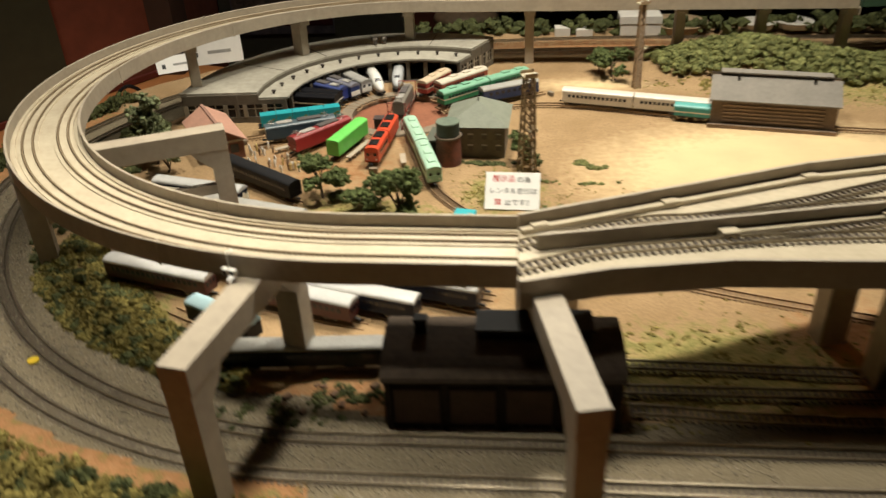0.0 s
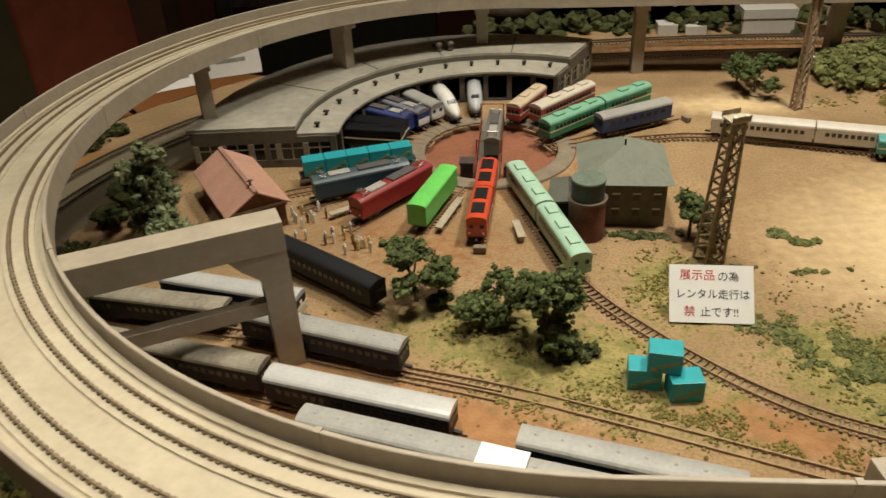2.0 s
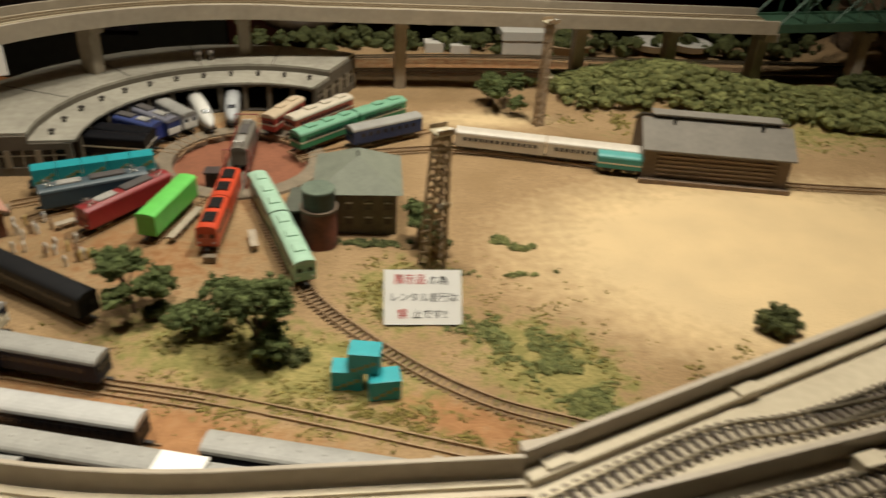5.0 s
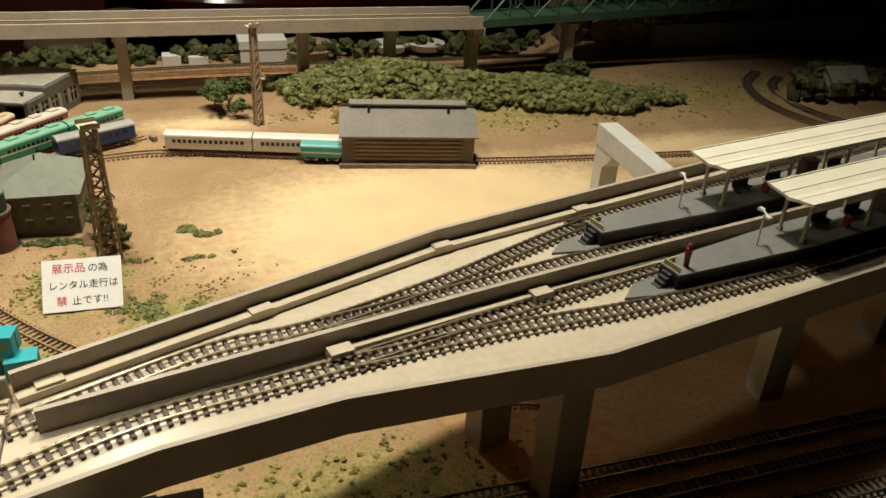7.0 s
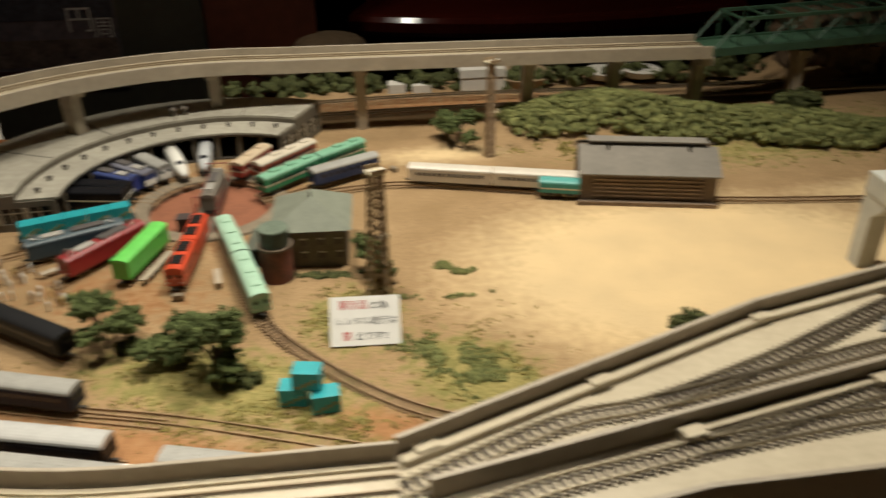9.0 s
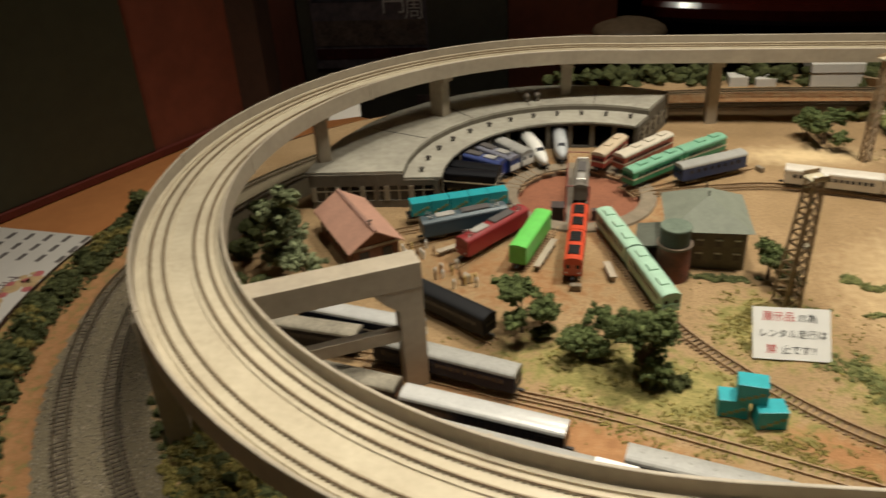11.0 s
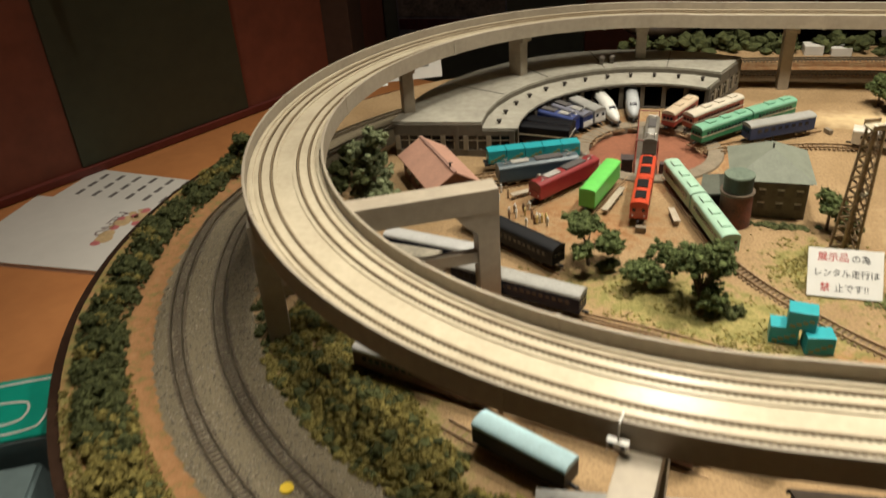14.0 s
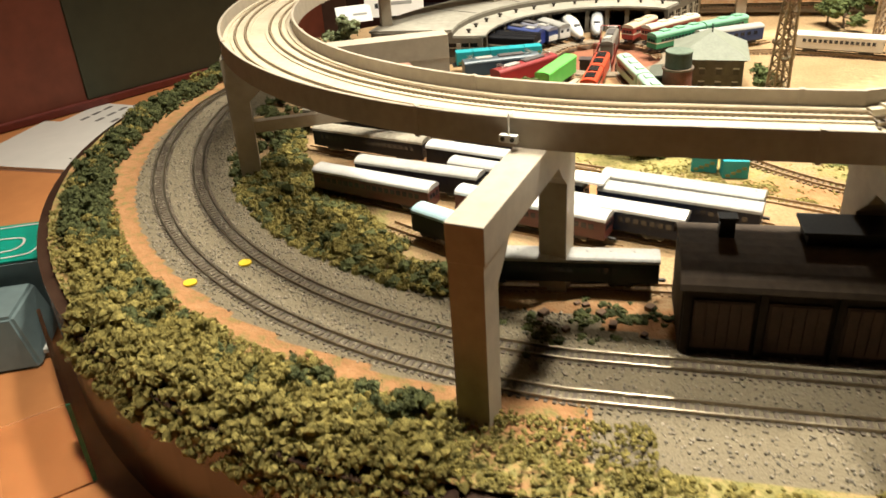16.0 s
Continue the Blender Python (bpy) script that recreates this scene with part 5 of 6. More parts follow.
for i in range(3):
    for z in (0.017, 0.032):
        part("window_sill", B((-0.008 + 0.018 * i, -0.0375, z, 0.0068, 0.0014, 0.0014)), WHITE, wh)
        part("window", B((-0.008 + 0.018 * i, -0.0371, z - 0.0065, 0.006, 0.0008, 0.006)), mat("dim_window", (0.10, 0.085, 0.065), 0.5), wh)
for y in (-0.006, 0.012):
    bm = bmesh.new()
    rod(bm, (0, y, 0.0655), (0, y, 0.071), 0.0009, seg=6)
    part("roof_finial", bm, BLACK, wh)
annex = thing("lean_to_shed", pose(0.0625, 1.150, 0, 0, 0, -8), "low lean-to with a dark grey-green roof beside the storehouse", "shed")
part("wall_shell", B((0, 0, -0.003, 0.024, 0.045, 0.022)), WOOD_DARK, annex)
bm = bmesh.new()
box(bm, -0.001, 0, 0.0195, 0.030, 0.050, 0.0025, 0, 0.0003, -8)
part("roof", bm, mat("dark_slate_roof", (0.095, 0.10, 0.075), 0.8, 0.2, 60, 0.2), annex)

silo = thing("water_tank", pose(0.0775, 1.104, 0), "rusty red brick tank tower with a dark green tank", "water tank")
bm = bmesh.new()
bmesh.ops.create_cone(bm, cap_ends=True, segments=32, radius1=0.0165, radius2=0.0158, depth=0.039, matrix=pose(0, 0, 0.0175))
part("tower", bm, mat("rust_red_brick", (0.20, 0.065, 0.04), 0.8, 0.4, 90, 0.3, col2=(0.085, 0.04, 0.03)), silo)
bm = bmesh.new()
bmesh.ops.create_cone(bm, cap_ends=True, segments=32, radius1=0.0172, radius2=0.0172, depth=0.0022, matrix=pose(0, 0, 0.0378))
part("ledge", bm, mat("brown_ledge", (0.18, 0.13, 0.09), 0.8), silo)
bm = bmesh.new()
bmesh.ops.create_cone(bm, cap_ends=True, segments=32, radius1=0.0145, radius2=0.0145, depth=0.017, matrix=pose(0, 0, 0.0472))
part("tank", bm, mat("black_green_tank", (0.045, 0.06, 0.045), 0.55, 0.3, 60, 0.1), silo)
bm = bmesh.new()
bmesh.ops.create_cone(bm, cap_ends=True, segments=32, radius1=0.0152, radius2=0.0148, depth=0.0014, matrix=pose(0, 0, 0.0564))
part("lid", bm, mat("green_tank_lid", (0.14, 0.18, 0.13), 0.6), silo)

es = thing("engine_shed", pose(0.068, 0.622, 0, 0, 0, 1.5), "dark brown timber engine shed with curved roof and chimney", "shed")
Ls = 0.176
sec = [(0, -0.003), (0.070, -0.003), (0.070, 0.046)] + [(0.035 + 0.037 * math.cos(math.pi * i / 12), 0.046 + 0.014 * math.sin(math.pi * i / 12)) for i in range(1, 12)] + [(0, 0.046)]
part("wall_shell", extrude_x(bmesh.new(), sec, 0, Ls), WOOD_DARK, es)
sec = [(0.035 + 0.039 * math.cos(math.pi * i / 14), 0.0455 + 0.0160 * math.sin(math.pi * i / 14)) for i in range(15)] + [(0.035 + 0.038 * math.cos(math.pi * i / 14), 0.0445 + 0.0148 * math.sin(math.pi * i / 14)) for i in range(14, -1, -1)]
part("roof", extrude_x(bmesh.new(), sec, -0.002, Ls + 0.002), mat("dark_tar_roof", (0.065, 0.047, 0.033), 0.8, 0.3, 30, 0.2, spec=0.2), es)
part("chimney", B((0.026, 0.038, 0.058, 0.009, 0.007, 0.016), (0.026, 0.038, 0.073, 0.011, 0.009, 0.002)), BLACK, es)
part("roof_monitor", B((0.112, 0.04, 0.058, 0.082, 0.022, 0.011), (0.112, 0.04, 0.069, 0.088, 0.027, 0.0018)), BLACK, es)
for i in range(4):
    x = 0.024 + 0.042 * i
    dd = part("door", B((x, -0.0008, 0.004, 0.034, 0.0016, 0.034)), mat("brown_shed_door", (0.10, 0.055, 0.035), 0.7), es)
    for k in range(5):
        part("board", B((x - 0.013 + 0.0065 * k, -0.0020, 0.005, 0.0055, 0.0008, 0.032)), mat("brown_shed_door", (0.1, 0.055, 0.035)), dd)
for i in range(5):
    part("buttress", B((0.003 + 0.0425 * i, -0.0018, -0.003, 0.004, 0.003, 0.048)), WOOD_DARK, es)


# ---- floodlight masts ----
def mast(x, y, h, w0, w1, label, top=True, lean=(0.0, 0.0)):
    t = thing("floodlight_mast", pose(x, y, 0, lean[0], lean[1], 20), label, "mast", "floodlight masts")
    M = mat("rusty_lattice", (0.40, 0.29, 0.185), 0.6, 0.3, 200, 0.1)
    cor = [(-1, -1), (1, -1), (1, 1), (-1, 1)]
    for cx, cy in cor:
        bm = bmesh.new()
        rod(bm, (cx * w0 / 2, cy * w0 / 2, -0.002), (cx * w1 / 2, cy * w1 / 2, h), 0.0015, seg=5)
        part("leg", bm, M, t)
    n = 12
    for k in range(n):
        z0, z1 = h * k / n, h * (k + 1) / n
        a, b = w0 + (w1 - w0) * k / n, w0 + (w1 - w0) * (k + 1) / n
        for i in range(4):
            p, q = cor[i], cor[(i + 1) % 4]
            bm = bmesh.new()
            rod(bm, (p[0] * a / 2, p[1] * a / 2, z0), (q[0] * b / 2, q[1] * b / 2, z1), 0.0011, seg=4)
            part("brace", bm, M, t)
            bm = bmesh.new()
            rod(bm, (p[0] * b / 2, p[1] * b / 2, z1), (q[0] * b / 2, q[1] * b / 2, z1), 0.0005, seg=4)
            part("brace", bm, M, t)
    pl = part("lamp_platform", B((0, 0, h, 0.016, 0.014, 0.0014)), mat("cream_platform", (0.55, 0.48, 0.33), 0.5), t)
    part("platform_rail", B((0, -0.007, h + 0.0014, 0.016, 0.0006, 0.004), (0, 0.007, h + 0.0014, 0.016, 0.0006, 0.004)), M, pl)
    for dx in (-0.005, 0.005):
        bm = bmesh.new()
        rod(bm, (dx, -0.007, h + 0.0035), (dx, -0.0035, h + 0.0045), 0.0022, 0.0012, 10)
        part("floodlight", bm, WHITE, pl)
    return t


mast(0.176, 1.062, 0.130, 0.017, 0.010, "rusty lattice floodlight mast beside the notice", lean=(3, -0.3))
mast(0.348, 1.385, 0.128, 0.009, 0.006, "slim lattice floodlight mast in front of the wood")
for m_ in [o for o in bpy.data.objects if o.name.startswith("floodlight_mast")]:
    for z in (0.06,):
        part("work_platform", B((0.006, 0, z, 0.010, 0.008, 0.001), (0.011, 0, z, 0.0008, 0.008, 0.004)), mat("cream_platform", (0.55, 0.48, 0.33)), m_)

# ---- notice board and loose containers ----
PAPER = mat("white_card", (0.84, 0.82, 0.77), 0.6, 0.05, 15, 0.02)
INK = mat("black_ink", (0.02, 0.02, 0.02), 0.6, 0.05)
INKRED = mat("red_ink", (0.55, 0.04, 0.03), 0.6, 0.05)
nt = thing("notice_card", pose(0.159, 0.974, 0.0015, 48, 0, -3), "white handwritten notice card standing in the grass", "sign")
part("card", B((0, 0.0215, -0.0008, 0.062, 0.044, 0.0012)), PAPER, nt)


def writing(text, x, y, size, material, parent, z=0.0006, rz=0.0):
    cu = bpy.data.curves.new("lettering", "FONT")
    cu.body, cu.size, cu.align_x = text, size, "LEFT"
    cu.extrude = 0.00005
    ob = bpy.data.objects.new("lettering", cu)
    scene.collection.objects.link(ob)
    me = bpy.data.meshes.new_from_object(ob.evaluated_get(bpy.context.evaluated_depsgraph_get()))
    bpy.data.objects.remove(ob)
    o = finish("lettering", me, material, parent)
    o.matrix_parent_inverse = Matrix.Identity(4)
    o.matrix_basis = pose(x, y, z, 0, 0, rz)
    return o


writing("展示品", -0.0235, 0.0325, 0.0088, INKRED, nt)
writing("の為", 0.0045, 0.0320, 0.0080, INK, nt)
writing("レンタル走行は", -0.0265, 0.0185, 0.0078, INK, nt)
writing("禁", -0.0205, 0.0050, 0.0086, INKRED, nt)
writing("止です!!", -0.0085, 0.0050, 0.0080, INK, nt)


def loose_container(x, y, z, rz):
    t = thing("container", pose(x, y, z, 0, 0, rz), "small teal freight container with an olive mark stacked in the grass", "container", "stacked containers")
    container(t, 0, 0, 0, 0, "shell")
    part("door_seam", B((0.0112, 0, 0.001, 0.0004, 0.0006, 0.0145)), INK, t)


loose_container(0.0985, 0.910, -0.0005, -6)
loose_container(0.1235, 0.8985, -0.0005, 4)
loose_container(0.1105, 0.9075, 0.0163, -10)

pb_ = B((0, 0, 0, 0.029, 0.019, 0.0022))
pp = tagged(part("paper_slip", pb_, PAPER), "blank white card lying across two coach roofs", "paper")
pp.matrix_world = pose(0.001, 0.8085, 0.0300, 0, 0, -16)

# buffer stops, low loading docks
for x, y, a in ((-0.0165, 1.076, 88), (-0.213, 1.170, 22), (0.215, 1.352, 28)):
    bm = bmesh.new()
    box(bm, 0, 0, 0, 0.006, 0.011, 0.006, 0, 0.0006)
    o = tagged(part("buffer_stop", bm, CONC), "small grey concrete buffer stop at the track end", "buffer stop", "buffer stops")
    o.matrix_world = pose(x, y, 0, 0, 0, a)
for x, y, a, L in ((-0.046, 1.136, 72, 0.06), (-0.137, 1.150, 35, 0.055), (0.018, 1.105, 100, 0.03)):
    t = thing("loading_ramp", pose(x, y, 0, 0, 0, a), "narrow pale concrete inspection platform between the tracks", "platform", "inspection platforms")
    part("top", B((0, 0, 0.005, L, 0.007, 0.0014)), mat("pale_dock", (0.42, 0.35, 0.26), 0.8), t)
    for i in range(5):
        part("leg", B((-L / 2 + L * (i + 0.5) / 5, 0, -0.001, 0.0016, 0.005, 0.006)), mat("pale_dock", (0.42, 0.35, 0.26)), t)

# ---- planting ----
RS = np.random.RandomState(7)


def hedge_points(n, a0, a1, r0, r1, zmax, power=1.0):
    pts = []
    for i in range(n):
        a = radians(RS.uniform(a0, a1))
        r = RS.uniform(r0, r1)
        edge_ = 1 - abs((r - r0) / (r1 - r0) * 2 - 1) ** 2
        lump = 0.65 + 0.5 * noise.noise((a * 9, r * 30, 0))
        pts.append((CX + r * math.cos(a), CY + r * math.sin(a), max(0.0, zmax * edge_ * lump * RS.uniform(0.5, 1.0)) - (0.006 * RS.uniform(0, 1) if r > 0.572 else 0)))
    return pts


def hedge_lumps(a0, a1, r0, r1, count, each):
    """Rounded lumps of foam, each a heap of small clumps, with gaps between."""
    out = []
    for i in range(count):
        a, r = RS.uniform(a0, a1), RS.uniform(r0, r1)
        size, tall = RS.uniform(0.007, 0.013), RS.uniform(0.007, 0.017)
        x, y = CX + r * math.cos(radians(a)), CY + r * math.sin(radians(a))
        for k in range(each):
            d = RS.normal(size=3)
            d /= np.linalg.norm(d)
            d *= RS.uniform(0.45, 1.0)
            out.append((x + d[0] * size, y + d[1] * size, max(-0.004, tall * 0.45 + d[2] * tall * 0.6)))
    return out


for a0, a1, r0, r1, count, each, lo_, hi_, m_, lab, sd in (
        (218, 264, 0.524, 0.556, 118, 26, 0.0016, 0.0040, FOAM, "olive-yellow foam hedge along the layout edge", 3),
        (206, 264, 0.524, 0.556, 46, 26, 0.0018, 0.0042, FOAM_DARK, "dark green foam lumps in the front hedge", 4),
        (148, 222, 0.526, 0.553, 125, 26, 0.0018, 0.0044, FOAM_DARK, "dark green foam hedge along the layout edge", 5),
        (152, 210, 0.526, 0.553, 26, 26, 0.0016, 0.0040, FOAM, "olive foam lumps in the dark hedge", 6)):
    hp = hedge_lumps(a0, a1, r0, r1, count, each)
    tagged(clumps("hedge", hp, RS.uniform(lo_, hi_, len(hp)), m_, None, lab, 0.85, 0.42, sd, None, "stuff"), "", "hedge")
hp = []
for i in range(1700):
    a, k = radians(RS.uniform(232, 265)), RS.uniform(0, 1)
    r = 0.556 + 0.034 * k
    hp.append((CX + r * math.cos(a), CY + r * math.sin(a), 0.012 - 0.036 * k * k + RS.uniform(-0.004, 0.004) + 0.006 * noise.noise((a * 22, k * 3, 2))))
tagged(clumps("hedge", hp, RS.uniform(0.0018, 0.0044, len(hp)), FOAM, None, "olive foam hedge hanging over the board edge", 0.85, 0.42, 19, None, "stuff", 16), "", "hedge")
for nn, a0, a1, r0, r1, zt, lo_, hi_, m_, lab, sd in (
        (4700, 212, 276, 0.512, 0.572, 0.006, 0.0006, 0.0017, FOAM, "yellow-green turf at the foot of the hedge", 16),
        (900, 150, 208, 0.518, 0.566, 0.008, 0.0010, 0.0028, FOAM_DARK, "dark turf at the foot of the hedge", 17)):
    hp = hedge_points(nn, a0, a1, r0, r1, zt)
    tagged(clumps("turf", hp, RS.uniform(lo_, hi_, len(hp)), m_, None, lab, 0.8, 0.4, sd, ICO1, "stuff", 14), "", "grass")


def bank_points(n):
    out = []
    while len(out) < n:
        a, r = RS.uniform(176, 262), RS.uniform(0.30, 0.408)
        lo_r = 0.33 + 0.05 * max(0.0, (a - 235) / 27)
        if r < lo_r:
            continue
        x, y = CX + r * math.cos(radians(a)), CY + r * math.sin(radians(a))
        if -0.135 < x < -0.055 and 0.705 < y < 0.765:
            continue
        k = math.sin(math.pi * min(1.0, (r - lo_r) / (0.41 - lo_r)))
        out.append((x, y, max(0, 0.013 * k * (0.5 + noise.noise((x * 20, y * 20, 1))) * RS.uniform(0.4, 1.1))))
    return out


bk = bank_points(420)
ob = clumps("bush_bank", bk, RS.uniform(0.003, 0.0068, len(bk)), FOAM_DARK, None, "dark green bushes on the bank inside the loop", seed=8, kind="stuff")
tagged(ob, "", "bushes")
bk = [p for p in bank_points(2600) if p[0] > -0.33]
ob = clumps("bush_bank", bk, RS.uniform(0.0018, 0.0046, len(bk)), FOAM, None, "yellow-green low bushes beside the yard", seed=9, kind="stuff", template=ICO1)
tagged(ob, "", "bushes")


def wood_points(n, regions, lift):
    out = []
    while len(out) < n:
        cx, cy, rx, ry, rot, hh = regions[RS.randint(len(regions))]
        u, v = RS.uniform(-1, 1), RS.uniform(-1, 1)
        if u * u + v * v > 1 + 0.3 * noise.noise((u * 4, v * 4, cx)):
            continue
        c, s = math.cos(radians(rot)), math.sin(radians(rot))
        x, y = cx + u * rx * c - v * ry * s, cy + u * rx * s + v * ry * c
        out.append((x, y, mound(x, y) + lift * RS.uniform(0.2, 1.0)))
    return out


wp = wood_points(3400, ((0.47, 1.465, 0.08, 0.05, -10, 0), (0.62, 1.425, 0.12, 0.045, -14, 0), (0.80, 1.37, 0.12, 0.036, -12, 0), (0.50, 1.50, 0.13, 0.058, -10, 0), (0.64, 1.455, 0.14, 0.055, -14, 0), (0.80, 1.405, 0.13, 0.048, -14, 0), (0.90, 1.378, 0.09, 0.03, -8, 0)), 0.013)
ob = clumps("wood", wp, RS.uniform(0.0035, 0.0078, len(wp)), FOAM_HILL, None, "dense green foam wood on the low hill", seed=11, kind="stuff")
tagged(ob, "", "wood")
wp = wood_points(420, ((1.24, 1.33, 0.085, 0.05, 0, 0), (1.30, 1.36, 0.08, 0.05, 0, 0), (0.84, 1.47, 0.03, 0.02, 0, 0)), 0.03)
ob = clumps("wood", wp, RS.uniform(0.006, 0.012, len(wp)), FOAM_DARK, None, "dark trees round the house on the knoll", seed=12, kind="stuff")
tagged(ob, "", "wood")
wp = [(RS.uniform(-0.05, 0.95), 1.665 + RS.uniform(-0.02, 0.025), RS.uniform(0.008, 0.03)) for i in range(330)]
ob = clumps("back_bushes", wp, RS.uniform(0.005, 0.012, len(wp)), FOAM_DARK, None, "dark bushes along the back of the layout", seed=13, kind="stuff")
tagged(ob, "", "bushes")
wp = [(RS.uniform(1.1, 1.68), 1.64 + RS.uniform(-0.015, 0.03), 0.055 + RS.uniform(0.0, 0.022)) for i in range(260)]
ob = clumps("terrace_bushes", wp, RS.uniform(0.006, 0.012, len(wp)), FOAM_DARK, None, "dark bushes on the terrace above the grey wall", seed=14, kind="stuff")
tagged(ob, "", "bushes")
wp = [(-0.36 + RS.uniform(-0.03, 0.03), 1.165 + RS.uniform(-0.045, 0.05), RS.uniform(0.003, 0.024)) for i in range(60)]
ob = clumps("bush", wp, RS.uniform(0.005, 0.010, len(wp)), FOAM_DARK, None, "tall dark shrubs below the viaduct bend", seed=15, kind="stuff")
tagged(ob, "", "bushes")


def tuft_field(n, regions, r0, r1, material, label, seed, cat="grass"):
    pts = []
    while len(pts) < n:
        cx, cy, rx, ry, rot = regions[RS.randint(len(regions))]
        u, v = RS.normal(0, 0.45), RS.normal(0, 0.45)
        c, s = math.cos(radians(rot)), math.sin(radians(rot))
        x, y = cx + u * rx * c - v * ry * s, cy + u * rx * s + v * ry * c
        if noise.noise((x * 45, y * 45, 5)) < -0.08:
            continue
        pts.append((x, y, ground_z(x, y) + 0.0004))
    ob_ = clumps("grass_tufts", pts, RS.uniform(r0, r1, n), material, None, label, 0.6, 0.45, seed, ICO1, "stuff", 10)
    tagged(ob_, "", cat)


tuft_field(1300, ((0.236, 0.945, 0.055, 0.024, -35), (0.258, 0.905, 0.045, 0.024, -60), (0.27, 0.872, 0.03, 0.016, -60)), 0.0009, 0.0030, FOAM_HILL, "green shrub patch beside the notice", 21)
tuft_field(95, ((0.218, 0.957, 0.03, 0.010, -30), (0.254, 0.915, 0.03, 0.010, -50), (0.275, 0.872, 0.022, 0.008, -55)), 0.0028, 0.0055, FOAM_HILL, "dense green shrubs in the patch beside the notice", 20)
tuft_field(2600, ((0.02, 0.945, 0.16, 0.05, -20), (0.05, 0.885, 0.14, 0.03, -16), (0.14, 1.03, 0.05, 0.05, 0), (0.25, 0.95, 0.09, 0.07, -50), (0.17, 0.86, 0.12, 0.02, -20)), 0.0005, 0.0016, FOAM, "short olive turf tufts in the yard", 22)
tuft_field(500, ((0.34, 0.72, 0.16, 0.07, 0), (0.30, 0.66, 0.1, 0.04, 0)), 0.0008, 0.0024, FOAM, "olive turf tufts under the station", 23)
tuft_field(700, ((0.75, 1.34, 0.3, 0.05, -5), (0.46, 1.40, 0.1, 0.03, 0), (1.0, 1.42, 0.3, 0.1, 0)), 0.0008, 0.0026, FOAM, "yellow-green turf at the foot of the hill", 24)
tuft_field(60, ((0.245, 1.105, 0.012, 0.008, -30), (0.262, 1.092, 0.014, 0.006, -20)), 0.002, 0.0045, FOAM_HILL, "low shrub on the bare sand", 25)
tuft_field(45, ((0.198, 1.052, 0.018, 0.005, -10), (0.25, 1.045, 0.03, 0.004, 0)), 0.0012, 0.0036, FOAM_HILL, "low shrub near the mast", 26)
tuft_field(40, ((0.355, 0.905, 0.03, 0.02, 0), (0.41, 0.93, 0.03, 0.02, 0)), 0.0008, 0.002, FOAM, "sparse tufts on the sand", 27)
tuft_field(90, ((0.108, 1.105, 0.02, 0.006, 0), (0.135, 1.10, 0.03, 0.006, 0)), 0.0015, 0.004, FOAM_DARK, "dark shrubs at the foot of the storehouse", 28)
tuft_field(520, ((0.02, 0.505, 0.14, 0.02, 0), (0.25, 0.507, 0.3, 0.016, 0), (-0.05, 0.51, 0.06, 0.02, 0)), 0.0010, 0.0036, FOAM, "yellow-green turf along the front edge", 29)
tuft_field(160, ((-0.02, 0.63, 0.06, 0.02, 0), (0.03, 0.655, 0.05, 0.015, 0)), 0.0012, 0.0036, FOAM_DARK, "dark weeds in front of the engine shed", 30)


def tree(x, y, h, spread, blobs, material, label, seed, low=0.35, size=0.011):
    """A wire tree: tapered trunk, forking limbs and ragged foam clumps with gaps between."""
    rs = np.random.RandomState(seed)
    z0 = ground_z(x, y) - 0.002
    t = thing("tree", pose(x, y, z0), label, "tree")
    bm = bmesh.new()
    bend_ = (rs.uniform(-0.1, 0.1) * spread, rs.uniform(-0.1, 0.1) * spread)
    fork = (bend_[0], bend_[1], h * low)
    rod(bm, (0, 0, 0), fork, 0.0019, 0.0013, 7)
    part("trunk", bm, TWIG, t)
    pts, rad = [], []
    for i in range(blobs):
        a = 2 * math.pi * (i + rs.uniform(-0.3, 0.3)) / blobs
        k = rs.uniform(0.35, 1.0)
        tip = (math.cos(a) * spread * 0.42 * k, math.sin(a) * spread * 0.42 * k, h * rs.uniform(low, 0.88))
        bm = bmesh.new()
        rod(bm, fork, tip, 0.0010, 0.0005, 5)
        part("limb", bm, TWIG, t)
        for j in range(40):
            d = rs.normal(size=3)
            d *= size * rs.uniform(0.2, 1.0) / np.linalg.norm(d)
            pts.append((tip[0] + d[0] * 1.15, tip[1] + d[1] * 1.15, tip[2] + d[2] * 0.75))
            rad.append(rs.uniform(0.0018, 0.0043))
    clumps("crown", pts, rad, material, t, seed=seed, leaves=26)
    return t


tree(-0.066, 1.004, 0.060, 0.055, 8, FOAM_TREE, "small broad-leaved model tree with a forked trunk in the yard", 31, 0.34)
tree(-0.008, 0.978, 0.040, 0.050, 5, FOAM_TREE, "low twin-crowned model tree with pale twigs", 32, 0.2, 0.012)
tree(0.036, 0.952, 0.072, 0.055, 11, FOAM_TREE, "tall leafy model tree beside the mint railcar", 33, 0.2, 0.0125)
tree(0.052, 0.942, 0.022, 0.03, 3, FOAM_DARK, "dense low bush at the foot of the tall tree", 34, 0.2, 0.009)
tree(-0.047, 1.000, 0.014, 0.014, 2, FOAM_DARK, "tiny round shrub in the yard", 35, 0.2, 0.005)
tree(-0.312, 1.104, 0.116, 0.034, 12, FOAM_PALE, "pale grey-green poplar by the hut", 36, 0.15, 0.0125)
tree(-0.288, 1.078, 0.046, 0.04, 4, FOAM_PALE, "pale bushy tree by the hut", 37, 0.15, 0.012)
tree(0.316, 1.440, 0.056, 0.06, 5, FOAM_TREE, "small green tree at the edge of the wood", 38, 0.3, 0.013)
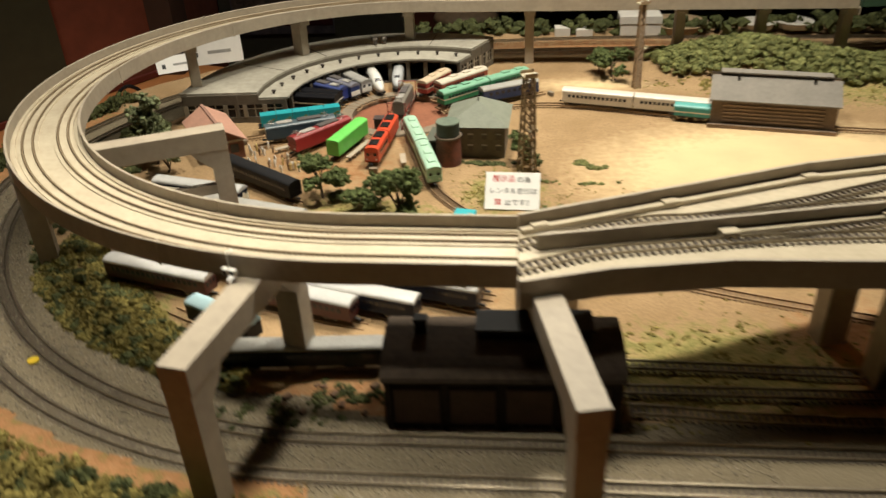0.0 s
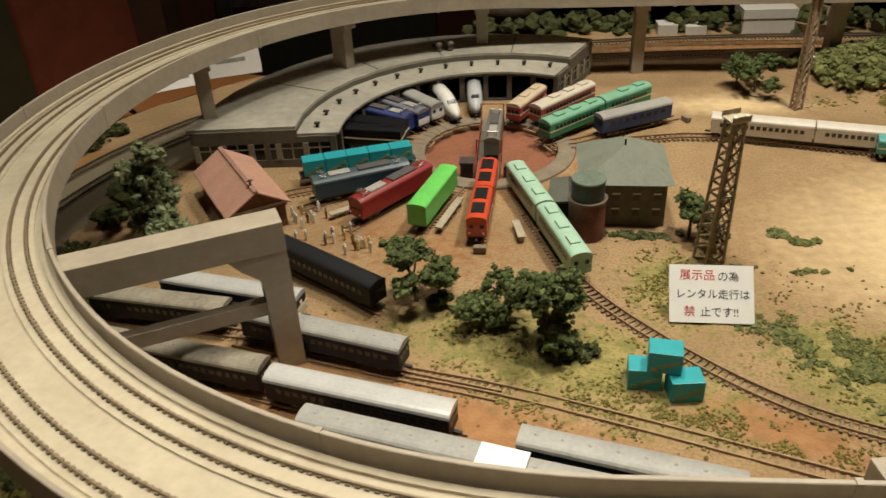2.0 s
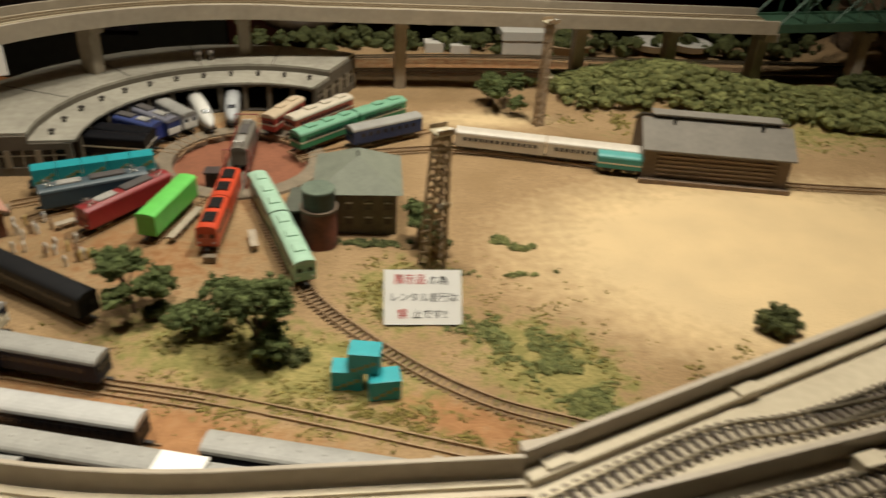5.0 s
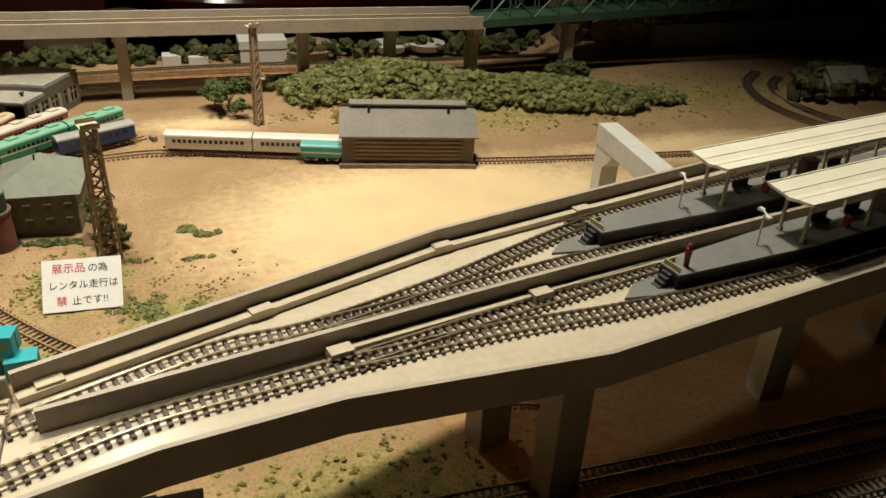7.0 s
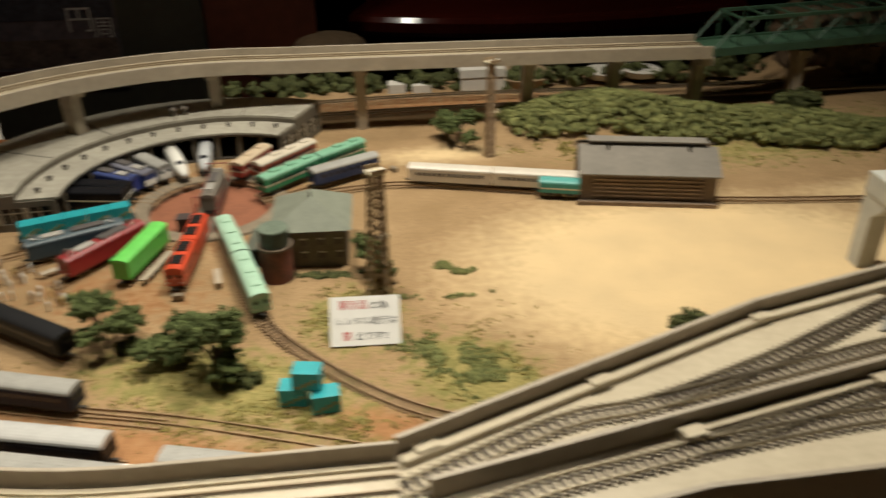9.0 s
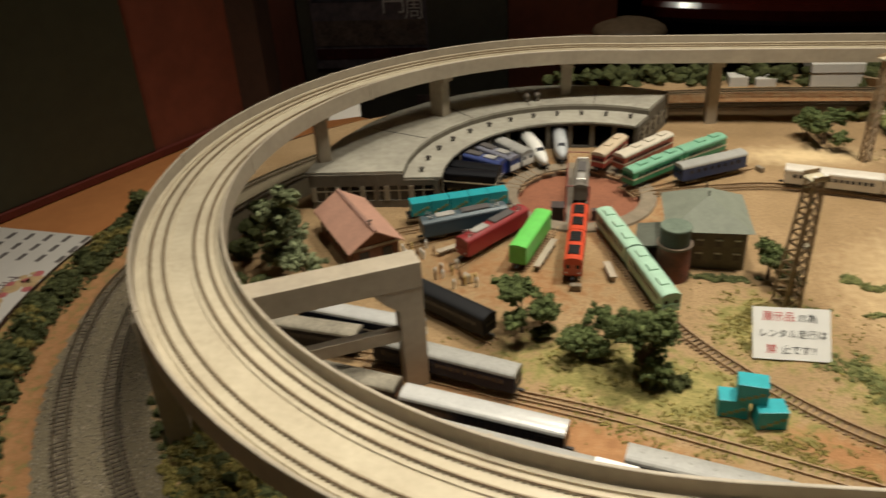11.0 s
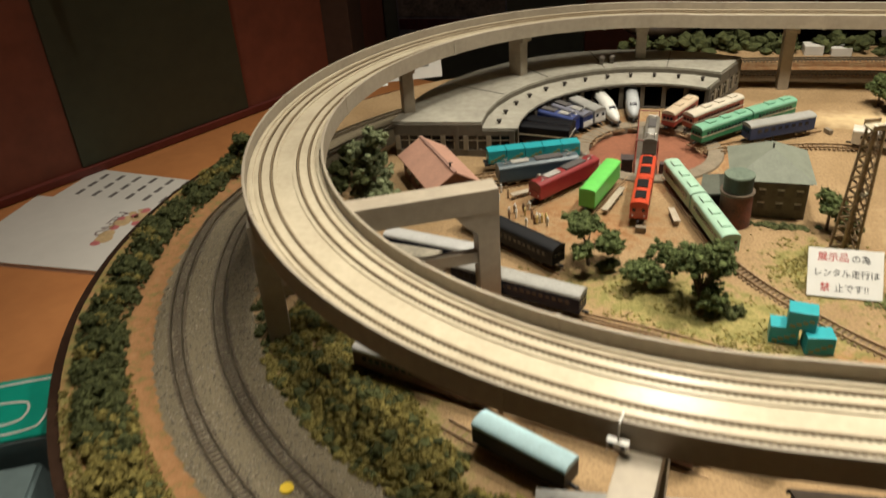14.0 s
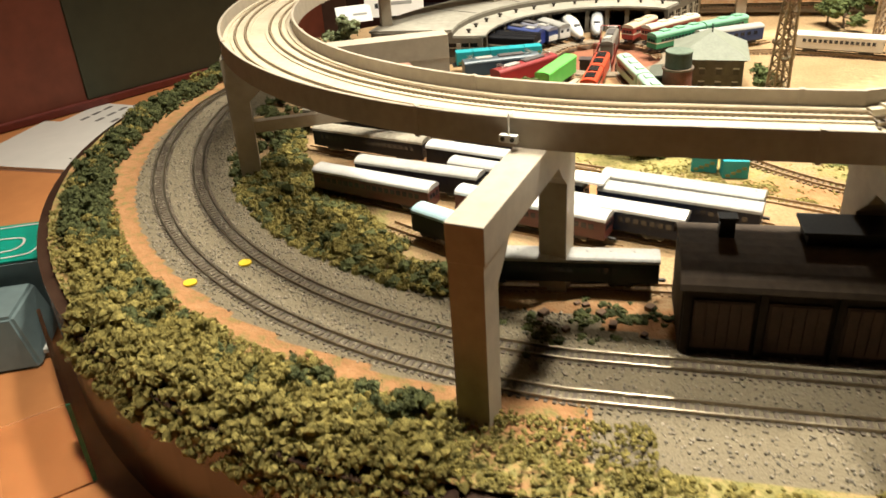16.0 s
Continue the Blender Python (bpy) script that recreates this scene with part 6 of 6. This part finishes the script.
tree(0.296, 1.452, 0.048, 0.04, 4, FOAM_TREE, "small green tree near the back viaduct", 39, 0.3, 0.011)
tree(0.168, 1.102, 0.046, 0.024, 3, FOAM_TREE, "thin tree with a round crown behind the mast", 40, 0.5, 0.009)
tree(0.182, 1.082, 0.034, 0.022, 3, FOAM_DARK, "dark shrub at the mast's foot", 41, 0.35, 0.009)
tree(0.448, 0.951, 0.040, 0.026, 4, FOAM_DARK, "dark green bush by the station wall", 42, 0.2, 0.010)
tree(-0.520, 1.205, 0.044, 0.03, 4, FOAM_DARK, "little dark tree on the layout edge", 43, 0.4, 0.009)
tree(0.84, 1.46, 0.05, 0.05, 4, FOAM_DARK, "dark round tree behind the wood", 44, 0.2, 0.014)

# ---- back of the layout ----
ROCK = mat("brown_rock", (0.16, 0.105, 0.06), 0.9, 0.4, 40, 0.8)
rp = [(0.99 + RS.uniform(-0.07, 0.075), 1.655 + RS.uniform(-0.03, 0.03), RS.uniform(0.0, 0.10)) for i in range(90)]
ob = clumps("rock_face", rp, RS.uniform(0.014, 0.03, 90), ROCK, None, "brown rock face at the back of the layout", 1.1, 0.3, 51, ICO2, "stuff", 0)
tagged(ob, "", "rocks")
slab("retaining_wall", 1.075, 1.75, 1.605, 1.62, -0.01, 0.056, mat("grey_blue_concrete", (0.17, 0.18, 0.165), 0.8, 0.2, 15, 0.15), "grey concrete retaining wall at the back", "wall")
slab("terrace", 1.075, 1.75, 1.62, 1.78, -0.02, 0.055, ROCK, "earth terrace behind the grey wall", "terrace")
for x in (1.085, 1.36, 1.60):
    slab("viaduct_pillar", x, x + 0.03, 1.67, 1.70, 0.05, 0.16, GREY, "grey pillar of the far viaduct on the terrace", "pillar", kind="", bev=0.001)
slab("far_viaduct", 1.05, 1.75, 1.65, 1.72, 0.155, 0.18, GREY, "grey beam of the far viaduct above the terrace", "viaduct", kind="", bev=0.001)


def cottage(x, y, z, rz, roof, label):
    t = thing("cottage", pose(x, y, z, 0, 0, rz), label, "house")
    part("wall_shell", gabled_body(bmesh.new(), 0.055, 0.042, 0.022, 0.036), mat("cream_cottage_wall", (0.35, 0.29, 0.21), 0.8), t)
    part("roof", gable(bmesh.new(), 0.055, 0.042, 0.0225, 0.0375, 0.005), roof, t)
    for x_ in (0.014, 0.040):
        part("window", B((x_, -0.0212, 0.009, 0.009, 0.0008, 0.008)), GLASS, t)
    part("chimney", B((0.028, 0.006, 0.033, 0.005, 0.005, 0.009)), mat("brown_chimney", (0.15, 0.07, 0.05), 0.8), t)


cottage(1.20, 1.315, 0.022, -6, mat("grey_cottage_roof", (0.24, 0.22, 0.18), 0.7), "cottage with a grey roof among dark trees")
cottage(1.31, 1.30, 0.014, -8, mat("red_cottage_roof", (0.34, 0.035, 0.03), 0.6), "cottage with a bright red roof")

white_card = mat("white_box_card", (0.60, 0.57, 0.51), 0.6, 0.06, 20, 0.03)
bx = thing("white_box", pose(0.385, 1.66, 0.008), "white cardboard box with a lid behind the tracks", "box")
part("tray", B((0, 0, 0, 0.072, 0.045, 0.022)), white_card, bx)
part("lid", B((0, 0, 0.0225, 0.075, 0.048, 0.013)), white_card, bx)
for x, w, h in ((0.245, 0.028, 0.018), (0.285, 0.030, 0.015)):
    slab("white_package", x - w / 2, x + w / 2, 1.64, 1.665, 0.006, 0.006 + h, white_card, "small white package among the back bushes", "package", kind="", bev=0.001)
for x in (0.60, 0.665):
    bm = bmesh.new()
    bmesh.ops.create_cone(bm, cap_ends=True, segments=28, radius1=0.026, radius2=0.034, depth=0.012, matrix=pose(0, 0, 0.006))
    o = tagged(part("white_dish", bm, white_card), "shallow white dish standing behind the tracks", "dish", "white dishes")
    o.matrix_world = pose(x, 1.675, 0.010)
bm = bmesh.new()
bmesh.ops.create_cone(bm, cap_ends=True, segments=28, radius1=0.05, radius2=0.056, depth=0.014, matrix=pose(0, 0, 0.007))
o = tagged(part("cardboard_tray", bm, mat("brown_card", (0.34, 0.24, 0.14), 0.8)), "round brown cardboard tray behind the white box", "tray")
o.matrix_world = pose(0.46, 1.69, 0.006)

# white cards standing behind the roundhouse
for x, y, z, w, h, a, tilt in ((-0.372, 1.514, 0.006, 0.100, 0.046, 21, 78), (-0.43, 1.475, 0.004, 0.06, 0.030, 30, 55)):
    t = thing("card_sign", pose(x, y, z, tilt, 0, a), "white card sign with faint print behind the roundhouse", "sign", "cards by the roundhouse")
    part("card", B((0, h / 2, 0, w, h, 0.0012)), PAPER, t)
    part("print_bar", B((0.01, h * 0.45, 0.0013, w * 0.4, h * 0.12, 0.0002)), mat("grey_print", (0.35, 0.34, 0.31), 0.6), t)
    part("print_mark", B((-w * 0.3, h * 0.4, 0.0013, 0.006, 0.008, 0.0002)), INK, t)

# far wall poster and seats
po = thing("poster", pose(-0.466, 2.2685, 0.10, 90, 0, 0), "framed travel poster with large characters", "poster")
part("sheet", B((0, 0, -0.001, 0.278, 0.50, 0.002)), mat("poster_paper", (0.22, 0.19, 0.20), 0.5, 0.5, 12, 0, col2=(0.07, 0.065, 0.09)), po)
part("picture_band", B((0, -0.05, 0.0012, 0.27, 0.085, 0.0003)), mat("poster_sky", (0.10, 0.11, 0.14), 0.5, 0.5, 20, 0), po)
part("picture_band", B((0, -0.165, 0.0012, 0.27, 0.06, 0.0003)), mat("poster_land", (0.25, 0.19, 0.16), 0.5, 0.5, 25, 0), po)
part("picture_band", B((0, -0.215, 0.0012, 0.27, 0.025, 0.0003)), mat("poster_red", (0.12, 0.03, 0.03), 0.5, 0.4, 25, 0), po)
writing("円", 0.030, -0.115, 0.062, PAPER, po, 0.0016)
writing("周", 0.085, -0.130, 0.050, PAPER, po, 0.0016)
lp_ = thing("wall_leaflet", pose(-0.30, 2.2685, -0.28, 90, 0, 0), "small framed leaflet on the far door", "leaflet")
part("sheet", B((0, 0, -0.001, 0.13, 0.12, 0.002)), mat("leaflet_paper", (0.20, 0.14, 0.12), 0.6, 0.5, 30, 0), lp_)
for x, y, z in ((0.03, 2.22, -0.10), (0.14, 2.28, -0.075)):
    t = thing("stool", pose(x, y, 0), "round stool with a beige padded seat by the far wall", "stool", "stools by the far wall")
    bm = bmesh.new()
    bmesh.ops.create_uvsphere(bm, u_segments=24, v_segments=10, radius=0.085, matrix=pose(0, 0, z) @ Matrix.Diagonal((1, 1, 0.32, 1)))
    part("seat", bm, mat("beige_vinyl", (0.36, 0.25, 0.15), 0.45), t, smooth=True)
    bm = bmesh.new()
    rod(bm, (0, 0, -0.9), (0, 0, z), 0.02)
    part("leg", bm, DARKROOM, t)

# ---- things on the counter ----
CARDWHITE = mat("laminated_white", (0.70, 0.66, 0.60), 0.3, 0.05, 8, 0.01)
mn = thing("menu_booklet", pose(-0.812, 1.190, TABLE, 0, 0, -1.5), "white laminated menu booklet lying on the counter", "menu")
part("cover", B((0, 0, 0.0005, 0.252, 0.188, 0.005)), CARDWHITE, mn)
part("back_cover", B((0.001, -0.001, 0, 0.254, 0.190, 0.0005)), mat("booklet_edge", (0.35, 0.18, 0.12), 0.5), mn)
writing("MENU", 0.045, 0.062, 0.026, mat("menu_lettering", (0.18, 0.12, 0.12), 0.6), mn, 0.0057, -90)
for i in range(9):
    a = radians(30 + 24 * i)
    for k, (r, s) in enumerate(((0.030, 0.010), (0.044, 0.006))):
        bm = bmesh.new()
        bmesh.ops.create_cone(bm, cap_ends=True, segments=14, radius1=s * (0.7 + 0.3 * (i % 3)), radius2=s * 0.6, depth=0.0003, matrix=pose(0.078 + 0.45 * r * math.cos(a), 0.012 + 1.35 * r * math.sin(a), 0.0058))
        part("printed_flower", bm, mat("print_pink" if (i + k) % 3 == 0 else "print_ochre", (0.55, 0.16, 0.16) if (i + k) % 3 == 0 else (0.60, 0.42, 0.22), 0.5), mn)
ps = thing("price_list", pose(-0.800, 1.330, TABLE + 0.0003, 0, 0, -8), "white printed price list sheet behind the menu", "paper")
part("sheet", B((0, 0, 0, 0.215, 0.105, 0.0008)), CARDWHITE, ps)
for i in range(6):
    for j in range(3):
        part("print_bar", B((-0.075 + 0.031 * i, 0.030 - 0.028 * j + 0.002 * i, 0.0009, 0.007, 0.019, 0.0002)), mat("grey_print_dark", (0.16, 0.14, 0.13), 0.6), ps)

tb = thing("guide_box", pose(-0.578, 0.775, TABLE, 0, 0, 24.5), "box with a teal lid showing a white route drawing", "box")
bm = bmesh.new()
box(bm, 0, 0, 0, 0.110, 0.087, 0.066, 0, 0.001)
part("body", bm, mat("dark_grey_card", (0.05, 0.045, 0.04), 0.4, 0.2, 12, 0.02), tb)
bm = bmesh.new()
box(bm, 0, 0, 0.0662, 0.110, 0.087, 0.002, 0, 0.0006)
part("lid", bm, mat("teal_lid", (0.0, 0.31, 0.22), 0.4, 0.08, 10, 0.01), tb)
for pts_ in ([(-0.04, -0.035, 0.0686), (0.025, -0.035, 0.0686), (0.043, -0.022, 0.0686), (0.043, 0.03, 0.0686), (0.03, 0.036, 0.0686), (-0.045, 0.034, 0.0686)],
             [(-0.05, -0.02, 0.0686), (0.012, -0.022, 0.0686), (0.026, -0.012, 0.0686), (0.024, 0.004, 0.0686), (0.008, 0.008, 0.0686), (-0.008, 0.010, 0.0686), (-0.006, 0.022, 0.0686)]):
    part("route_line", sweep(bmesh.new(), smooth_line(pts_, 0.004), rect(-0.0012, 0.0012, 0, 0.0003)), WHITE, tb)
part("front_panel", B((0, -0.0441, 0.001, 0.109, 0.001, 0.064)), mat("blue_grey_plastic", (0.20, 0.265, 0.265), 0.3, 0.15, 12, 0.02), tb, "glossy blue-grey front")
for i in range(6):
    part("print_bar", B((0.0552, 0.032 - 0.0125 * i, 0.024, 0.0004, 0.005, 0.034)), mat("pale_print", (0.42, 0.42, 0.40), 0.6), tb)
pc = thing("plastic_case", pose(-0.537, 0.692, TABLE, 0, 0, 24.5), "blue-grey plastic case with sloping sides in front of the teal box", "case")
bm = bmesh.new()
lo4 = [bm.verts.new((x, y, 0.0)) for x, y in ((-0.052, -0.040), (0.052, -0.040), (0.052, 0.040), (-0.052, 0.040))]
hi4 = [bm.verts.new((x, y, 0.050)) for x, y in ((-0.040, -0.028), (0.036, -0.028), (0.040, 0.036), (-0.040, 0.036))]
bm.faces.new(lo4)
bm.faces.new(hi4)
for i in range(4):
    bm.faces.new((lo4[i], lo4[(i + 1) % 4], hi4[(i + 1) % 4], hi4[i]))
bmesh.ops.bevel(bm, geom=list(bm.edges), offset=0.003, segments=2, affect="EDGES")
part("shell", bm, mat("blue_grey_plastic", (0.20, 0.265, 0.265), 0.3, 0.15, 12, 0.02), pc)
part("latch", B((0.054, -0.020, 0.006, 0.006, 0.010, 0.004)), WHITE, pc)

acr = bpy.data.materials.new("clear_acrylic")
acr.use_nodes = True
ab = acr.node_tree.nodes["Principled BSDF"]
ab.inputs["Base Color"].default_value = (0.90, 0.95, 0.93, 1)
ab.inputs["Roughness"].default_value = 0.05
ab.inputs["Transmission Weight"].default_value = 1.0
ab.inputs["IOR"].default_value = 1.3
st = thing("acrylic_stand", pose(-0.390, 0.612, TABLE, 0, 0, -45), "clear acrylic card stand with a green edge on the counter", "stand")
pl = part("plate", B((0, 0, 0.002, 0.150, 0.003, 0.072)), acr, st)
pl.visible_shadow = False
part("edge_strip", B((0.0753, 0, 0.002, 0.0008, 0.0032, 0.072)), mat("green_edge", (0.02, 0.18, 0.09), 0.2), st)
pl2 = part("foot", B((0.02, -0.030, 0, 0.110, 0.06, 0.002)), acr, st)
pl2.visible_shadow = False

bm = bmesh.new()
hp_ = [(-0.035 + 0.07 * i / 12, 0, 0.03 * math.sin(math.pi * i / 12)) for i in range(13)]
for p_, q_ in zip(hp_, hp_[1:]):
    rod(bm, p_, q_, 0.004)
rod(bm, (-0.035, 0, 0), (-0.05, 0, -0.012), 0.004)
o = tagged(part("black_handle", bm, BLACK), "curved black handle lying on the counter by the wall", "handle")
o.matrix_world = pose(-0.625, 1.66, TABLE + 0.004, 0, 0, 40)

# yellow markers, hanging signal, stray bits
for x, y in ((-0.256, 0.689), (-0.285, 0.655)):
    bm = bmesh.new()
    bmesh.ops.create_cone(bm, cap_ends=True, segments=20, radius1=0.0052, radius2=0.005, depth=0.001, matrix=pose(0, 0, 0))
    o = tagged(part("yellow_marker", bm, mat("yellow_sticker", (0.72, 0.50, 0.03), 0.5, 0.05)), "round yellow marker stuck on the ballast", "marker", "yellow markers")
    o.matrix_world = pose(x, y, 0.0008)
sg = thing("hanging_signal", pose(-0.036, 0.6325, 0.1295, 0, 0, -14), "small white signal hanging on a wire from the viaduct wall", "signal")
bm = bmesh.new()
rod(bm, (0, 0, 0.004), (0, 0, 0.0165), 0.0006)
rod(bm, (0, 0, 0.0165), (0, 0.008, 0.016), 0.0006)
part("wire", bm, WHITE, sg)
part("signal_head", B((0, 0, 0, 0.011, 0.004, 0.0045)), WHITE, sg)
for x in (-0.003, 0.003):
    bm = bmesh.new()
    rod(bm, (x, -0.002, 0.0023), (x, -0.0026, 0.0023), 0.0014, seg=10)
    part("lens", bm, INK, sg)

figure_paints = [mat("cream_figure", (0.74, 0.58, 0.24), 0.6), mat("white_figure", (0.80, 0.78, 0.72), 0.6), mat("brown_figure", (0.22, 0.13, 0.07), 0.6)]
bm = bmesh.new()
box(bm, 0, 0, 0, 0.0024, 0.0020, 0.0055, 0, 0.0005)
box(bm, 0, 0, 0.0052, 0.0036, 0.0022, 0.0048, 0, 0.0006)
bmesh.ops.create_icosphere(bm, subdivisions=1, radius=0.0013, matrix=pose(0, 0, 0.0112))
fme = bpy.data.meshes.new("figurine")
bm.to_mesh(fme)
bm.free()
fmeshes = []
for m_ in figure_paints:
    c_ = fme.copy()
    c_.materials.append(m_)
    fmeshes.append(c_)
for i in range(30):
    k = i % 3
    cx, cy = ((-0.155, 1.100), (-0.120, 1.082), (-0.180, 1.135))[k]
    x, y = cx + RS.normal(0, 0.014), cy + RS.normal(0, 0.008)
    o = new("figurine", fmeshes[(0, 1, 1, 1, 2)[RS.randint(5)]])
    tagged(o, "tiny painted plastic figure standing in the yard", "figurine", "figures in the yard")
    o.matrix_world = pose(x, y, -0.0006, 0, 0, RS.uniform(0, 360)) @ Matrix.Scale(0.9, 4)
# small crates and debris in front of the dark engine shed
for i in range(9):
    s_ = RS.uniform(0.004, 0.009)
    bm = bmesh.new()
    box(bm, 0, 0, 0, s_, s_ * 0.8, s_ * 0.6, 0, 0.0005)
    o = tagged(part("crate", bm, mat("brown_crate", (0.16, 0.09, 0.05), 0.8, 0.3, 100, 0.2)), "small brown crate by the engine shed siding", "crate", "crates by the siding")
    o.matrix_world = pose(RS.uniform(-0.02, 0.06), RS.uniform(0.632, 0.668), -0.001, 0, 0, RS.uniform(0, 90))

# loose ballast stones round the loop tracks
pts = []
while len(pts) < 9000:
    if RS.uniform() < 0.72:
        a, r = radians(RS.uniform(178, 270)), RS.uniform(0.406, 0.496)
        x, y = CX + r * math.cos(a), CY + r * math.sin(a)
    else:
        x, y = RS.uniform(0.0, 0.35), RS.uniform(0.518, 0.632)
    pts.append((x, y, -0.0004 + RS.uniform(-0.0003, 0.0004)))
ob = clumps("ballast_stones", pts, RS.uniform(0.0005, 0.0012, len(pts)), BALLAST, None, "loose grey ballast stones along the loop tracks", 0.7, 0.4, 61, ICO1, "stuff", 0)
tagged(ob, "", "ballast")
